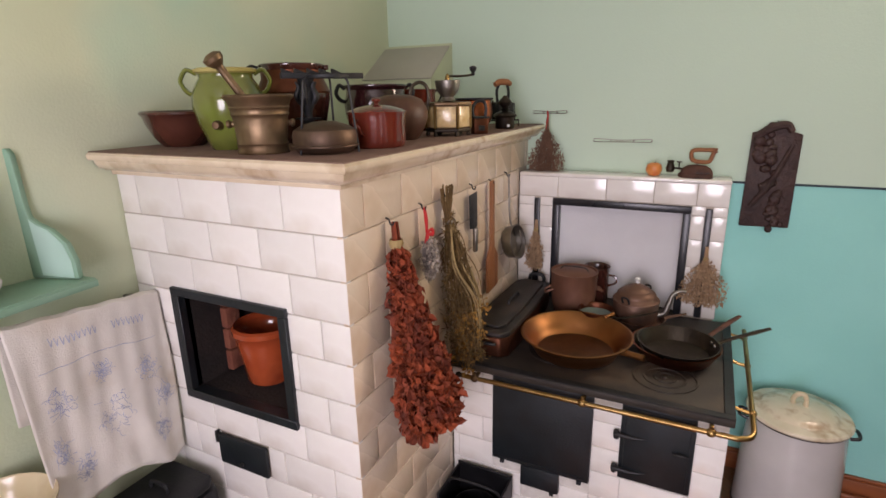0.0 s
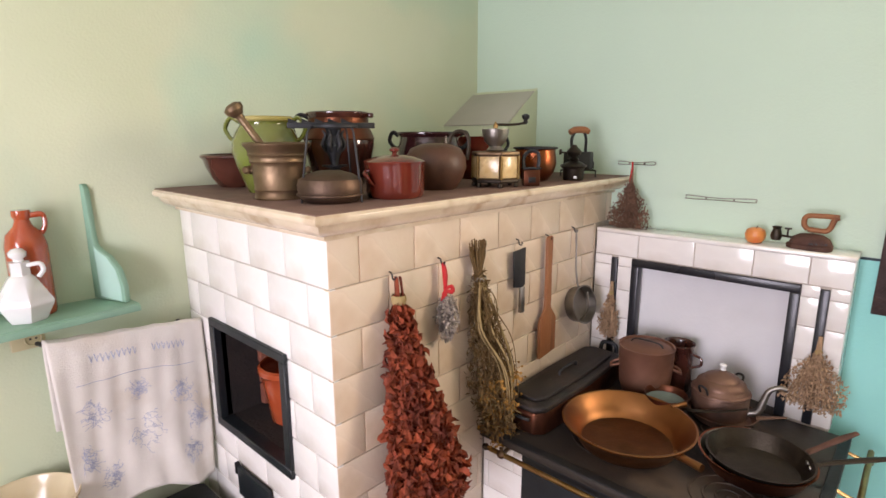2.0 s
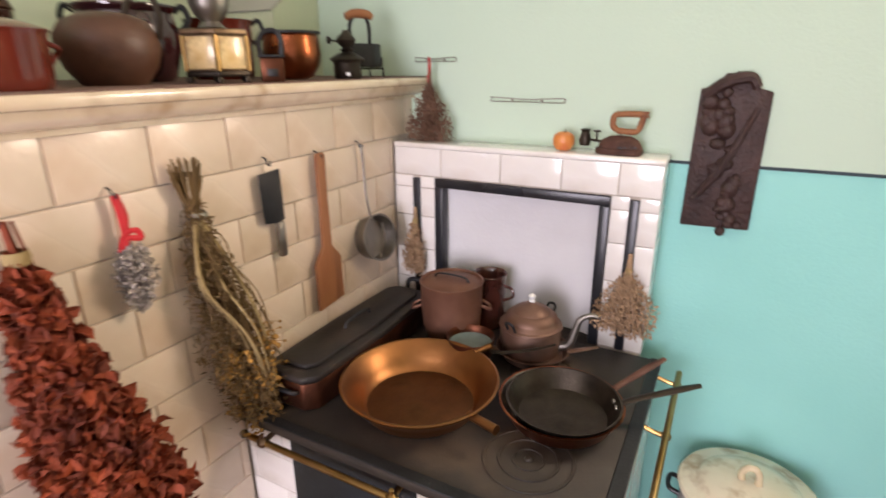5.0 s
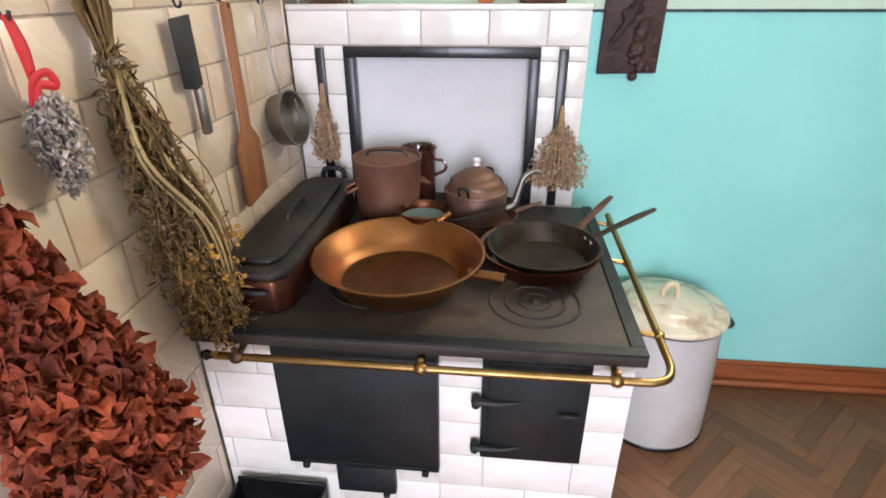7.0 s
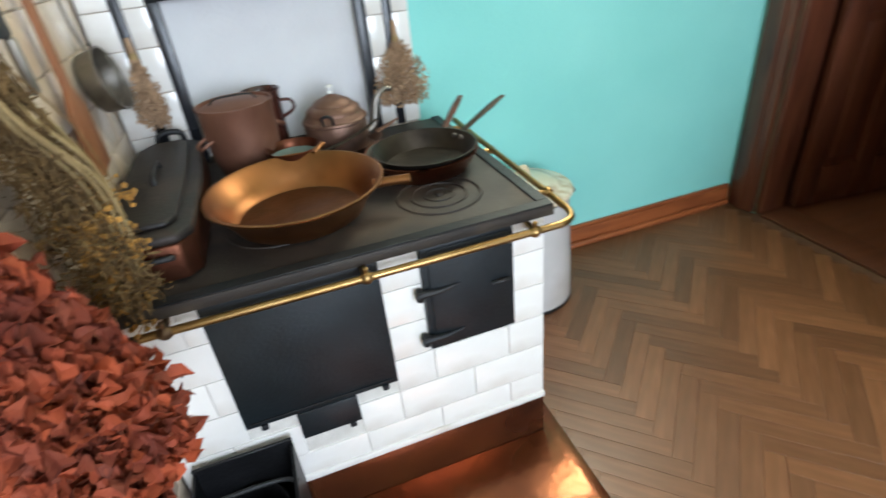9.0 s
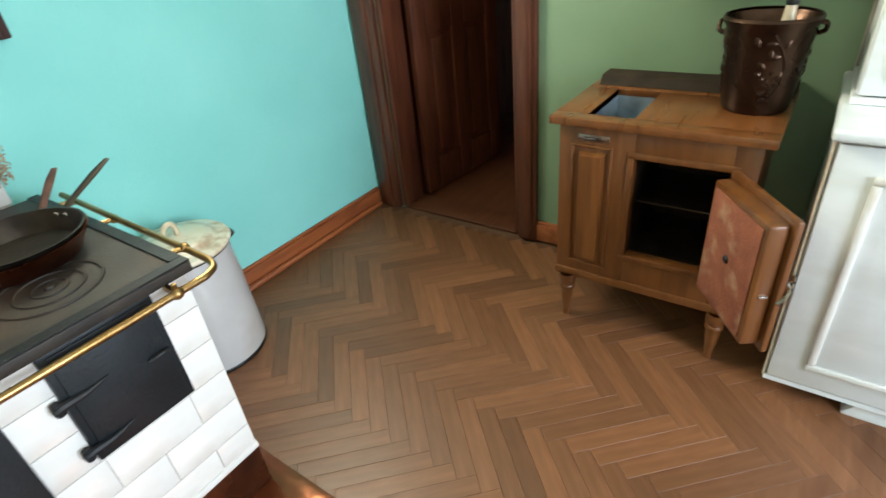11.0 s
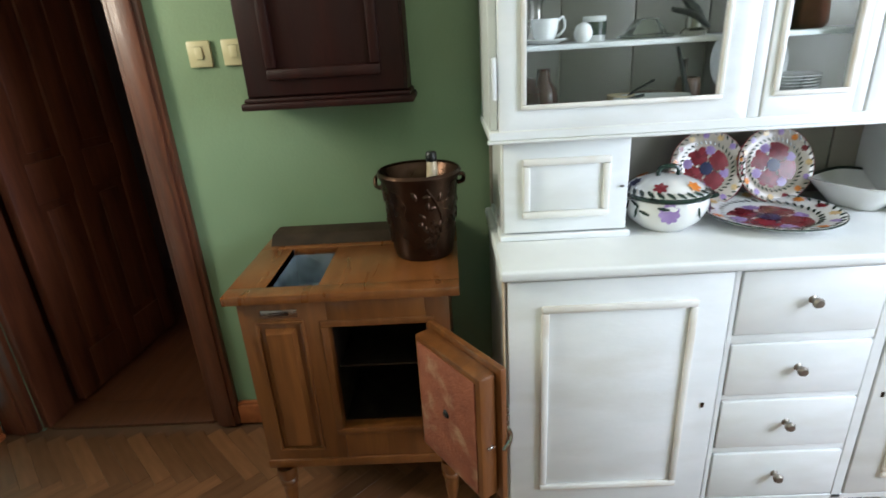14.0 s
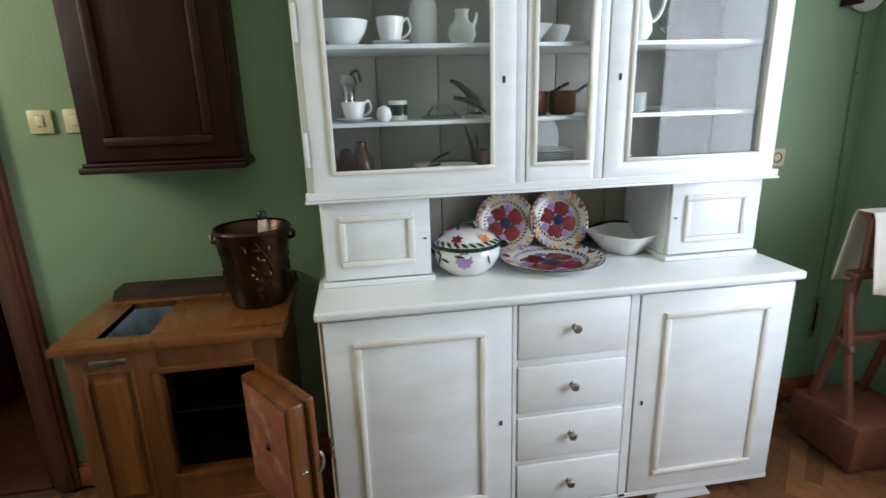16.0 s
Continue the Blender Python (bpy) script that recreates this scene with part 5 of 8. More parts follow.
def frying_pan(o, r, h, body, inside, angle, length, handle_mat):
    part("pan_body", lathe([(0, 0), (r - 0.035, 0), (r - 0.028, 0.003), (r, h), (r + 0.002, h + 0.002), (r - 0.004, h + 0.002)], 56), body, o)
    part("pan_inside", lathe([(r - 0.004, h + 0.002), (r - 0.031, 0.006), (r - 0.038, 0.0045), (0.0, 0.004)], 56), inside, o)
    hd = bmesh.new()
    tube([(r - 0.005, 0, h - 0.01), (r + 0.04, 0, h + 0.008), (r + length * 0.7, 0, h + 0.035), (r + length, 0, h + 0.05)], [0.011, 0.01, 0.012, 0.008], 10, hd, flat=0.45)
    bmesh.ops.rotate(hd, cent=(0, 0, 0), matrix=Matrix.Rotation(radians(angle), 3, "Z"), verts=hd.verts)
    p = part("handle", hd, handle_mat, o)
    ry = lathe([(0, 0.006), (0.006, 0.004), (0.007, 0)], 10)
    for s in (-12, 12):
        b = ry.copy()
        m = Matrix.Rotation(radians(angle + s * 0.5), 4, "Z") @ pose(r - 0.012, 0, h - 0.012, 0, -90, 0)
        bmesh.ops.transform(b, matrix=m, verts=b.verts)
        part("rivet", b, M_TIN, p)
    ry.free()


o = thing("large_frying_pan", -0.012, 1.835, P, 0, "worn copper frying pan with a long iron handle", "frying pan")
frying_pan(o, 0.15, 0.05, M_COPPER, M_TIN, 48, 0.16, M_RUST)
o = thing("iron_frying_pan", -0.004, 1.83, P + 0.009, 0, "dark frying pan nested in the copper one", "frying pan")
frying_pan(o, 0.138, 0.05, M_DARKMETAL, M_DARKMETAL, 24, 0.18, M_DARKMETAL)

o = thing("copper_stock_pot", -0.442, 2.08, P, 0, "brown copper lidded stock pot with side handles", "pot")
part("pot_body", lathe([(0, 0), (0.07, 0), (0.078, 0.01), (0.09, 0.05), (0.096, 0.12), (0.097, 0.185), (0.1, 0.192), (0.1, 0.197), (0.094, 0.197), (0.092, 0.19)], 48), M_DUSTYCOP, o)
ld = part("lid", lathe([(0.093, 0.19), (0.08, 0.192), (0.07, 0.197), (0.0, 0.202)], 48), M_DUSTYCOP, o)
part("lid_strap", tube([(-0.06, 0, 0.198), (-0.04, 0, 0.212), (0.04, 0, 0.212), (0.06, 0, 0.198)], 0.005, 8, flat=0.5), M_IRON, ld)
for s in (25, 205):
    h = tube([(0.092, -0.022, 0.12), (0.118, -0.018, 0.108), (0.122, 0, 0.1), (0.118, 0.018, 0.108), (0.092, 0.022, 0.12)], 0.005, 8)
    bmesh.ops.rotate(h, cent=(0, 0, 0), matrix=Matrix.Rotation(radians(s), 3, "Z"), verts=h.verts)
    part("handle", h, M_DUSTYCOP, o)

o = thing("black_pot", -0.37, 2.212, P, 0, "dark brown glazed pot behind the stock pot", "pot")
part("pot_body", lathe(vessel([(0, 0), (0.046, 0), (0.052, 0.01), (0.053, 0.1), (0.053, 0.178), (0.058, 0.186)], 0.004), 36), M_BROWNGLZ, o)
part("handle", tube([(0.052, 0.0, 0.15), (0.08, -0.004, 0.145), (0.084, -0.006, 0.12), (0.052, -0.002, 0.1)], 0.005, 8), M_BROWNGLZ, o)

o = thing("copper_kettle", -0.195, 2.1, P, 0, "tarnished copper kettle with a curved spout and white knob", "kettle")
kp = thing("kettle_stand", -0.17, 2.085, P, 0, "flat dark pan with a flared handle under the kettle", "pan")
part("pan_plate", lathe([(0, 0), (0.085, 0), (0.092, 0.006), (0.108, 0.03), (0.111, 0.033), (0.107, 0.033), (0.09, 0.01), (0, 0.008)], 44), M_KETTLE, kp)
part("handle", tube([(-0.09, -0.055, 0.026), (-0.12, -0.075, 0.036), (-0.16, -0.1, 0.034)], [0.016, 0.012, 0.01], 8, flat=0.4), M_KETTLE, kp)
part("handle", tube([(0.1, 0.02, 0.03), (0.14, 0.03, 0.042), (0.18, 0.05, 0.05)], [0.014, 0.01, 0.006], 8, flat=0.4), M_KETTLE, kp)
o.matrix_basis = pose(-0.185, 2.1, P + 0.0085)
part("kettle_body", lathe([(0, 0), (0.08, 0), (0.086, 0.006), (0.086, 0.022), (0.09, 0.03), (0.091, 0.085), (0.086, 0.098), (0.082, 0.102), (0.078, 0.11), (0, 0.116)], 48), M_KETTLE, o)
part("seam", lathe([(0.09, 0.082), (0.094, 0.086), (0.093, 0.092), (0.087, 0.096)], 48), M_KETTLE, o)
ld = part("lid", lathe([(0.079, 0.108), (0.076, 0.118), (0.06, 0.13), (0.056, 0.131), (0.052, 0.138), (0.03, 0.15), (0.012, 0.155), (0.006, 0.16), (0, 0.16)], 40), M_KETTLE, o)
part("lid_knob", lathe([(0.005, 0.158), (0.01, 0.162), (0.007, 0.168), (0.011, 0.174), (0.011, 0.18), (0.006, 0.184), (0, 0.185)], 18), M_PORC, ld, "white porcelain knob")
part("spout", tube([(0.082, 0.018, 0.022), (0.112, 0.024, 0.036), (0.126, 0.027, 0.08), (0.138, 0.03, 0.118), (0.165, 0.036, 0.136), (0.185, 0.04, 0.133)], [0.014, 0.013, 0.01, 0.008, 0.0075], 12), M_TIN, o)
for s in (70, 250):
    h = tube([(0.085, -0.014, 0.09), (0.1, -0.012, 0.12), (0.1, 0.012, 0.12), (0.085, 0.014, 0.09)], 0.004, 8)
    bmesh.ops.rotate(h, cent=(0, 0, 0), matrix=Matrix.Rotation(radians(s), 3, "Z"), verts=h.verts)
    part("lug", h, M_IRON, o)

o = thing("copper_saucepan", -0.325, 1.975, P, 0, "small copper saucepan with a grey-green inside", "saucepan")
part("pan_body", lathe(vessel([(0, 0), (0.055, 0), (0.06, 0.004), (0.068, 0.06), (0.072, 0.08)], 0.003), 40), M_COPPERDK, o)
part("pan_inside", lathe([(0.0, 0.05), (0.045, 0.047), (0.065, 0.058)], 36), mat("verdigris_tin", "6d7f7c", "859793", 14, 0.5, 0.5, 0.1), o, "grey-green tinned inside")
part("handle", tube([(0.066, -0.01, 0.052), (0.11, -0.016, 0.062), (0.19, 0.01, 0.08), (0.245, 0.03, 0.1)], [0.009, 0.009, 0.007, 0.005], 8, flat=0.5), M_DARKMETAL, o)

o = thing("iron_roaster", -0.637, 1.85, P, 0, "long blackened lidded roaster with end handles", "roaster")
out = [(-0.078, -0.27), (-0.05, -0.3), (0.05, -0.3), (0.078, -0.27), (0.088, 0.0), (0.078, 0.27), (0.05, 0.3), (-0.05, 0.3), (-0.078, 0.27), (-0.084, 0.0)]
part("trough", prism(out, 0.08, 0.008, "z"), M_COPPERDK, o, "rusty copper-brown trough")
lid = part("lid", prism([(x * 1.05, y * 1.02) for x, y in out], 0.022, 0.008, "z"), M_IRONDK, o, "blackened lid", pose(0, 0, 0.08))
part("lid_ridge", prism([(x * 0.72, y * 0.9) for x, y in out], 0.014, 0.006, "z"), M_IRONDK, lid, "", pose(0, 0, 0.022))
part("lid_handle", tube([(0, -0.06, 0.034), (0, -0.045, 0.052), (0, 0.045, 0.052), (0, 0.06, 0.034)], 0.006, 8), M_IRON, lid)
part("end_handle", tube([(-0.035, 0.295, 0.07), (-0.035, 0.33, 0.085), (-0.025, 0.335, 0.118), (0.025, 0.335, 0.118), (0.035, 0.33, 0.085), (0.035, 0.295, 0.07)], 0.008, 10), M_IRON, o)
part("end_handle", tube([(-0.03, -0.295, 0.05), (-0.03, -0.315, 0.06), (0.03, -0.315, 0.06), (0.03, -0.295, 0.05)], 0.006, 10), M_IRON, o)

# --- enamel bin with a lid beside the range
o = thing("enamel_bin", 0.452, 2.165, 0, 0, "white enamel bin widening slightly downwards, with a stained cream lid", "bin")
part("bin_body", lathe([(0, 0.006), (0.18, 0.006), (0.187, 0.012), (0.188, 0.03), (0.184, 0.12), (0.178, 0.28), (0.17, 0.42), (0.168, 0.445)], 56), M_ENAMELW, o)
part("base_ring", lathe([(0.17, 0.0), (0.189, 0.0), (0.19, 0.01), (0.187, 0.014)], 56), M_BLACKP, o, "dark bottom rim")
part("rim", lathe([(0.168, 0.44), (0.175, 0.443), (0.176, 0.45), (0.167, 0.453)], 56), M_BLACKP, o)
lid = part("lid", lathe([(0.174, 0.449), (0.181, 0.452), (0.183, 0.458), (0.178, 0.466), (0.165, 0.47), (0.14, 0.472), (0.132, 0.476), (0.125, 0.484), (0.09, 0.492), (0.045, 0.497), (0.0, 0.499)], 56), M_BINLID, o, "cream enamel lid worn brown round its handle")
part("lid_handle", tube([(-0.022, 0.004, 0.492), (-0.024, 0.004, 0.518), (-0.012, 0.0, 0.54), (0.008, -0.002, 0.542), (0.018, -0.004, 0.522), (0.018, -0.004, 0.492)], [0.011, 0.009, 0.01, 0.01, 0.009, 0.011], 10), M_ENAMELCR, lid)
for s in (-1, 1):
    part("side_handle", tube([(s * 0.17, -0.035, 0.41), (s * 0.198, -0.03, 0.416), (s * 0.204, 0, 0.418), (s * 0.198, 0.03, 0.416), (s * 0.17, 0.035, 0.41)], 0.007, 8), M_BLACKP, o)

# --- coal scuttle in the corner of oven and range
o = thing("coal_scuttle", -0.615, 1.385, 0.0065, 0, "black metal coal scuttle standing on the floor sheet", "coal scuttle")
bm = bmesh.new()
for b in ((-0.11, 0.11, -0.1, -0.092, 0, 0.3), (-0.11, 0.11, 0.092, 0.1, 0, 0.33), (-0.11, -0.102, -0.092, 0.092, 0, 0.32), (0.102, 0.11, -0.092, 0.092, 0, 0.32), (-0.102, 0.102, -0.092, 0.092, 0, 0.008)):
    box(*b, 0.002, 1, bm)
part("box", bm, M_COAL, o)
part("handle", tube([(-0.108, 0, 0.3), (-0.07, -0.02, 0.345), (0.07, -0.02, 0.345), (0.108, 0, 0.3)], 0.005, 8), M_IRON, o)
part("inner_bucket", lathe(vessel([(0, 0.01), (0.06, 0.01), (0.08, 0.24)], 0.004), 28), M_COAL, o)
bm = prism([(-0.75, 0.93), (0.19, 0.93), (0.216, 0.956), (0.222, 1.63), (0.172, 1.63), (0.172, 1.502), (-0.75, 1.502)], 0.0042, 0.001, "z")
bmesh.ops.translate(bm, vec=(0, 0, 0.0008), verts=bm.verts)
sheet = part("floor_sheet", bm, M_SHEET)
tagged(sheet, "brown copper sheet on the floor before the range", "floor sheet")

# --- hanging on the oven side
HX = SX + 0.004


def hook(parent, y, z):
    part("hook", tube([(0.0, y, z + 0.012), (0.01, y, z + 0.008), (0.014, y, z - 0.004), (0.022, y, z - 0.006), (0.026, y, z + 0.004)], 0.0024, 6), M_IRON, parent)


def leaf_mesh(l, w):
    """A curled dry leaf."""
    bm = bmesh.new()
    for s in range(4):
        t = s / 3
        ww = w * math.sin(math.pi * (0.12 + 0.86 * t)) * 0.5
        c = 0.25 * l * math.sin(t * 2.6)
        for q in (-1, 0, 1):
            bm.verts.new((l * t * 0.9, q * ww, c + abs(q) * ww * 0.7))
    bm.verts.ensure_lookup_table()
    v = bm.verts
    for s in range(3):
        for q in range(2):
            bm.faces.new((v[s * 3 + q], v[s * 3 + q + 1], v[s * 3 + q + 4], v[s * 3 + q + 3]))
    return bm


def scatter(leaf, spots, material, name, parent, label=""):
    """Many small pieces joined into one mesh."""
    me = mesh_from("leaf", leaf)
    bv = [Vector(v.co) for v in me.vertices]
    bf = [tuple(p.vertices) for p in me.polygons]
    verts, faces = [], []
    for m in spots:
        o0 = len(verts)
        verts += [tuple(m @ v) for v in bv]
        faces += [tuple(o0 + i for i in f) for f in bf]
    bpy.data.meshes.remove(me)
    mesh = bpy.data.meshes.new(name)
    mesh.from_pydata(verts, [], faces)
    mesh.materials.append(material)
    ob = new(name, mesh)
    ob.parent = parent
    ob["kind"] = "stuff"
    if label:
        ob["label"] = label
    return ob


def turn():
    return Euler((random.uniform(0, 6.28), random.uniform(0, 6.28), random.uniform(0, 6.28))).to_matrix().to_4x4()


# the bunch of red leaves
o = thing("red_leaf_bunch", HX, 1.102, 1.37, 0, "big hanging bunch of dried rust-red leaves", "dried bunch")
hook(o, -0.01, 0.0)
bm = bmesh.new()
for i in range(26):
    a, r = random.uniform(0, 6.28), random.random() ** 0.5
    ex, ey, ez = 0.075 + 0.05 * r * math.cos(a), 0.02 + 0.09 * r * math.sin(a), -random.uniform(0.3, 0.56)
    tube([(0.022 + 0.008 * math.cos(a), 0.008 * math.sin(a), 0.0), (0.024 + 0.012 * math.cos(a), 0.01 + 0.014 * math.sin(a), -0.1), (0.5 * ex + 0.014, 0.5 * ey, ez * 0.5), (ex, ey, ez)], 0.0022, 5, bm, n=3)
part("stems", bm, M_LEAFRED, o)["kind"] = "stuff"
part("binding", lathe([(0.018, -0.012), (0.021, 0), (0.018, 0.012)], 14), M_STEM, o, "straw binding", pose(0.024, 0.0, -0.06))
spots = []
while len(spots) < 4300:
    t = random.random() ** 0.62
    z = -0.075 - 0.545 * t
    rad = 0.01 + 0.13 * t ** 0.95
    if t > 0.88:
        rad *= 1 - (t - 0.88) * 2.6
    a = random.uniform(0, 6.28)
    q = rad * random.uniform(0.45, 1.0)
    x, y = 0.026 + 0.085 * t + q * 0.58 * math.cos(a), -0.01 + 0.04 * t + q * 1.0 * math.sin(a)
    if x < 0.006:
        continue
    s = random.uniform(0.6, 1.6)
    spots.append(Matrix.Translation((x, y, z)) @ turn() @ Matrix.Diagonal((s, s, s, 1)))
scatter(leaf_mesh(0.029, 0.018), spots, M_LEAFRED, "leaves", o, "curled rust-red dry leaves")

# lavender with a red ribbon
o = thing("lavender_bunch", HX, 1.278, 1.376, 0, "small grey dried bunch tied with a red ribbon", "dried bunch")
hook(o, 0.0, 0.0)
part("ribbon", tube([(0.02, 0.0, 0.0), (0.022, 0.006, -0.04), (0.024, 0.004, -0.085)], [0.008, 0.011, 0.007], 8, flat=0.3), M_RED, o, "bright red ribbon")
part("ribbon_bow", tube([(0.026, -0.012, -0.108), (0.03, -0.004, -0.078), (0.034, 0.018, -0.07), (0.034, 0.026, -0.088), (0.03, 0.002, -0.085), (0.03, -0.006, -0.12)], 0.006, 8, flat=0.35), M_RED, o)
bm = bmesh.new()
for i in range(60):
    a, r = random.uniform(0, 6.28), random.random() ** 0.5
    w = 0.028 * r
    tube([(0.026, 0.002, -0.085), (0.03 + 0.7 * w * math.cos(a), w * math.sin(a), -0.14), (0.03 + 0.45 * w * math.cos(a), 0.6 * w * math.sin(a) + 0.004, -0.2 - 0.02 * random.random())], 0.0014, 4, bm, n=3)
part("stalks", bm, M_HERBGR, o)["kind"] = "stuff"
spots = []
for i in range(650):
    a, t = random.uniform(0, 6.28), random.random()
    w = 0.043 * math.sin(math.pi * (0.15 + 0.8 * t)) * random.uniform(0.5, 1)
    spots.append(Matrix.Translation((max(0.008, 0.032 + 0.7 * w * math.cos(a)), w * math.sin(a) + 0.004, -0.1 - 0.13 * t)) @ turn() @ Matrix.Scale(random.uniform(0.5, 1), 4))
scatter(leaf_mesh(0.015, 0.008), spots, M_PALEBUD, "buds", o, "grey-white dry buds")

# the tall bunch of dill and grasses
o = thing("dill_bunch", HX, 1.43, 1.40, 0, "long hanging bunch of dried dill and grasses, tied with string", "dried bunch")
hook(o, 0.0, -0.01)
stems, tips = bmesh.new(), []
for i in range(58):
    a, r = random.uniform(0, 6.28), random.random() ** 0.5
    L = random.uniform(0.4, 0.66)
    ex, ey = max(0.012, 0.07 + 0.05 * r * math.cos(a)), 0.07 + 0.075 * r * math.sin(a)
    w1, w2 = random.uniform(-0.03, 0.03), random.uniform(-0.035, 0.035)
    tube([(0.022 + 0.012 * math.cos(a), 0.03 * math.sin(a) + random.uniform(-0.01, 0.01), random.uniform(-0.03, 0.03)), (0.024 + 0.008 * math.cos(a), 0.004 + 0.01 * math.sin(a), -0.1),
          (max(0.01, 0.04 + 0.02 * math.cos(a)), 0.2 * ey + w1, -0.4 * L), (max(0.01, 0.75 * ex + 0.01), 0.6 * ey + w2, -0.7 * L), (ex, ey, -L)], [0.0022, 0.002, 0.0013], 5, stems, n=4)
    tips.append(Vector((ex, ey, -L)))
part("stems", stems, M_LEAFGRN, o, "thin olive-brown stems")["kind"] = "stuff"
for i in range(6):
    k, q = random.uniform(-0.05, 0.05), random.uniform(0.02, 0.05)
    line = [(0.034, -0.006 + 0.003 * i, -0.09), (0.05 + q * 0.4, 0.01 + k, -0.24), (0.07 + q, 0.05 + 0.6 * k, -0.38), (0.075 + q * 0.6, 0.09 + 0.3 * k, -0.55 - 0.01 * i)]
    part("stalk", tube(line, [0.0036, 0.003, 0.002], 6, n=5), M_STEM, o, "pale thick stalk")
part("binding", lathe([(0.02, -0.007), (0.024, 0), (0.02, 0.007)], 16), M_TIN, o, "grey string binding", pose(0.026, 0.006, -0.1))
spots = []
for i in range(3000):
    t = random.random() ** 0.75
    a = random.uniform(0, 6.28)
    w = random.random() ** 0.6 * (0.012 + 0.08 * math.sin(min(1, t * 1.12) * math.pi * 0.62) + 0.012 * math.sin(5 * a + 9 * t))
    spots.append(Matrix.Translation((max(0.006, 0.028 + 0.045 * t + 0.62 * w * math.cos(a)), -0.004 + 0.075 * t ** 1.4 + w * math.sin(a), -0.07 - 0.55 * t)) @ turn() @ Matrix.Scale(random.uniform(0.5, 1.2), 4))
scatter(leaf_mesh(0.024, 0.005), spots, M_LEAFGRN, "leaves", o, "thin olive-brown dry leaves")
umb = bmesh.new()
for tip in tips[:34]:
    for k in range(11):
        d = Vector((random.uniform(-1, 1), random.uniform(-1, 1), random.uniform(-1.1, 0.4))).normalized() * random.uniform(0.016, 0.036)
        e = tip + d
        e.x = max(e.x, 0.006)
        tube([tip, e], 0.0009, 3, umb, soft=False)
        bmesh.ops.create_icosphere(umb, subdivisions=1, radius=random.uniform(0.003, 0.0062), matrix=Matrix.Translation(e))
part("umbels", umb, M_DILL, o, "golden brown dill umbels")["kind"] = "stuff"
head = Vector((0.1, 0.15, -0.6))
um2 = bmesh.new()
for k in range(12):
    d = Vector((random.uniform(0.1, 1), random.uniform(0.1, 1.2), random.uniform(-0.6, 0.5))).normalized() * random.uniform(0.04, 0.055)
    tube([head, head + d * 0.6 + Vector((0, 0, 0.004)), head + d], 0.0012, 4, um2, n=3)
    bmesh.ops.create_icosphere(um2, subdivisions=1, radius=0.004, matrix=Matrix.Translation(head + d))
tube([head, head + Vector((-0.03, -0.05, 0.09)), head + Vector((-0.055, -0.1, 0.25))], 0.002, 5, um2)
part("open_umbel", um2, M_STEM, o, "pale open umbel")

# kitchen tools
o = thing("meat_cleaver", HX, 1.662, 1.376, 0, "old meat cleaver with a dark blade, hung upside down", "cleaver")
hook(o, 0.0, 0.0)
part("blade", prism([(-0.036, -0.025), (0.034, -0.02), (0.036, -0.152), (0.012, -0.158), (-0.03, -0.15)], 0.004, 0.001, "x"), M_IRON, o, "", pose(0.014, 0, 0))
part("handle", box(0.008, 0.024, 0.008, 0.03, -0.25, -0.155, 0.005), M_TIN, o, "worn grey handle", pose(0, 0, 0, 0, 0, 0))
o = thing("wooden_paddle", HX, 1.848, 1.366, 0, "long brown wooden baking paddle hanging from a hook", "paddle")
hook(o, 0.0, 0.0)
part("paddle_body", prism([(-0.018, 0.0), (-0.012, 0.008), (0.012, 0.008), (0.018, 0.0), (0.016, -0.12), (0.019, -0.265), (0.05, -0.3), (0.056, -0.31), (0.058, -0.44), (-0.052, -0.452), (-0.054, -0.31), (-0.046, -0.298), (-0.018, -0.262), (-0.016, -0.12)], 0.012, 0.003, "x"), M_PADDLE, o, "", pose(0.012, 0, 0))
o = thing("tin_ladle", HX, 2.036, 1.37, 0, "round dull tin strainer ladle with a wire handle", "ladle")
hook(o, 0.0, 0.0)
part("handle", tube([(0.02, 0.0, 0.004), (0.02, 0.006, -0.06), (0.022, 0.01, -0.16), (0.03, 0.02, -0.24)], 0.004, 8), M_TIN, o)
part("cup", lathe([(0.0, 0.0), (0.066, 0.0), (0.07, 0.004), (0.074, 0.045), (0.077, 0.046), (0.077, 0.05), (0.072, 0.05), (0.066, 0.008), (0, 0.006)], 40), M_TIN, o, "", Matrix.Translation((0.012, 0.03, -0.305)) @ pose(0, 0, 0, 6, 78, 0))
part("cup_bar", tube([(0.064, 0.03, -0.245), (0.072, 0.03, -0.305), (0.052, 0.03, -0.37)], 0.006, 8, flat=0.4), M_TIN, o)


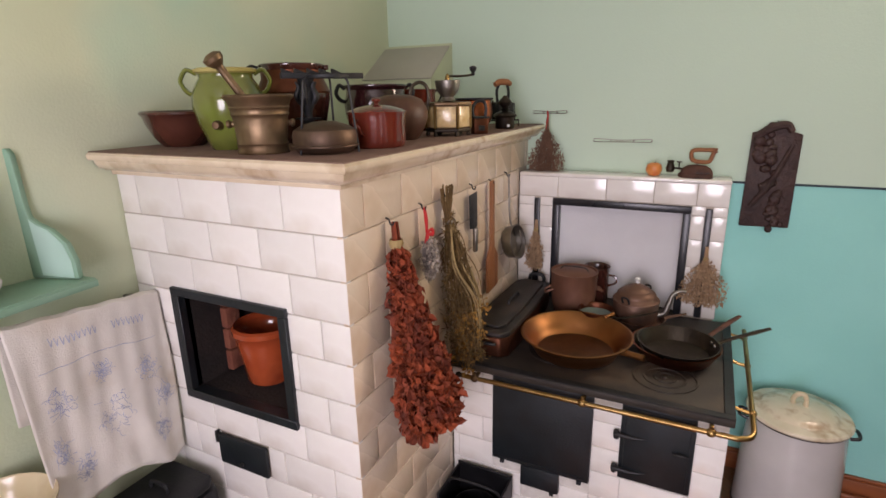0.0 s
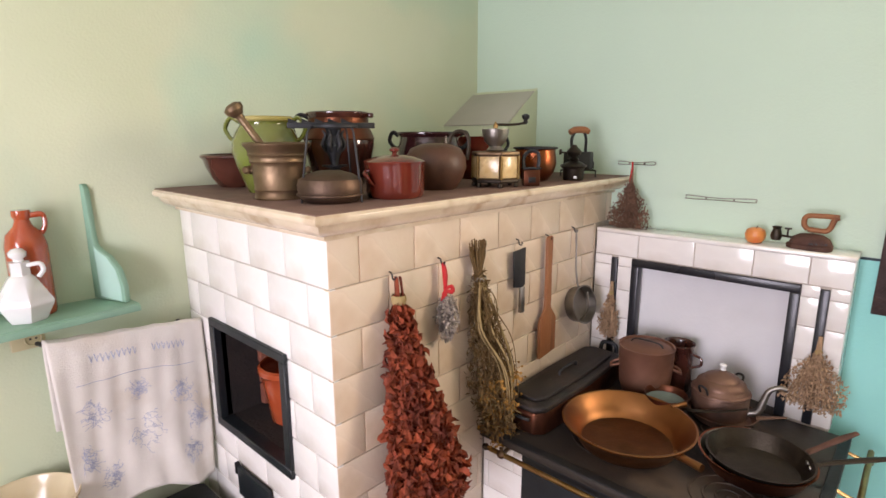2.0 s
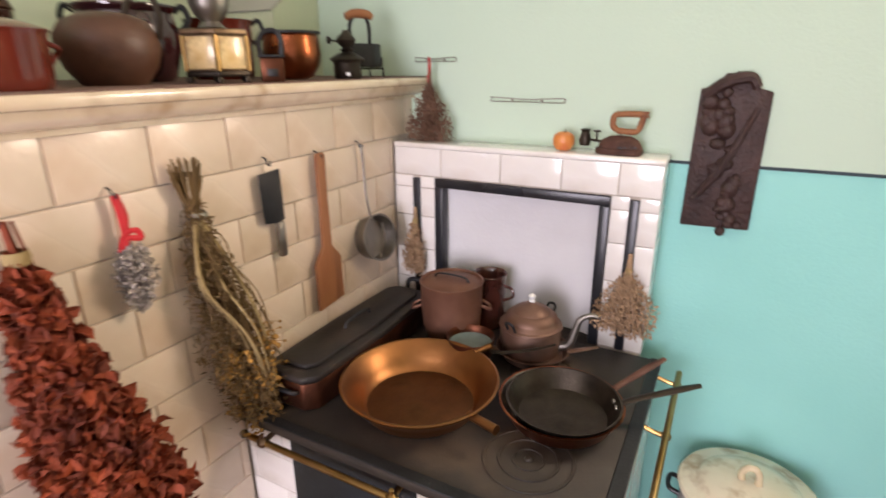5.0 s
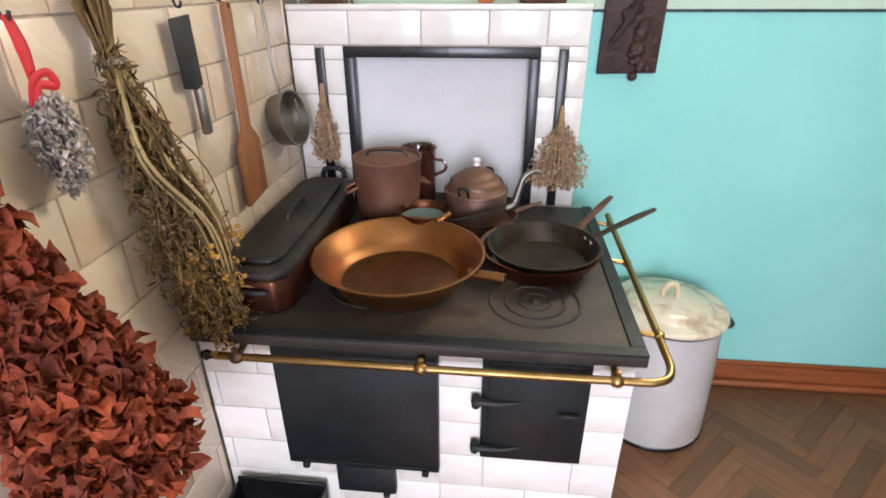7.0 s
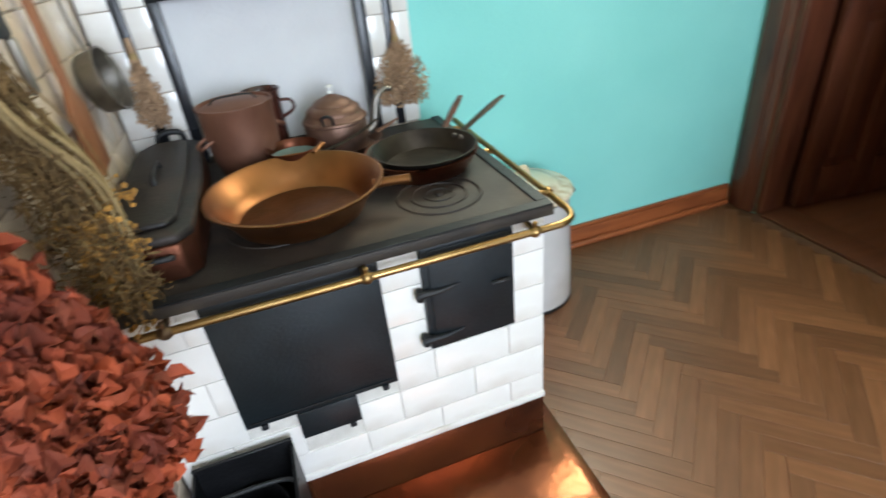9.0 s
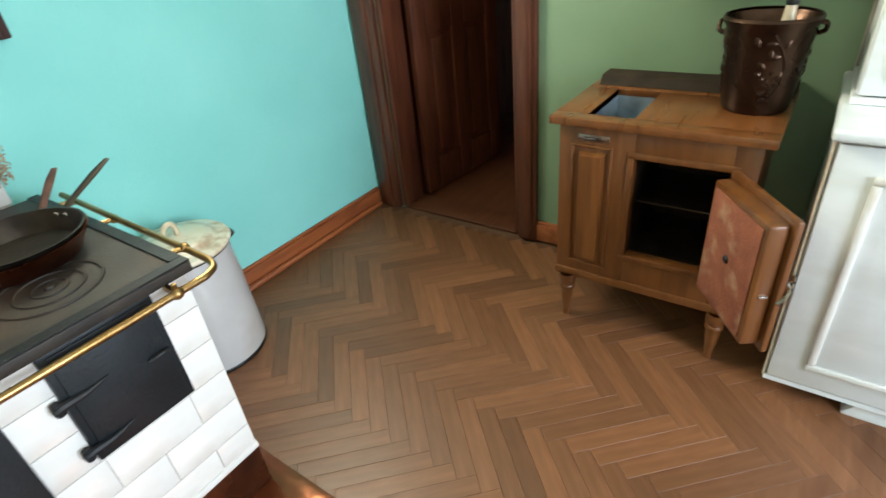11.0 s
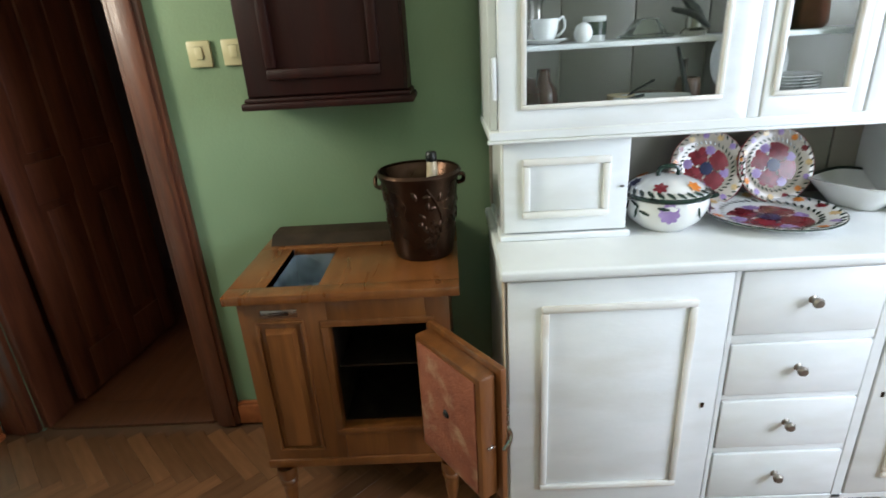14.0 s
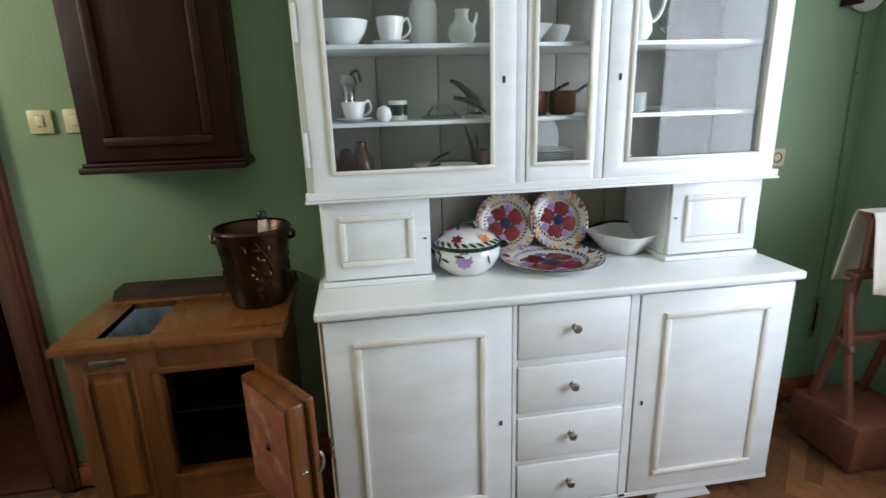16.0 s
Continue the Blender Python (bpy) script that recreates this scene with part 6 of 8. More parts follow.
def herb_fan(name, x, y, z, w, l, material, label, ribbon=False, count=1100, depth=0.5):
    """A bunch that hangs from a knot and fans out downwards."""
    o = thing(name, x, y, z, 0, label, "dried bunch")
    bm = bmesh.new()
    for i in range(60):
        a, r = random.uniform(0, 6.28), random.random() ** 0.5
        tube([(0.004 * math.cos(a), -0.012 + 0.004 * math.sin(a), 0), (0.008 * math.cos(a), -0.014 + 0.006 * math.sin(a), -0.22 * l),
              (w * 0.42 * r * math.cos(a), -0.02 + min(0.01, w * depth * 0.4 * r * math.sin(a)), -l * random.uniform(0.75, 0.98))], 0.0016, 4, bm, n=3)
    part("stems", bm, material, o)["kind"] = "stuff"
    spots = []
    for i in range(count):
        t = random.random() ** 0.7
        a, r = random.uniform(0, 6.28), random.random() ** 0.5
        ww = w * 0.5 * (0.1 + 0.95 * math.sin(min(1, t * 1.15) * math.pi * 0.55)) * (1 if t < 0.93 else 1 - (t - 0.93) * 3.0)
        spots.append(Matrix.Translation((ww * r * math.cos(a), -0.022 + min(0.012, ww * depth * r * math.sin(a)), -0.2 * l - 0.8 * l * t * (1 - 0.12 * r * random.random()))) @ turn() @ Matrix.Scale(random.uniform(0.5, 1.3), 4))
    scatter(leaf_mesh(0.014, 0.006), spots, material, "sprigs", o)
    if ribbon:
        part("ribbon", tube([(0, -0.014, 0.03), (0.002, -0.016, 0.0), (-0.004, -0.018, -0.05)], [0.006, 0.008, 0.005], 8, flat=0.4), M_RED, o, "red ribbon")
    else:
        part("knot", lathe([(0.008, -0.01), (0.011, 0), (0.008, 0.01)], 12), M_STEM, o, "", pose(0, -0.014, -0.2 * l))
    return o


herb_fan("heather_broom", -0.65, 2.335, 1.595, 0.17, 0.27, M_HERBBR, "brown dried heather bunch on a red ribbon", True, 1500, 0.4)
herb_fan("dried_flower_fan", 0.058, 2.242, 1.085, 0.185, 0.255, M_HERBPALE, "fan of dried pale brown flowers on the tiled range back", False, 1500, 0.45)
herb_fan("small_herb_bunch", -0.66, 2.24, 1.14, 0.085, 0.24, M_HERBPALE, "small pale dried herb bunch hanging on the tiles", False, 800, 0.6)

# wire rails on the wall
for x0, x1, z in ((-0.731, -0.575, 1.617), (-0.446, -0.204, 1.494)):
    o = thing("wire_rail", (x0 + x1) / 2, N, z, 0, "thin bent wire hanger fixed on the wall", "wire rail", "wire rails on the wall")
    w = (x1 - x0) / 2
    part("wire", tube([(-w, -0.01, 0.004), (-w + 0.01, -0.014, 0.007), (0.0, -0.012, 0.002), (w - 0.008, -0.014, 0.007), (w, -0.012, 0.0), (w - 0.01, -0.012, -0.006), (0, -0.014, -0.005), (-w + 0.008, -0.012, -0.006), (-w, -0.01, 0.0)], 0.0016, 5), M_TIN, o)
    for s in (-0.4, 0.4):
        part("staple", tube([(s * w, 0, 0.0), (s * w, -0.012, 0.004), (s * w, -0.012, -0.006), (s * w, 0, -0.002)], 0.0018, 5), M_TIN, o)

# apple and iron on the ledge
LZ = 1.356
o = thing("apple", -0.178, 2.298, LZ, 0, "small orange-red apple on the tile ledge", "apple")
part("flesh", lathe([(0, 0.006), (0.012, 0.001), (0.022, 0.004), (0.031, 0.018), (0.033, 0.032), (0.028, 0.047), (0.016, 0.054), (0.006, 0.052), (0, 0.048)], 28), M_APPLE, o)
part("stalk", tube([(0, 0, 0.048), (0.002, 0, 0.056), (0.005, 0, 0.062)], 0.0014, 5), M_DARKMETAL, o)
o = thing("spirit_iron", -0.015, 2.297, LZ, 0, "rust-brown spirit iron with a wooden loop handle and tank", "iron")
part("sole", prism([(-0.07, 0.0), (-0.05, -0.026), (0.0, -0.036), (0.05, -0.034), (0.062, -0.02), (0.062, 0.02), (0.05, 0.034), (0.0, 0.036), (-0.05, 0.026)], 0.018, 0.004, "z"), M_RUST, o)
part("hood", lathe([(0.055, 0.018), (0.054, 0.026), (0.046, 0.04), (0.03, 0.05), (0, 0.054)], 28), M_RUST, o, "", Matrix.Diagonal((1.1, 0.6, 1, 1)))
for i in range(8):
    part("vent", box(-0.006, 0.006, -0.037, -0.034, 0.02, 0.026, 0.001), M_BLACKP, o, "", pose(-0.045 + i * 0.0125, 0.002 + 0.004 * abs(i - 4), 0))
part("post", tube([(0.0, 0, 0.05), (0.0, 0, 0.066)], 0.005, 8, soft=False), M_TIN, o)
bm = tube([(-0.012, 0, 0.066), (0.03, 0, 0.064), (0.046, 0, 0.072), (0.056, 0, 0.104), (0.064, 0, 0.112), (0.0, 0, 0.112), (-0.022, 0, 0.106), (-0.024, 0, 0.08), (-0.012, 0, 0.066)], 0.0085, 10)
part("handle", bm, M_PADDLE, o, "brown wooden loop handle")
part("tank", lathe([(0, 0.018), (0.014, 0.02), (0.018, 0.034), (0.014, 0.05), (0.011, 0.058), (0.015, 0.066), (0.011, 0.067), (0, 0.06)], 22), M_DARKMETAL, o, "", pose(-0.1, 0, 0.0))
part("pipe", tube([(-0.1, 0, 0.036), (-0.08, 0, 0.036), (-0.05, 0, 0.034)], 0.004, 8), M_DARKMETAL, o)
part("valve", tube([(-0.067, 0, 0.036), (-0.067, 0, 0.062)], 0.003, 8, soft=False), M_DARKMETAL, o)
part("valve_wheel", lathe([(0, 0.06), (0.011, 0.06), (0.011, 0.064), (0, 0.064)], 14), M_DARKMETAL, o, "", pose(-0.067, 0, 0))

# carved wooden board on the wall
o = thing("carved_board", 0.252, N - 0.004, 1.34, 0, "dark carved wooden board with raised fruit, on the wall", "wall carving")
part("board", prism([(-0.085, -0.185), (0.09, -0.178), (0.085, 0.19), (0.05, 0.2), (0.03, 0.235), (-0.03, 0.235), (-0.05, 0.2), (-0.085, 0.195)], 0.018, 0.004, "y"), M_CARVED, o, "", pose(0, -0.02, 0, 0, 0.8, 0))
bm = bmesh.new()
for i in range(46):
    t = random.random()
    x, z = -0.055 + 0.1 * t + random.uniform(-0.03, 0.03), 0.2 - 0.37 * t + random.uniform(-0.035, 0.035)
    r = random.uniform(0.01, 0.024)
    bmesh.ops.create_icosphere(bm, subdivisions=2, radius=r, matrix=Matrix.Translation((x, -0.024, z)) @ Matrix.Diagonal((1.0, 0.7, random.uniform(0.7, 1.2), 1)))
tube([(-0.06, -0.026, -0.1), (0.0, -0.032, 0.0), (0.06, -0.026, 0.15)], [0.008, 0.012, 0.006], 8, bm)
tube([(-0.07, -0.026, 0.18), (-0.02, -0.036, 0.215), (0.03, -0.03, 0.225), (0.05, -0.026, 0.2)], [0.014, 0.016, 0.012], 8, bm)
part("relief", bm, M_CARVED, o, "carved fruit and leaves in relief")
part("nail", tube([(0, -0.02, 0.228), (0, -0.004, 0.24)], 0.002, 6, soft=False), M_IRON, o)


# --- west wall: shelf, towel, basin
WX = -1.6


def wx(y):
    return -1.603 + (y - 0.905) * 0.064


o = thing("wall_shelf", wx(0.4), 0.4, 1.235, 3.7, "green painted wooden wall shelf with cut-out end boards", "shelf")
part("shelf_board", box(0.0, 0.19, -0.5, 0.3, -0.018, 0.0, 0.004), M_SHELFGREEN, o)
part("front_lip", box(0.188, 0.196, -0.5, 0.3, -0.024, -0.004, 0.003), M_SHELFGREEN, o)
part("back_rail", box(0.0, 0.012, -0.5, 0.21, 0.002, 0.03, 0.003), M_SHELFGREEN, o)
side = [(0, 0), (0.165, 0), (0.165, 0.05), (0.15, 0.1), (0.11, 0.14), (0.075, 0.155), (0.055, 0.17), (0.05, 0.2), (0.045, 0.34), (0.035, 0.355), (0.01, 0.355), (0, 0.34)]
for y in (0.225, -0.45):
    s = part("end_board", prism(side, 0.018, 0.003, "y"), M_SHELFGREEN, o, "", pose(0.004, y, 0.001, 0, 0, 16))
    part("edge_face", prism([(x * 0.9 + 0.005, z * 0.96 + 0.003) for x, z in side[1:7]] + [(0.06, 0.01)], 0.001, 0, "y"), M_BLUEGREEN, s, "paler mint face", pose(0, -0.0015, 0))

o = thing("white_bottle", wx(0.45) + 0.11, 0.448, 1.2355, 0, "white faceted porcelain bottle with stopper and handle", "bottle")
bm = lathe([(0, 0), (0.045, 0), (0.068, 0.045), (0.07, 0.055), (0.034, 0.12), (0.024, 0.128), (0.024, 0.16), (0.026, 0.165), (0, 0.166)], 6)
part("bottle_body", bm, M_PORC, o)
part("stopper", lathe([(0.012, 0.164), (0.012, 0.172), (0.02, 0.18), (0.021, 0.19), (0.012, 0.2), (0, 0.202)], 20), M_PORC, o)
part("handle", tube([(0.02, 0.014, 0.155), (0.03, 0.04, 0.158), (0.032, 0.046, 0.14), (0.03, 0.034, 0.122)], 0.006, 8), M_PORC, o)
o = thing("brown_bottle", wx(0.462) + 0.055, 0.478, 1.2355, 0, "reddish stoneware bottle with a small ear handle", "bottle")
part("bottle_body", lathe([(0, 0), (0.055, 0), (0.058, 0.01), (0.058, 0.17), (0.05, 0.2), (0.026, 0.22), (0.02, 0.235), (0.026, 0.245), (0.025, 0.258), (0, 0.258)], 32), M_TERRA, o)
part("handle", tube([(0.01, 0.02, 0.245), (0.02, 0.052, 0.245), (0.02, 0.056, 0.22), (0.014, 0.045, 0.2)], 0.007, 8), M_TERRA, o)
o.scale = (0.86, 0.86, 1.15)
o = thing("wall_socket", wx(0.452), 0.452, 1.15, 3.7, "ivory plastic wall socket", "socket")
part("plate", box(0.0, 0.012, -0.042, 0.042, -0.03, 0.03, 0.004), M_SWITCH, o)
part("well", lathe([(0.018, 0.0), (0.02, 0.003), (0.022, 0.0)], 24), M_SWITCH, o, "", pose(0.0125, 0.012, 0, 0, 90, 0))
for dy in (-0.007, 0.007):
    part("hole", lathe([(0, 0.001), (0.003, 0.001), (0.003, 0)], 10), M_BLACKP, o, "", pose(0.0125, 0.012 + dy, 0, 0, 90, 0))

# towel over a rail
o = thing("towel_rail", wx(0.62), 0.66, 1.12, 3.7, "wooden towel rail on wall brackets", "towel rail")
part("rod", tube([(0.13, -0.2, 0.038), (0.13, 0.225, -0.005)], 0.008, 10, soft=False), M_WOODCHAIR, o)
for y, z in ((-0.19, 0.036), (0.2, -0.002)):
    part("bracket", tube([(0.002, y, z - 0.02), (0.06, y, z - 0.01), (0.13, y, z)], 0.007, 8), M_IRON, o)
tw = thing("linen_towel", wx(0.62), 0.66, 1.12, 3.7, "white linen towel with blue embroidered flowers and lettering", "towel")


def towel_at(u, v):
    """u along the rail 0 to 1, v down from the rail 0 to 1; folds deepen downwards."""
    y = -0.205 + 0.435 * u
    zt = 0.0435 - 0.05 * u + 0.0115
    wave = math.sin(u * 17 + 2.4 * math.sin(v * 3)) * 0.004 * v + math.sin(u * 43 + v * 4) * 0.0022 * (1 - 0.6 * v) * min(1, 5 * v) + math.sin(u * 23 - v * 11) * 0.003 * v + math.sin(u * 7 + 1 + v * 2) * 0.016 * v + math.sin(u * 4 + v * 9) * 0.005 * v
    x = 0.1435 + wave + 0.022 * v
    z = zt - v * (0.55 + 0.02 * math.sin(u * 9)) - 0.004 * abs(math.sin(u * 14)) * (1 - v)
    return Vector((x, y * (1 - 0.05 * v), z))


bm = bmesh.new()
nu, nv = 60, 40
grid = []
for j in range(-8, nv + 1):
    row = []
    for i in range(nu + 1):
        u = i / nu
        if j >= 0:
            p = towel_at(u, j / nv)
        else:
            a = -j / 8
            top = towel_at(u, 0)
            p = Vector((top.x - 0.027 * min(1, a * 2.2), top.y, top.z + 0.006 * math.sin(min(1, a * 2) * math.pi) - max(0, a - 0.45) * 0.5))
        row.append(bm.verts.new(p))
    grid.append(row)
for a, b in zip(grid, grid[1:]):
    for i in range(nu):
        bm.faces.new((a[i], a[i + 1], b[i + 1], b[i]))
tob = part("cloth", bm, M_CLOTH, tw)
tob.modifiers.new("thick", "SOLIDIFY").thickness = 0.0015


def stitch(bm, u0, v0, u1, v1, r=0.0012, steps=6):
    pts = [towel_at(u0 + (u1 - u0) * k / steps, v0 + (v1 - v0) * k / steps) + Vector((0.0016, 0, 0)) for k in range(steps + 1)]
    tube(pts, r, 4, bm, soft=False)


em = bmesh.new()
for u0, n in ((0.22, 9), (0.62, 7)):
    for k in range(n):
        u = u0 + k * 0.034
        stitch(em, u, 0.09, u + 0.012, 0.135, 0.0012, 2)
        stitch(em, u + 0.012, 0.135, u + 0.022, 0.1, 0.0012, 2)
for cu, cv, s in ((0.52, 0.62, 1.0), (0.5, 0.36, 0.45), (0.12, 0.65, 0.5), (0.88, 0.58, 0.45), (0.2, 0.42, 0.55), (0.8, 0.4, 0.55), (0.25, 0.8, 0.5), (0.82, 0.78, 0.5)):
    for k in range(46):
        a, r = random.uniform(0, 6.28), 0.13 * s * random.random() ** 0.7
        pu, pv, d, bend = cu + r * math.cos(a), cv + r * math.sin(a), random.uniform(0, 6.28), random.uniform(-1.2, 1.2)
        for q in range(4):
            nu2, nv2 = pu + 0.014 * math.cos(d), pv + 0.012 * math.sin(d)
            stitch(em, pu, pv, nu2, nv2, 0.0007, 1)
            pu, pv, d = nu2, nv2, d + bend
stitch(em, 0.12, 0.24, 0.9, 0.24, 0.0009, 20)
part("embroidery", em, M_BLUETHREAD, tw, "pale blue embroidered flowers and lettering")

# basin on a stand, and a dark boiler below the towel
o = thing("wash_stand", -1.51, 0.36, 0, 0, "small wooden stand under the basin", "stand")
part("top", box(-0.075, 0.14, -0.16, 0.16, 0.6, 0.625, 0.004), M_WOODCHAIR, o)
for x in (-0.06, 0.12):
    for y in (-0.14, 0.14):
        part("leg", tube([(x, y, 0), (x, y, 0.3), (x, y, 0.6)], 0.014, 8, soft=False), M_WOODCHAIR, o)
o = thing("enamel_basin", -1.47, 0.36, 0.6255, 0, "cream enamel basin with a worn rolled rim", "basin")
part("basin_body", lathe(vessel([(0, 0), (0.08, 0), (0.085, 0.005), (0.115, 0.09), (0.135, 0.108), (0.136, 0.114)], 0.004), 44), M_ENAMELCR, o)
o = thing("dark_boiler", -1.42, 0.74, 0, 0, "dark grey rounded metal wash boiler below the towel", "boiler")
part("boiler_body", prism([(-0.12, -0.15), (-0.1, -0.17), (0.1, -0.17), (0.13, -0.14), (0.13, 0.1), (0.1, 0.13), (-0.1, 0.13), (-0.12, 0.1)], 0.5, 0.03, "z"), M_COAL, o)
part("boiler_lid", prism([(-0.11, -0.14), (-0.09, -0.16), (0.09, -0.16), (0.12, -0.13), (0.12, 0.09), (0.09, 0.12), (-0.09, 0.12), (-0.11, 0.09)], 0.02, 0.008, "z"), M_IRON, o, "", pose(0, 0, 0.5))
part("lid_handle", tube([(-0.04, 0, 0.52), (-0.03, 0, 0.545), (0.03, 0, 0.545), (0.04, 0, 0.52)], 0.006, 8), M_IRON, o)

# --- on the dresser worktop
C = 0.85


def flower(parent, r, material, m, petals=7, name="painted_flower"):
    bm = bmesh.new()
    for i in range(petals):
        a = 2 * math.pi * i / petals
        bmesh.ops.create_circle(bm, cap_ends=True, segments=8, radius=r * 0.42, matrix=Matrix.Translation((r * 0.58 * math.cos(a), r * 0.58 * math.sin(a), 0.0003 * (i % 3))) @ Matrix.Rotation(a, 4, "Z") @ Matrix.Diagonal((1.2, 0.8, 1, 1)))
    bmesh.ops.create_circle(bm, cap_ends=True, segments=10, radius=r * 0.3, matrix=Matrix.Translation((0, 0, 0.0012)))
    return part(name, bm, material, parent, "", m)


def painted_plate(o, r, depth, edge_mat, glaze):
    prof = [(0, 0), (r * 0.55, 0), (r * 0.6, 0.004), (r * 0.74, depth * 0.55), (r, depth), (r, depth + 0.003), (r * 0.98, depth + 0.004), (r * 0.72, depth * 0.6 + 0.004), (r * 0.6, 0.008), (0, 0.006)]
    part("dish", lathe(prof, 56), glaze, o)
    part("rim_line", lathe([(r * 0.985, depth + 0.0045), (r * 1.003, depth + 0.0035), (r * 1.003, depth + 0.001)], 56), edge_mat, o, "dark painted rim")
    for i in range(4):
        a = i * 1.5708 + 0.5
        flower(o, r * 0.27, M_FLRED, pose(r * 0.4 * math.cos(a), r * 0.4 * math.sin(a), 0.0076 + 0.0002 * i), 9)
        flower(o, r * 0.13, M_FLPURP, pose(r * 0.5 * math.cos(a + 0.785), r * 0.5 * math.sin(a + 0.785), 0.0084), 8)
    flower(o, r * 0.17, M_FLBLUE, pose(0, 0, 0.0092), 11)
    bm = bmesh.new()
    for i in range(110):
        a, q = random.uniform(0, 6.28), r * random.uniform(0.15, 0.64)
        leaf = bmesh.new()
        bmesh.ops.create_circle(leaf, cap_ends=True, segments=6, radius=r * 0.035, matrix=Matrix.Diagonal((1.7, 0.5, 1, 1)))
        join(bm, leaf, pose(q * math.cos(a), q * math.sin(a), 0.0072, 0, 0, random.uniform(0, 360)))
    part("painted_sprays", bm, M_FLGRN, o)["kind"] = "stuff"
    slope = math.degrees(math.atan2(depth * 0.4, r * 0.26))
    for i in range(14):
        a = i * 0.4488
        m = Matrix.Rotation(a, 4, "Z") @ Matrix.Translation((r * 0.86, 0, depth * 0.8 + 0.0055)) @ pose(0, 0, 0, 0, -slope, 0)
        flower(o, r * 0.085, (M_FLPURP, M_PRINT, M_FLRED, M_FLORAN)[i % 4], m, 7)
    bm = bmesh.new()
    for i in range(72):
        a = i * 0.08727
        leaf = bmesh.new()
        bmesh.ops.create_circle(leaf, cap_ends=True, segments=6, radius=r * 0.045, matrix=Matrix.Diagonal((1.5, 0.5, 1, 1)))
        rr = 0.93 if i % 2 else 0.68
        join(bm, leaf, Matrix.Rotation(a, 4, "Z") @ Matrix.Translation((r * rr, 0, (depth * 0.9 if i % 2 else depth * 0.5) + 0.0058)) @ pose(0, 0, 0, 0, -slope, 45))
    part("painted_leaves", bm, M_FLGRN, o)["kind"] = "stuff"


o = thing("serving_platter", 1.435, -0.383, C, 20, "large white platter painted with red and blue flowers", "platter")
painted_plate(o, 0.18, 0.028, M_FLGRN, M_PORC)
for y, rz in ((-0.265, 0), (-0.468, 40)):
    o = thing("display_plate", 1.60, y, C + 0.004, 0, "red-flowered painted plate propped against the back", "plate", "plates on the dresser")
    o.matrix_basis = Matrix.Translation((1.605, y, C + 0.113)) @ pose(0, 0, 0, 0, -70, 0) @ pose(0, 0, 0, 0, 0, rz)
    # Propped plates use the greyed porcelain, their shade painted in
    painted_plate(o, 0.115, 0.018, M_FLRED, M_PORCSHADE)
o = thing("soup_tureen", 1.44, -0.085, C, 0, "white lidded tureen painted with bright flowers", "tureen")
o.scale = (1.08, 1.08, 1.1)
part("tureen_body", lathe([(0, 0), (0.06, 0), (0.065, 0.004), (0.09, 0.026), (0.105, 0.056), (0.106, 0.074), (0.1, 0.088)], 48), M_PORC, o)
lid = part("lid", lathe([(0.106, 0.088), (0.108, 0.092), (0.1, 0.1), (0.075, 0.118), (0.04, 0.13), (0, 0.134)], 48), M_PORC, o)
part("rim_line", lathe([(0.104, 0.084), (0.109, 0.088), (0.109, 0.093), (0.104, 0.097)], 48), M_FLGRN, o, "dark leafy band")
part("lid_handle", tube([(0, -0.028, 0.128), (0, -0.024, 0.15), (0, 0.0, 0.155), (0, 0.02, 0.148), (0, 0.024, 0.128)], 0.006, 8), M_FLGRN, lid, "black loop handle")
for s in (-1, 1):
    part("side_handle", tube([(-0.01, s * 0.1, 0.07), (-0.02, s * 0.122, 0.078), (0.0, s * 0.128, 0.076), (0.02, s * 0.122, 0.078), (0.01, s * 0.1, 0.07)], 0.006, 8), M_FLGRN, o)
for i, mt in enumerate((M_FLPURP, M_FLORAN, M_FLPURP, M_FLRED, M_FLORAN, M_FLPURP)):
    a = math.pi + (i - 2.5) * 0.52
    flower(o, 0.026 if i % 2 else 0.024, mt, Matrix.Rotation(a, 4, "Z") @ pose(0.1055, 0, 0.062, 0, 82, 0), 9) if i in (2, 5) else None
    flower(lid, 0.017, (M_FLORAN, M_FLBLUE, M_FLRED)[i % 3], Matrix.Rotation(a * 2, 4, "Z") @ pose(0.08, 0, 0.1175, 0, 33, 0), 6)
bm = bmesh.new()
for i in range(26):
    a = i * 0.2417
    leaf = bmesh.new()
    bmesh.ops.create_circle(leaf, cap_ends=True, segments=6, radius=0.009, matrix=Matrix.Diagonal((1.6, 0.6, 1, 1)))
    join(bm, leaf, Matrix.Rotation(a, 4, "Z") @ pose(0.1, 0, 0.1045, 0, 38, 0) @ pose(0, 0, 0, 0, 0, 50))
part("painted_leaves", bm, M_FLGRN, lid)["kind"] = "stuff"
bm = bmesh.new()
for i in range(18):
    leaf = bmesh.new()
    bmesh.ops.create_circle(leaf, cap_ends=True, segments=6, radius=0.009, matrix=Matrix.Diagonal((1.8, 0.5, 1, 1)))
    join(bm, leaf, Matrix.Rotation(random.uniform(0, 6.28), 4, "Z") @ pose(0.1066, 0, random.uniform(0.055, 0.078), 0, 88, 0) @ pose(0, 0, 0, 0, 0, random.uniform(0, 360)))
part("painted_sprays", bm, M_FLGRN, o)["kind"] = "stuff"
o = thing("square_bowl", 1.53, -0.70, C, 30, "deep white square bowl with a dark painted rim", "bowl")
bm = bmesh.new()
rings = []
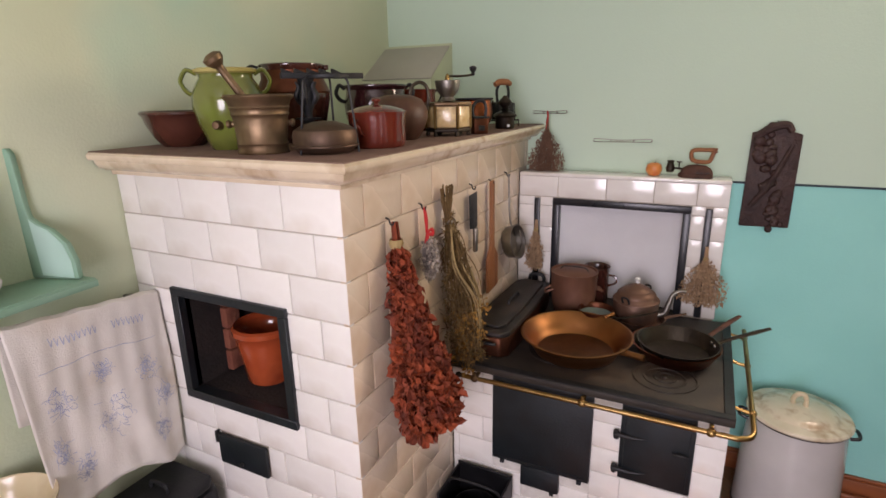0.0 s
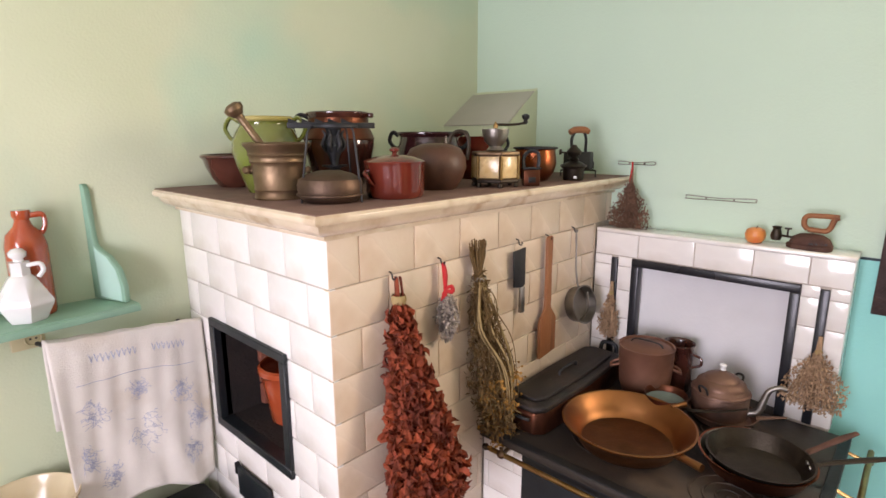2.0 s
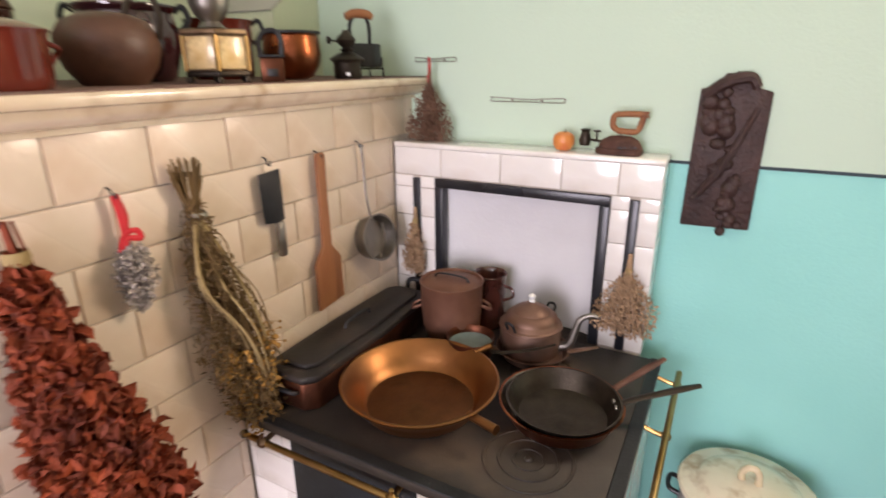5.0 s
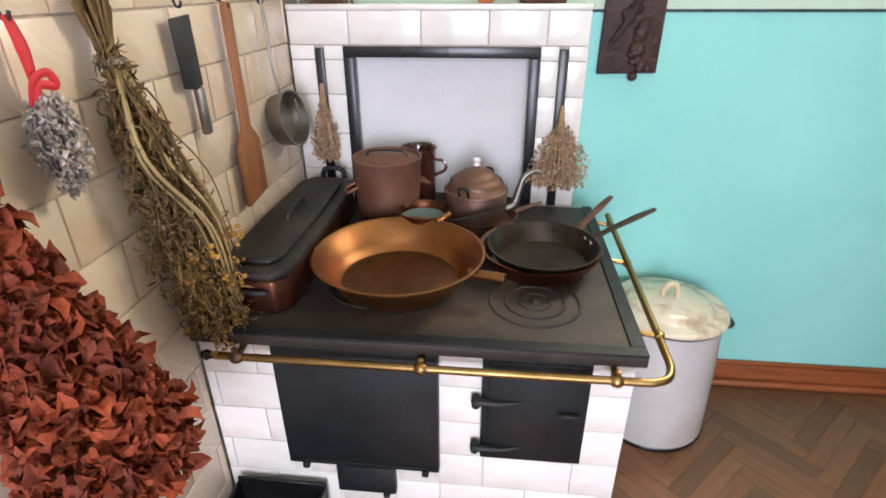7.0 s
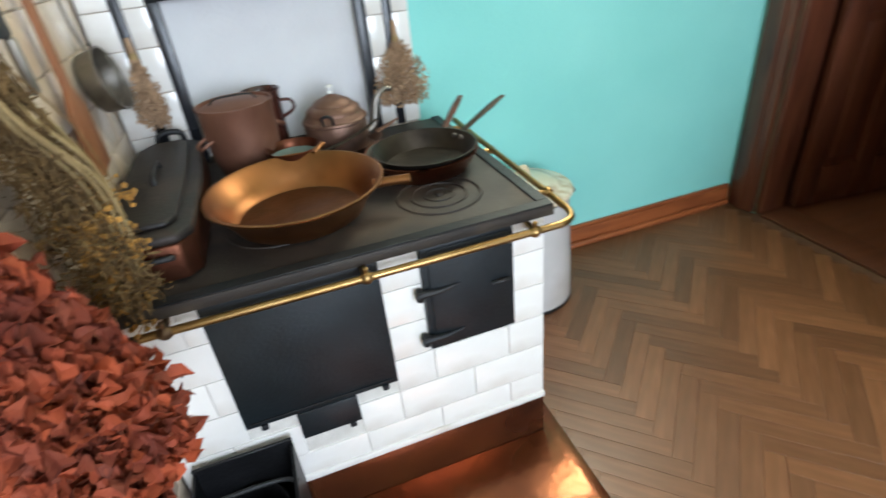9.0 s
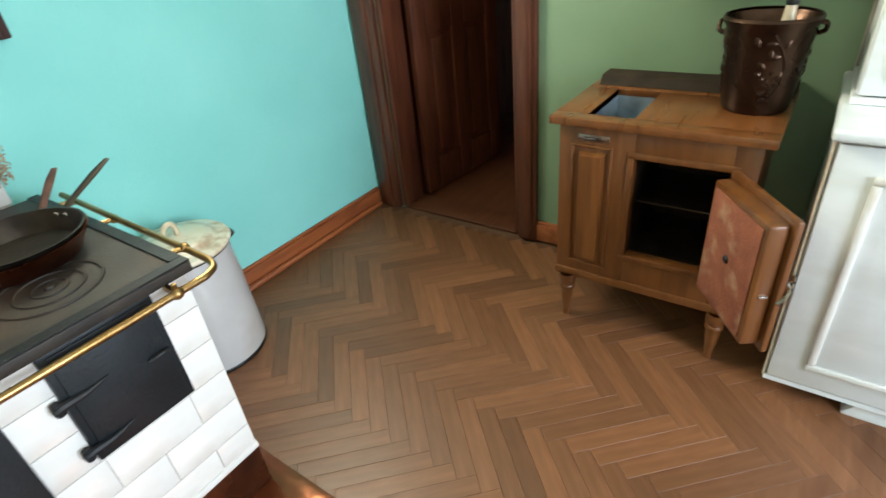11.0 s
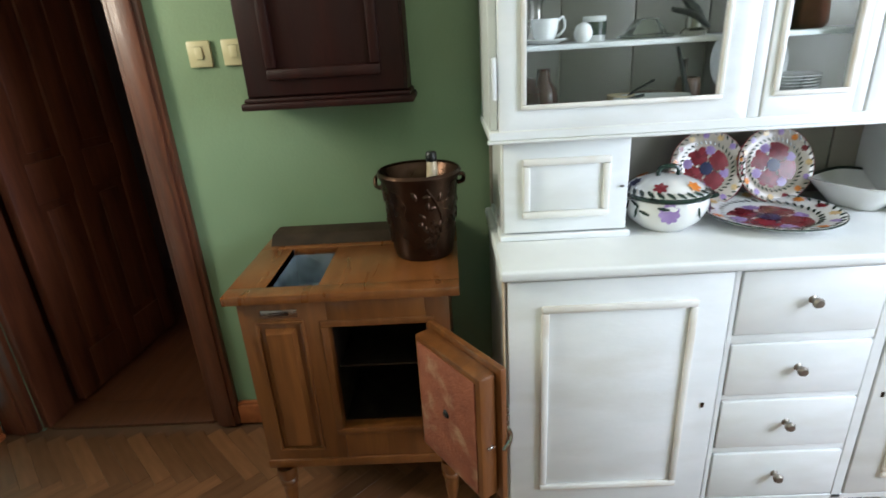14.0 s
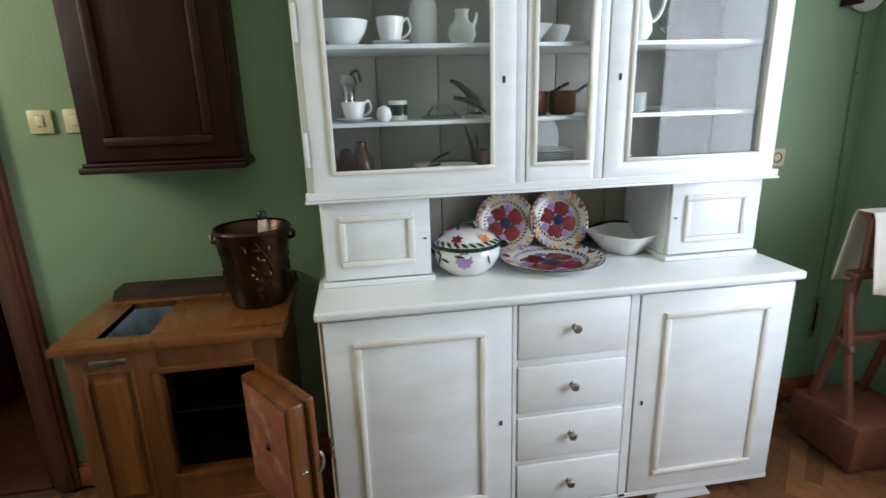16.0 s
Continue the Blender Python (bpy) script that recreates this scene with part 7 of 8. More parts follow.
for s, z in ((0.05, 0.0), (0.055, 0.003), (0.075, 0.035), (0.103, 0.075), (0.1, 0.077), (0.072, 0.038), (0.05, 0.008)):
    rings.append([bm.verts.new((s * (abs(math.cos(a)) ** 0.55) * (1 if math.cos(a) > 0 else -1), s * (abs(math.sin(a)) ** 0.55) * (1 if math.sin(a) > 0 else -1), z)) for a in (2 * math.pi * (i + 0.5) / 40 for i in range(40))])
for a, b in zip(rings, rings[1:]):
    for i in range(40):
        bm.faces.new((a[i], a[(i + 1) % 40], b[(i + 1) % 40], b[i]))
bm.faces.new(rings[0][::-1])
bm.faces.new(rings[-1])
o.scale = (1.22, 1.22, 1.05)
part("bowl_body", bm, M_PORC, o)
bm = bmesh.new()
lines = []
for s, z in ((0.0995, 0.0778), (0.0945, 0.0712)):
    lines.append([bm.verts.new((s * (abs(math.cos(a)) ** 0.55) * (1 if math.cos(a) > 0 else -1), s * (abs(math.sin(a)) ** 0.55) * (1 if math.sin(a) > 0 else -1), z)) for a in (2 * math.pi * (i + 0.5) / 40 for i in range(40))])
for i in range(40):
    bm.faces.new((lines[0][i], lines[0][(i + 1) % 40], lines[1][(i + 1) % 40], lines[1][i]))
part("painted_band", bm, M_FLGRN, o, "dark green painted inner band")
for i in range(4):
    flower(o, 0.02, (M_FLORAN, M_FLRED)[i % 2], pose(0.024 * math.cos(i * 1.57), 0.024 * math.sin(i * 1.57), 0.0095), 6)


# --- crockery behind the glass
def cup(y, z, x=1.47, r=0.034, h=0.05, group="cups in the dresser", material=None, saucer=True):
    material = material or M_PORC
    zz = z
    if saucer:
        s = thing("saucer", x, y, z, 0, "white porcelain saucer under a cup", "saucer", "saucers in the dresser")
        part("dish", lathe([(0, 0), (0.03, 0), (0.04, 0.005), (0.058, 0.011), (0.059, 0.013), (0.04, 0.008), (0, 0.004)], 32), M_PORC, s)
        zz = z + 0.0045
    o = thing("cup", x, y, zz, -70, "white porcelain cup with a curved handle", "cup", group)
    part("cup_body", lathe(vessel([(0, 0), (r * 0.6, 0), (r * 0.65, 0.004), (r * 0.9, h * 0.5), (r, h)], 0.003), 28), material, o)
    part("handle", arc_handle(r * 0.95, h * 0.85, r * 0.75, h * 0.25, r * 1.6, 0.004), material, o)
    return o


def bowl_white(y, z, x, r, h, label="white porcelain bowl on a shelf"):
    o = thing("bowl", x, y, z, 0, label, "bowl")
    part("bowl_body", lathe(vessel([(0, 0), (r * 0.5, 0), (r * 0.55, 0.004), (r * 0.9, h * 0.6), (r, h)], 0.003), 36), M_PORC, o)


S1, S2, S0 = 1.5692, 1.3502, UZ0 + 0.0202
bowl_white(0.27, S1, 1.47, 0.075, 0.07, "white porcelain salad bowl on the shelf")
cup(0.13, S1, 1.47, 0.042, 0.075)
o = thing("oil_jug", 1.5, -0.095, S1, -60, "white porcelain oil jug with a spout", "jug")
part("jug_body", lathe([(0, 0), (0.03, 0), (0.045, 0.03), (0.042, 0.055), (0.022, 0.075), (0.02, 0.095), (0.025, 0.105), (0, 0.106)], 28), M_PORC, o)
part("spout", tube([(0.035, 0, 0.05), (0.055, 0, 0.075), (0.062, 0, 0.1)], [0.01, 0.006, 0.005], 8), M_PORC, o)
o = thing("tall_vase", 1.54, 0.02, S1, 0, "grey-white tall storage jar", "jar")
part("jar_body", lathe([(0, 0), (0.04, 0), (0.045, 0.01), (0.045, 0.12), (0.035, 0.14), (0.035, 0.15), (0, 0.15)], 28), M_PORC, o)
o = thing("gravy_boat", 1.47, -0.3, S1, 70, "white gravy boat with a dark edge", "gravy boat")
part("boat", lathe(vessel([(0, 0), (0.02, 0), (0.026, 0.01), (0.044, 0.045), (0.05, 0.056)], 0.003), 28), M_PORC, o, "", Matrix.Diagonal((1.5, 0.8, 1, 1)))
part("edge", tube([(0.0, -0.04, 0.056), (0.04, -0.028, 0.058), (0.076, 0, 0.064), (0.04, 0.028, 0.058), (0, 0.04, 0.056)], 0.0015, 5), M_BLACKP, o)
bowl_white(-0.41, S1, 1.56, 0.06, 0.06, "small greenish-white porcelain bowl")
o = thing("milk_pitcher", 1.47, -0.66, S1, -100, "tall white porcelain pitcher", "pitcher")
part("pitcher_body", lathe(vessel([(0, 0), (0.032, 0), (0.05, 0.03), (0.048, 0.07), (0.034, 0.11), (0.036, 0.15), (0.048, 0.175)], 0.003), 32), M_PORC, o)
part("handle", arc_handle(0.036, 0.165, 0.045, 0.06, 0.085, 0.006), M_PORC, o)
o = thing("wine_glass", 1.5, -0.78, S1, 0, "small clear stemmed glass", "glass")
part("glass_body", lathe([(0, 0), (0.026, 0), (0.026, 0.002), (0.005, 0.005), (0.004, 0.03), (0.02, 0.05), (0.023, 0.075), (0.0215, 0.075), (0.018, 0.052), (0, 0.035)], 24), M_BOTTLE, o)
# middle shelf
cup(0.255, S2, 1.46, 0.036, 0.055)
o = thing("meat_grinder", 1.55, 0.265, S2, 0, "small shiny metal kitchen grinder", "grinder")
part("grinder_body", lathe([(0, 0), (0.03, 0), (0.03, 0.01), (0.018, 0.03), (0.018, 0.1), (0.03, 0.115), (0.022, 0.14), (0, 0.15)], 20), M_CHROME, o)
part("crank", tube([(0, 0, 0.14), (-0.01, -0.03, 0.155), (-0.01, -0.04, 0.12)], 0.005, 8), M_DARKMETAL, o)
o = thing("egg_timer", 1.43, 0.165, S2, 0, "small white round porcelain shaker", "shaker")
part("ball", lathe([(0, 0), (0.012, 0.0), (0.022, 0.012), (0.024, 0.024), (0.018, 0.04), (0.006, 0.047), (0, 0.047)], 24), M_PORC, o)
o = thing("picture_mug", 1.52, 0.115, S2, 0, "white mug with a dark printed scene", "mug")
part("mug_body", lathe(vessel([(0, 0), (0.03, 0), (0.031, 0.06)], 0.003), 28), M_PORC, o)
part("print", lathe([(0.0312, 0.015), (0.0318, 0.048)], 28), M_FLGRN, o, "dark printed band")
o = thing("cheese_dome", 1.55, -0.03, S2, 0, "greyish glass butter dish", "butter dish")
part("dish", box(-0.05, 0.05, -0.06, 0.06, 0, 0.01, 0.003), M_BOTTLE, o)
part("cover", prism([(-0.05, 0), (0.05, 0), (0.02, 0.04), (-0.02, 0.04)], 0.07, 0.006, "x"), M_BOTTLE, o, "", pose(-0.035, 0, 0.01))
o = thing("toy_flat_iron", 1.47, -0.125, S2, 110, "dark iron lemon press with raised lever", "press")
part("base", lathe([(0, 0), (0.03, 0), (0.032, 0.012), (0.02, 0.02), (0.022, 0.05), (0, 0.052)], 20), M_CHROME, o)
part("lever", tube([(-0.03, 0, 0.03), (0.0, 0, 0.06), (0.05, 0, 0.1), (0.085, 0, 0.115)], [0.008, 0.014, 0.009, 0.006], 8), M_IRON, o)
part("lever", tube([(-0.03, 0.02, 0.02), (0.02, 0.02, 0.05), (0.08, 0.01, 0.065)], [0.006, 0.01, 0.006], 8), M_IRON, o)
for y, a in ((-0.335, 100), (-0.43, 120)):
    o = thing("small_copper_pan", 1.5, y, S2, a, "little dark copper saucepan with an iron handle", "saucepan", "copper saucepans in the dresser")
    part("pan_body", lathe(vessel([(0, 0), (0.036, 0), (0.046, 0.014), (0.044, 0.06), (0.046, 0.076)], 0.002), 28), M_COPPERDK, o)
    part("handle", tube([(-0.03, 0.01, 0.058), (-0.08, 0.02, 0.085), (-0.11, 0.024, 0.1)], [0.006, 0.005], 8), M_IRON, o)
for i in range(8):
    o = thing("saucer", 1.45, -0.655, S2 + 0.0075 * i, 0, "white saucer in a neat stack", "saucer", "stack of saucers")
    part("dish", lathe([(0, 0), (0.026, 0), (0.045, 0.009), (0.046, 0.0105), (0.026, 0.004), (0, 0.003)], 28), M_PORC, o)
o = thing("glass_dish", 1.49, -0.76, S2, 0, "flat clear glass dish", "dish")
part("dish", lathe([(0, 0), (0.05, 0), (0.08, 0.02), (0.078, 0.021), (0.05, 0.004), (0, 0.003)], 32), M_BOTTLE, o)
# bottom compartment
for i in range(11):
    o = thing("plate", 1.47, -0.37, S0 + 0.0075 * i, 0, "white dinner plate in a stack", "plate", "stack of plates")
    part("dish", lathe([(0, 0), (0.05, 0), (0.06, 0.005), (0.088, 0.011), (0.089, 0.013), (0.06, 0.007), (0, 0.003)], 36), M_PORC, o)
o = thing("standing_plate", 1.63, -0.36, S0 + 0.085, 0, "white plate with a printed sprig, leaning on the back", "plate")
o.matrix_basis = Matrix.Translation((1.628, -0.355, S0 + 0.112)) @ pose(0, 0, 0, 0, -78, 0) @ Matrix.Scale(1.25, 4)
part("dish", lathe([(0, 0), (0.05, 0), (0.06, 0.005), (0.088, 0.011), (0.089, 0.013), (0.06, 0.007), (0, 0.003)], 36), M_PORC, o)
flower(o, 0.03, M_FLGRN, pose(0.0, 0.0, 0.0045), 5)
o = thing("pepper_mill", 1.5, 0.29, S0, 0, "dark wooden pepper mill", "mill")
part("mill_body", lathe([(0, 0), (0.03, 0), (0.03, 0.07), (0.034, 0.075), (0.02, 0.09), (0.016, 0.11), (0, 0.115)], 24), M_WOODDK, o)
o = thing("small_pan", 1.47, 0.12, S0, 0, "small dark saucepan with a thin handle", "saucepan")
part("pan_body", lathe(vessel([(0, 0), (0.04, 0), (0.048, 0.04)], 0.003), 28), M_DARKMETAL, o)
part("handle", tube([(0.0, -0.046, 0.036), (-0.01, -0.1, 0.05), (-0.01, -0.13, 0.056)], 0.004, 8), M_IRON, o)
o = thing("serving_dish", 1.46, -0.03, S0, 0, "long white oval serving dish", "dish")
part("dish", lathe([(0, 0), (0.05, 0), (0.085, 0.018), (0.083, 0.02), (0.05, 0.005), (0, 0.004)], 36), M_PORC, o, "", Matrix.Diagonal((0.7, 1.2, 2.7, 1)))
o = thing("steel_ladle", 1.5, -0.13, S0, 0, "dark ladle leaning upright", "ladle")
part("ladle_body", tube([(0.02, -0.03, 0.004), (0.0, 0.0, 0.08), (-0.01, 0.03, 0.17)], [0.016, 0.007, 0.005], 8), M_IRON, o)
o = thing("sauce_boat", 1.44, -0.61, S0, 90, "small white sauce dish", "dish")
part("dish", lathe(vessel([(0, 0), (0.02, 0), (0.03, 0.03), (0.038, 0.06)], 0.003), 24), M_PORC, o, "", Matrix.Diagonal((1.3, 0.9, 1, 1)))

o = thing("cream_pot", 1.5, 0.04, S0, 0, "small cream pot with a spoon standing in it", "pot")
part("pot_body", lathe(vessel([(0, 0), (0.03, 0), (0.036, 0.02), (0.035, 0.05), (0.038, 0.055)], 0.003), 28), M_ENAMELCR, o)
part("spoon", tube([(0.0, 0.01, 0.01), (-0.005, -0.03, 0.06), (-0.01, -0.085, 0.09)], [0.005, 0.003, 0.004], 8), M_IRON, o)
o = thing("dark_dish", 1.58, -0.07, S0, 0, "round dark brown dish leaning in the cupboard", "dish")
part("dish", lathe(vessel([(0, 0), (0.05, 0), (0.06, 0.01), (0.068, 0.045)], 0.004), 32), M_BROWNCLAY, o)
o = thing("utensil_jar", 1.56, -0.165, S0, 0, "dark brown clay jar holding utensils", "jar")
part("jar_body", lathe(vessel([(0, 0), (0.03, 0), (0.036, 0.02), (0.034, 0.07), (0.03, 0.085)], 0.003), 28), M_BROWNCLAY, o)
part("whisk", tube([(0, 0, 0.02), (0.005, 0.008, 0.1), (0.006, 0.012, 0.135)], [0.004, 0.004, 0.009], 8), M_DARKMETAL, o)
o = thing("brown_carafe", 1.56, 0.24, S0, 0, "dark brown glazed carafe on the lower shelf", "carafe")
part("carafe_body", lathe([(0, 0), (0.036, 0), (0.042, 0.03), (0.04, 0.07), (0.02, 0.1), (0.018, 0.125), (0.022, 0.13), (0, 0.128)], 28), M_BROWNGLZ, o)
# --- on the ice box
o = thing("copper_bucket", 1.5, 0.605, 0.7822, 0, "embossed dark bronze champagne bucket on the ice box", "bucket")
o.scale = (1, 1, 1.07)
part("bucket_body", lathe(vessel([(0, 0), (0.085, 0), (0.088, 0.006), (0.09, 0.012), (0.1, 0.1), (0.112, 0.215), (0.12, 0.226), (0.122, 0.232), (0.118, 0.238)], 0.004), 56), M_BUCKET, o)
bm = bmesh.new()


def on_bucket(a, z):
    r = 0.0885 + 0.107 * z
    return Matrix.Rotation(a, 4, "Z") @ Matrix.Translation((r, 0, z))


for k in range(4):
    a0 = 3.35 + k * 1.5708
    branch = [on_bucket(a0 + 0.42 * math.sin(2.6 * q), 0.205 - 0.16 * q) @ Vector((0, 0, 0)) for q in (0, 0.2, 0.4, 0.6, 0.8, 1.0)]
    tube(branch, [0.005, 0.004, 0.003], 6, bm)
    for i in range(7):
        leaf = bmesh.new()
        bmesh.ops.create_icosphere(leaf, subdivisions=1, radius=0.016)
        m = on_bucket(a0 + random.uniform(-0.45, 0.45), random.uniform(0.1, 0.2)) @ Matrix.Rotation(random.uniform(0, 6.28), 4, "X") @ Matrix.Diagonal((0.3, 1.0, 0.5, 1))
        join(bm, leaf, m)
    for i in range(20):
        q = random.random()
        m = on_bucket(a0 + 0.1 + random.gauss(0, 0.13) * (1 - 0.6 * q), 0.115 - 0.075 * q)
        bmesh.ops.create_icosphere(bm, subdivisions=1, radius=0.0075, matrix=m)
part("relief", bm, M_BUCKET, o, "embossed vine leaves and grapes")
for s in (90, 270):
    h = tube([(0.114, -0.012, 0.222), (0.127, -0.006, 0.218), (0.127, 0.006, 0.2), (0.112, 0.012, 0.192)], 0.006, 8)
    bmesh.ops.rotate(h, cent=(0, 0, 0), matrix=Matrix.Rotation(radians(s), 3, "Z"), verts=h.verts)
    part("lug", h, M_BUCKET, o)
o = thing("champagne_bottle", 1.47, 0.565, 0.7875, 0, "bottle in the bucket with a pale foil neck", "bottle")
part("bottle_body", lathe([(0, 0), (0.035, 0), (0.037, 0.01), (0.037, 0.15), (0.03, 0.19), (0.017, 0.225)], 24), M_BLACKP, o, "dark green glass", )
part("neck_foil", lathe([(0.0172, 0.223), (0.0165, 0.24), (0.0135, 0.278)], 20), mat("pale_foil", "c9b79a", "d8c8ae", 20, 0.4, 0.2, 0.1), o, "pale cream foil")
part("cap", lathe([(0.0145, 0.276), (0.016, 0.28), (0.0155, 0.298), (0.012, 0.303), (0, 0.304)], 20), M_BLACKP, o, "black cap")

# switches, socket, corner
for y in (1.258, 1.152):
    o = thing("light_switch", E, y, 1.377, 0, "square ivory light switch on the green wall", "light switch", "light switches")
    part("plate", box(-0.011, 0, -0.036, 0.036, -0.038, 0.038, 0.004), M_SWITCH, o)
    part("rocker", box(-0.015, -0.011, -0.012, 0.012, -0.016, 0.02, 0.002), M_SWITCH, o, "", pose(0, 0, 0, 0, 4, 0))
    part("rocker_gap", box(-0.0118, -0.011, -0.014, 0.014, 0.02, 0.022, 0), M_BLACKP, o)
o = thing("wall_socket", E, -1.45, 1.14, 0, "ivory plastic wall socket beside the dresser", "socket")
part("plate", box(-0.011, 0, -0.036, 0.036, -0.036, 0.036, 0.004), M_SWITCH, o)
part("well", lathe([(0.017, 0.0), (0.019, 0.003), (0.021, 0.0)], 24), M_BLACKP, o, "", pose(-0.0115, 0, 0, 0, -90, 0))
o = thing("door_stay", E, -1.765, 0.40, 0, "narrow grey metal latch plate on the wall", "latch")
part("plate", box(-0.008, 0, -0.014, 0.014, -0.1, 0.1, 0.003), M_TIN, o)
part("slot", box(-0.011, -0.008, -0.005, 0.005, -0.07, 0.07, 0.002), M_DARKMETAL, o)
o = thing("enamel_clock", E - 0.03, -1.705, 1.76, 0, "white painted wall dish with a scalloped edge", "wall dish")
part("bracket", box(-0.06, 0.03, 0.05, 0.07, -0.05, 0.02, 0.004), M_WOODDK, o)
part("dish", lathe([(0, 0), (0.07, 0), (0.09, 0.015), (0.1, 0.02), (0.095, 0.026), (0.06, 0.01), (0, 0.008)], 24, wob=0.04), M_ENAMELW, o, "", pose(0.028, -0.02, 0.03, 0, -90, 0))
part("ring", lathe([(0.03, 0.012), (0.034, 0.015), (0.038, 0.012)], 24), M_BLUETHREAD, o, "", pose(0.028, -0.02, 0.03, 0, -90, 0))

o = thing("wall_cable", E, -1.76, 0.51, 0, "thin painted cable clipped down the green wall", "cable")
part("cable", tube([(-0.004, 0.012, 1.2), (-0.004, 0.006, 0.8), (-0.004, -0.004, 0.4), (-0.004, 0.0, 0.0)], 0.004, 6), M_CABLE, o)
for z in (0.25, 0.6, 0.95):
    part("clip", box(-0.01, 0.0, -0.007, 0.009, z, z + 0.01, 0.002), M_CABLE, o)

# the folding wooden stand with a cloth
o = thing("wooden_stand", 1.33, -1.64, 0, 90, "reddish wooden folding stand with a lower box", "stand")
for s in (-1, 1):
    part("leg", tube([(s * 0.13, 0.12, 0.0), (s * 0.13, 0.03, 0.45), (s * 0.13, -0.02, 0.72)], 0.017, 8, soft=False), M_WOODCHAIR, o)
    part("leg", tube([(s * 0.12, -0.14, 0.0), (s * 0.12, -0.03, 0.5), (s * 0.12, 0.0, 0.75)], 0.017, 8, soft=False), M_WOODCHAIR, o)
    part("knob", lathe([(0, -0.012), (0.016, -0.01), (0.018, 0), (0.016, 0.01), (0, 0.012)], 14), M_WOODCHAIR, o, "", pose(s * 0.14, 0.04, 0.47, 0, 90, 0))
part("cross_bar", box(-0.15, 0.15, -0.02, 0.02, 0.48, 0.51, 0.005), M_WOODCHAIR, o)
part("top_bar", box(-0.13, 0.15, -0.03, 0.03, 0.74, 0.765, 0.005), M_WOODCHAIR, o)
for s in (-1, 1):
    part("back_post", tube([(s * 0.1, 0.0, 0.76), (s * 0.1, 0.0, 0.97)], 0.014, 8, soft=False), M_WOODCHAIR, o)
part("back_bar", box(-0.13, 0.13, -0.015, 0.015, 0.965, 0.985, 0.005), M_WOODCHAIR, o)
part("lower_box", box(-0.16, 0.16, -0.15, 0.15, 0.02, 0.2, 0.006), M_WOODCHAIR, o)
o2 = thing("draped_cloth", 1.33, -1.64, 0.986, 90, "white embroidered cloth draped over the stand", "cloth")
bm = bmesh.new()
rows = []
for j in range(21):
    v = j / 20 * 2 - 1
    row = []
    for i in range(25):
        u = i / 24
        dz = -max(0, abs(v) - 0.12) * 0.34
        yy = math.copysign(min(abs(v), 0.12) * 0.33 + max(0, abs(v) - 0.12) * 0.06, v)
        row.append(bm.verts.new((-0.14 + 0.28 * u, yy + 0.008 * math.sin(u * 18) * max(0, abs(v) - 0.12) * math.copysign(1, v), dz + 0.003 + 0.04 * (u - 0.5) * max(0, abs(v) - 0.12))))
    rows.append(row)
for a, b in zip(rows, rows[1:]):
    for i in range(24):
        bm.faces.new((a[i], a[i + 1], b[i + 1], b[i]))
cl = part("cloth", bm, M_CLOTH, o2)
cl.modifiers.new("thick", "SOLIDIFY").thickness = 0.002


# Tiles and parquet, last
tile_wall(oven, SX, W, OVEN_ROWS, SY, "-y", M_TILE_W, (1.18, -1.6, 0), ((NX0 - 0.0, NX1 + 0.0, NZ0, NZ1), (-1.31, -1.105, 0.552, 0.666)))
# East face: same tiles, coloured cream for the warm light they catch
tile_wall(oven, SY, N, OVEN_ROWS, SX, "+x", M_TILE_WARM, (1.18, -1.6, 0), ((1.5, N, 0.0, 0.76), (2.25, N, 0.0, 1.36)), first=1)
R_ROWS = [(0.64, 0.737), (0.54, 0.64), (0.44, 0.54), (0.34, 0.44), (0.24, 0.34), (0.166, 0.24)]
tile_wall(rng, RX, SX, R_ROWS, RY, "-y", M_TILE_W, (0.3, -1.9, 0), ((-0.59, -0.233, 0.388, 0.737), (-0.478, -0.337, 0.305, 0.388), (-0.14, 0.08, 0.453, 0.737)), pitch=0.2, bev=0.0025)
tile_wall(rng, RY, 2.25, R_ROWS, RX, "+x", M_TILE_W, (0.3, -1.9, 0), pitch=0.2, first=1, bev=0.0025)
OB = (0.32, -2.29, -0.765)
xs = [BX0, -0.572, -0.36, -0.165, 0.0, BX1]
for a, b in zip(xs, xs[1:]):
    tiles.put(back, a, b, 1.246, 1.34, BY, "-y", M_TILE_W, OB)
zs = [0.766, 0.87, 0.985, 1.105, 1.205, 1.246]
for a, b in zip(zs, zs[1:]):
    for x0, x1 in ((BX0, -0.678), (-0.652, AX0), (AX1, 0.037), (0.063, BX1)):
        tiles.put(back, x0, x1, a, b, BY, "-y", M_TILE_W, OB, bev=0.004)
    tiles.put(back, BY, N - 0.003, a, b, BX1, "+x", M_TILE_W, OB, bev=0.004)
tiles.put(back, BY, N - 0.003, 1.246, 1.34, BX1, "+x", M_TILE_W, OB, bev=0.004)

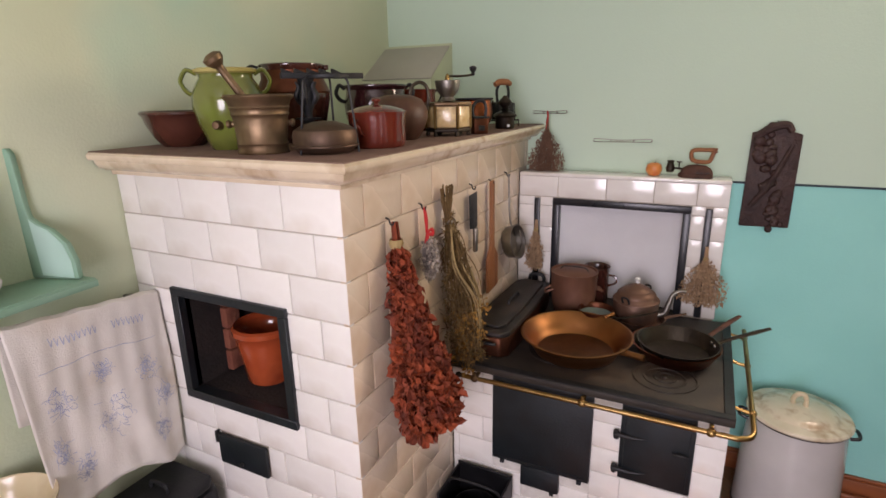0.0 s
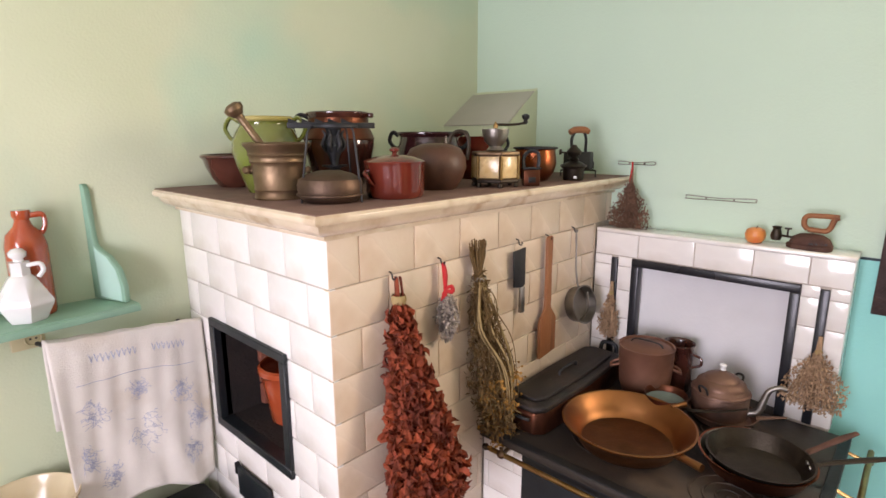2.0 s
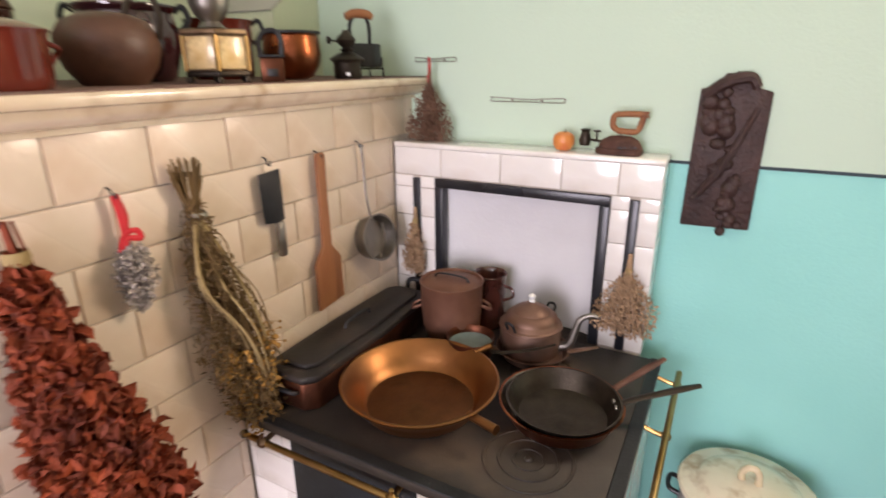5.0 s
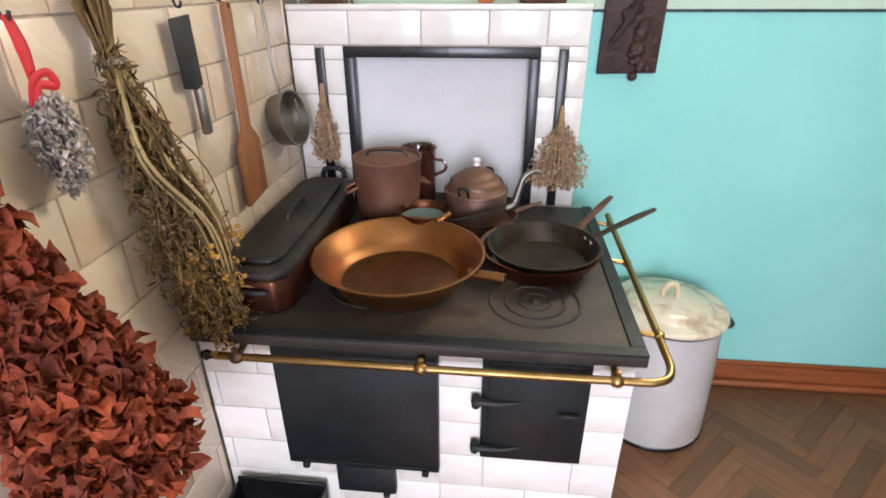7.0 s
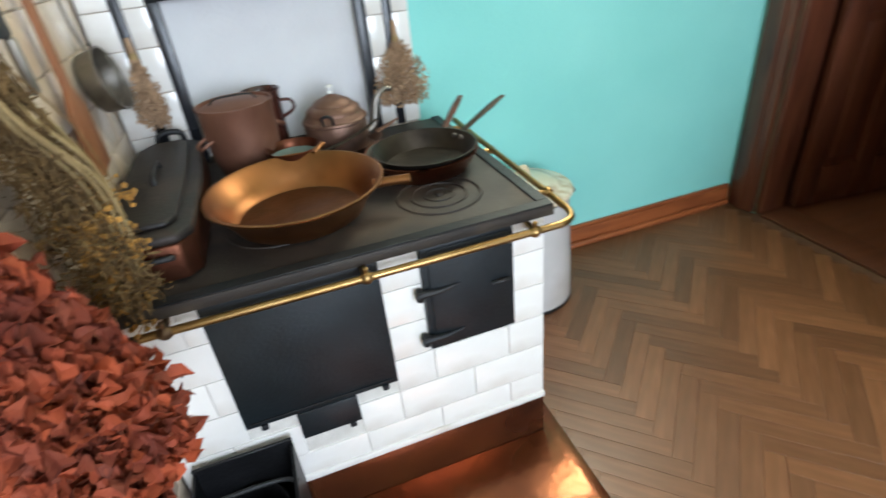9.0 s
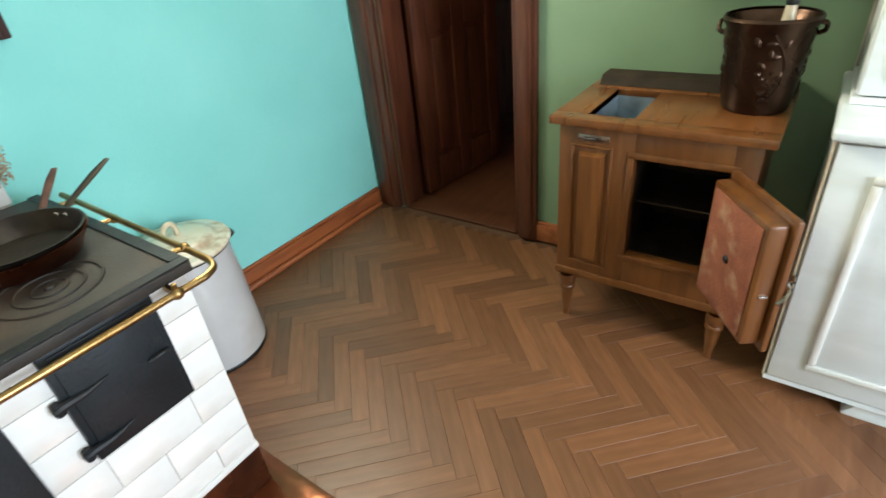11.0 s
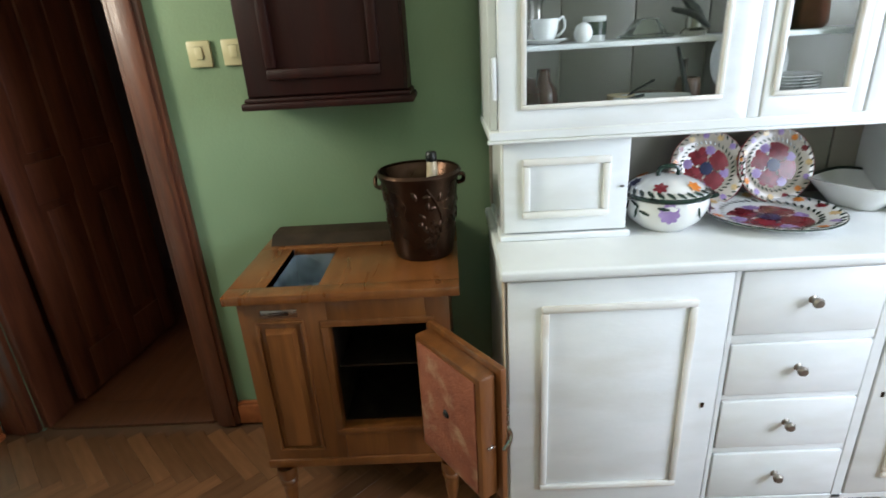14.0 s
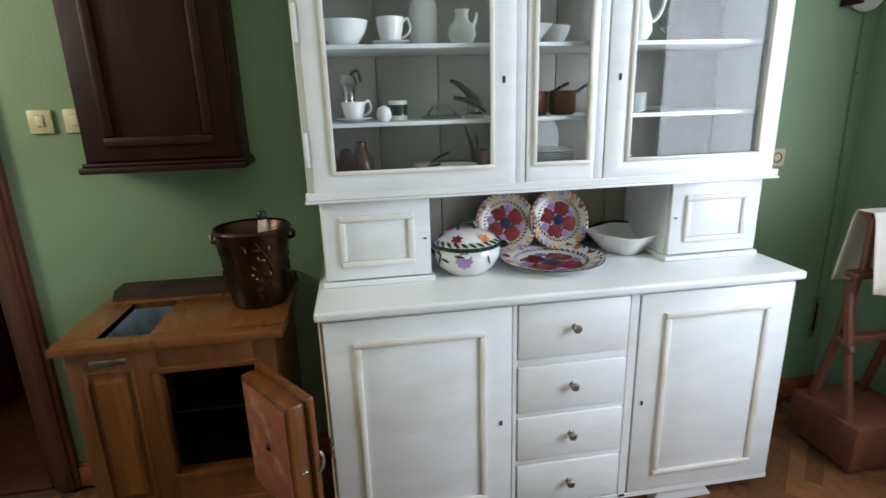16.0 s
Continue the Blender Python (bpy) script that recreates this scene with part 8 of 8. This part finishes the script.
# Herringbone parquet at 45 degrees
PL, PW = 0.338, 0.338 / 6
bm = bmesh.new()
bmesh.ops.create_cube(bm, size=1, matrix=Matrix.LocRotScale((0, 0, -0.006), None, (PL - 0.0006, PW - 0.0006, 0.012)))
bmesh.ops.bevel(bm, geom=[e for e in bm.edges if all(v.co.z > -0.001 for v in e.verts)], offset=0.0005, segments=1, affect="EDGES")
bmesh.ops.delete(bm, geom=[f for f in bm.faces if all(v.co.z < -0.011 for v in f.verts)], context="FACES")
plank_me = mesh_from("plank", bm)
plank_me.materials.append(M_PARQ)
spots = []
c45 = math.sqrt(0.5)
R = round(PL / PW)
for i in range(-60, 60):
    for j in range(-12, 12):
        # one horizontal and one upright strip of the zigzag, in units of the strip width
        for kind in (0, 1):
            if kind == 0:
                u, v = i + 2 * R * j + R / 2, i + 0.5
            else:
                u, v = i + 2 * R * j + R + 0.5, i + 1 - R / 2
            u, v = u * PW, v * PW
            x, y = (u - v) * c45 + 0.481, (u + v) * c45 + 0.2
            if W - 0.3 < x < E + 0.01 and S - 0.12 < y < N + 0.12:
                spots.append((x, y, 45 if kind == 0 else 135))
near = [s for s in spots if 0.1 < s[0] < 1.7 and 0.3 < s[1] < 2.4][:300]
chosen = set(near)
far = []
for s in spots:
    if s[0] < -0.75 and s[1] > SY + 0.1:
        continue
    if s in chosen:
        ob = new("plank", plank_me)
        ob.parent = floor
        ob.matrix_basis = pose(s[0], s[1], random.uniform(-0.0004, 0.0004), 0, 0, s[2])
    else:
        far.append(s)
verts, faces = [], []
base_v = [tuple(v.co) for v in plank_me.vertices]
base_f = [tuple(p.vertices) for p in plank_me.polygons]
for x, y, a in far:
    m = pose(x, y, 0, 0, 0, a)
    o = len(verts)
    verts += [tuple(m @ Vector(v)) for v in base_v]
    faces += [tuple(o + q for q in f) for f in base_f]
me = bpy.data.meshes.new("planks")
me.from_pydata(verts, [], faces)
me.materials.append(M_PARQ)
ob = new("planks", me)
ob.parent = floor
tagged(ob, kind="stuff")
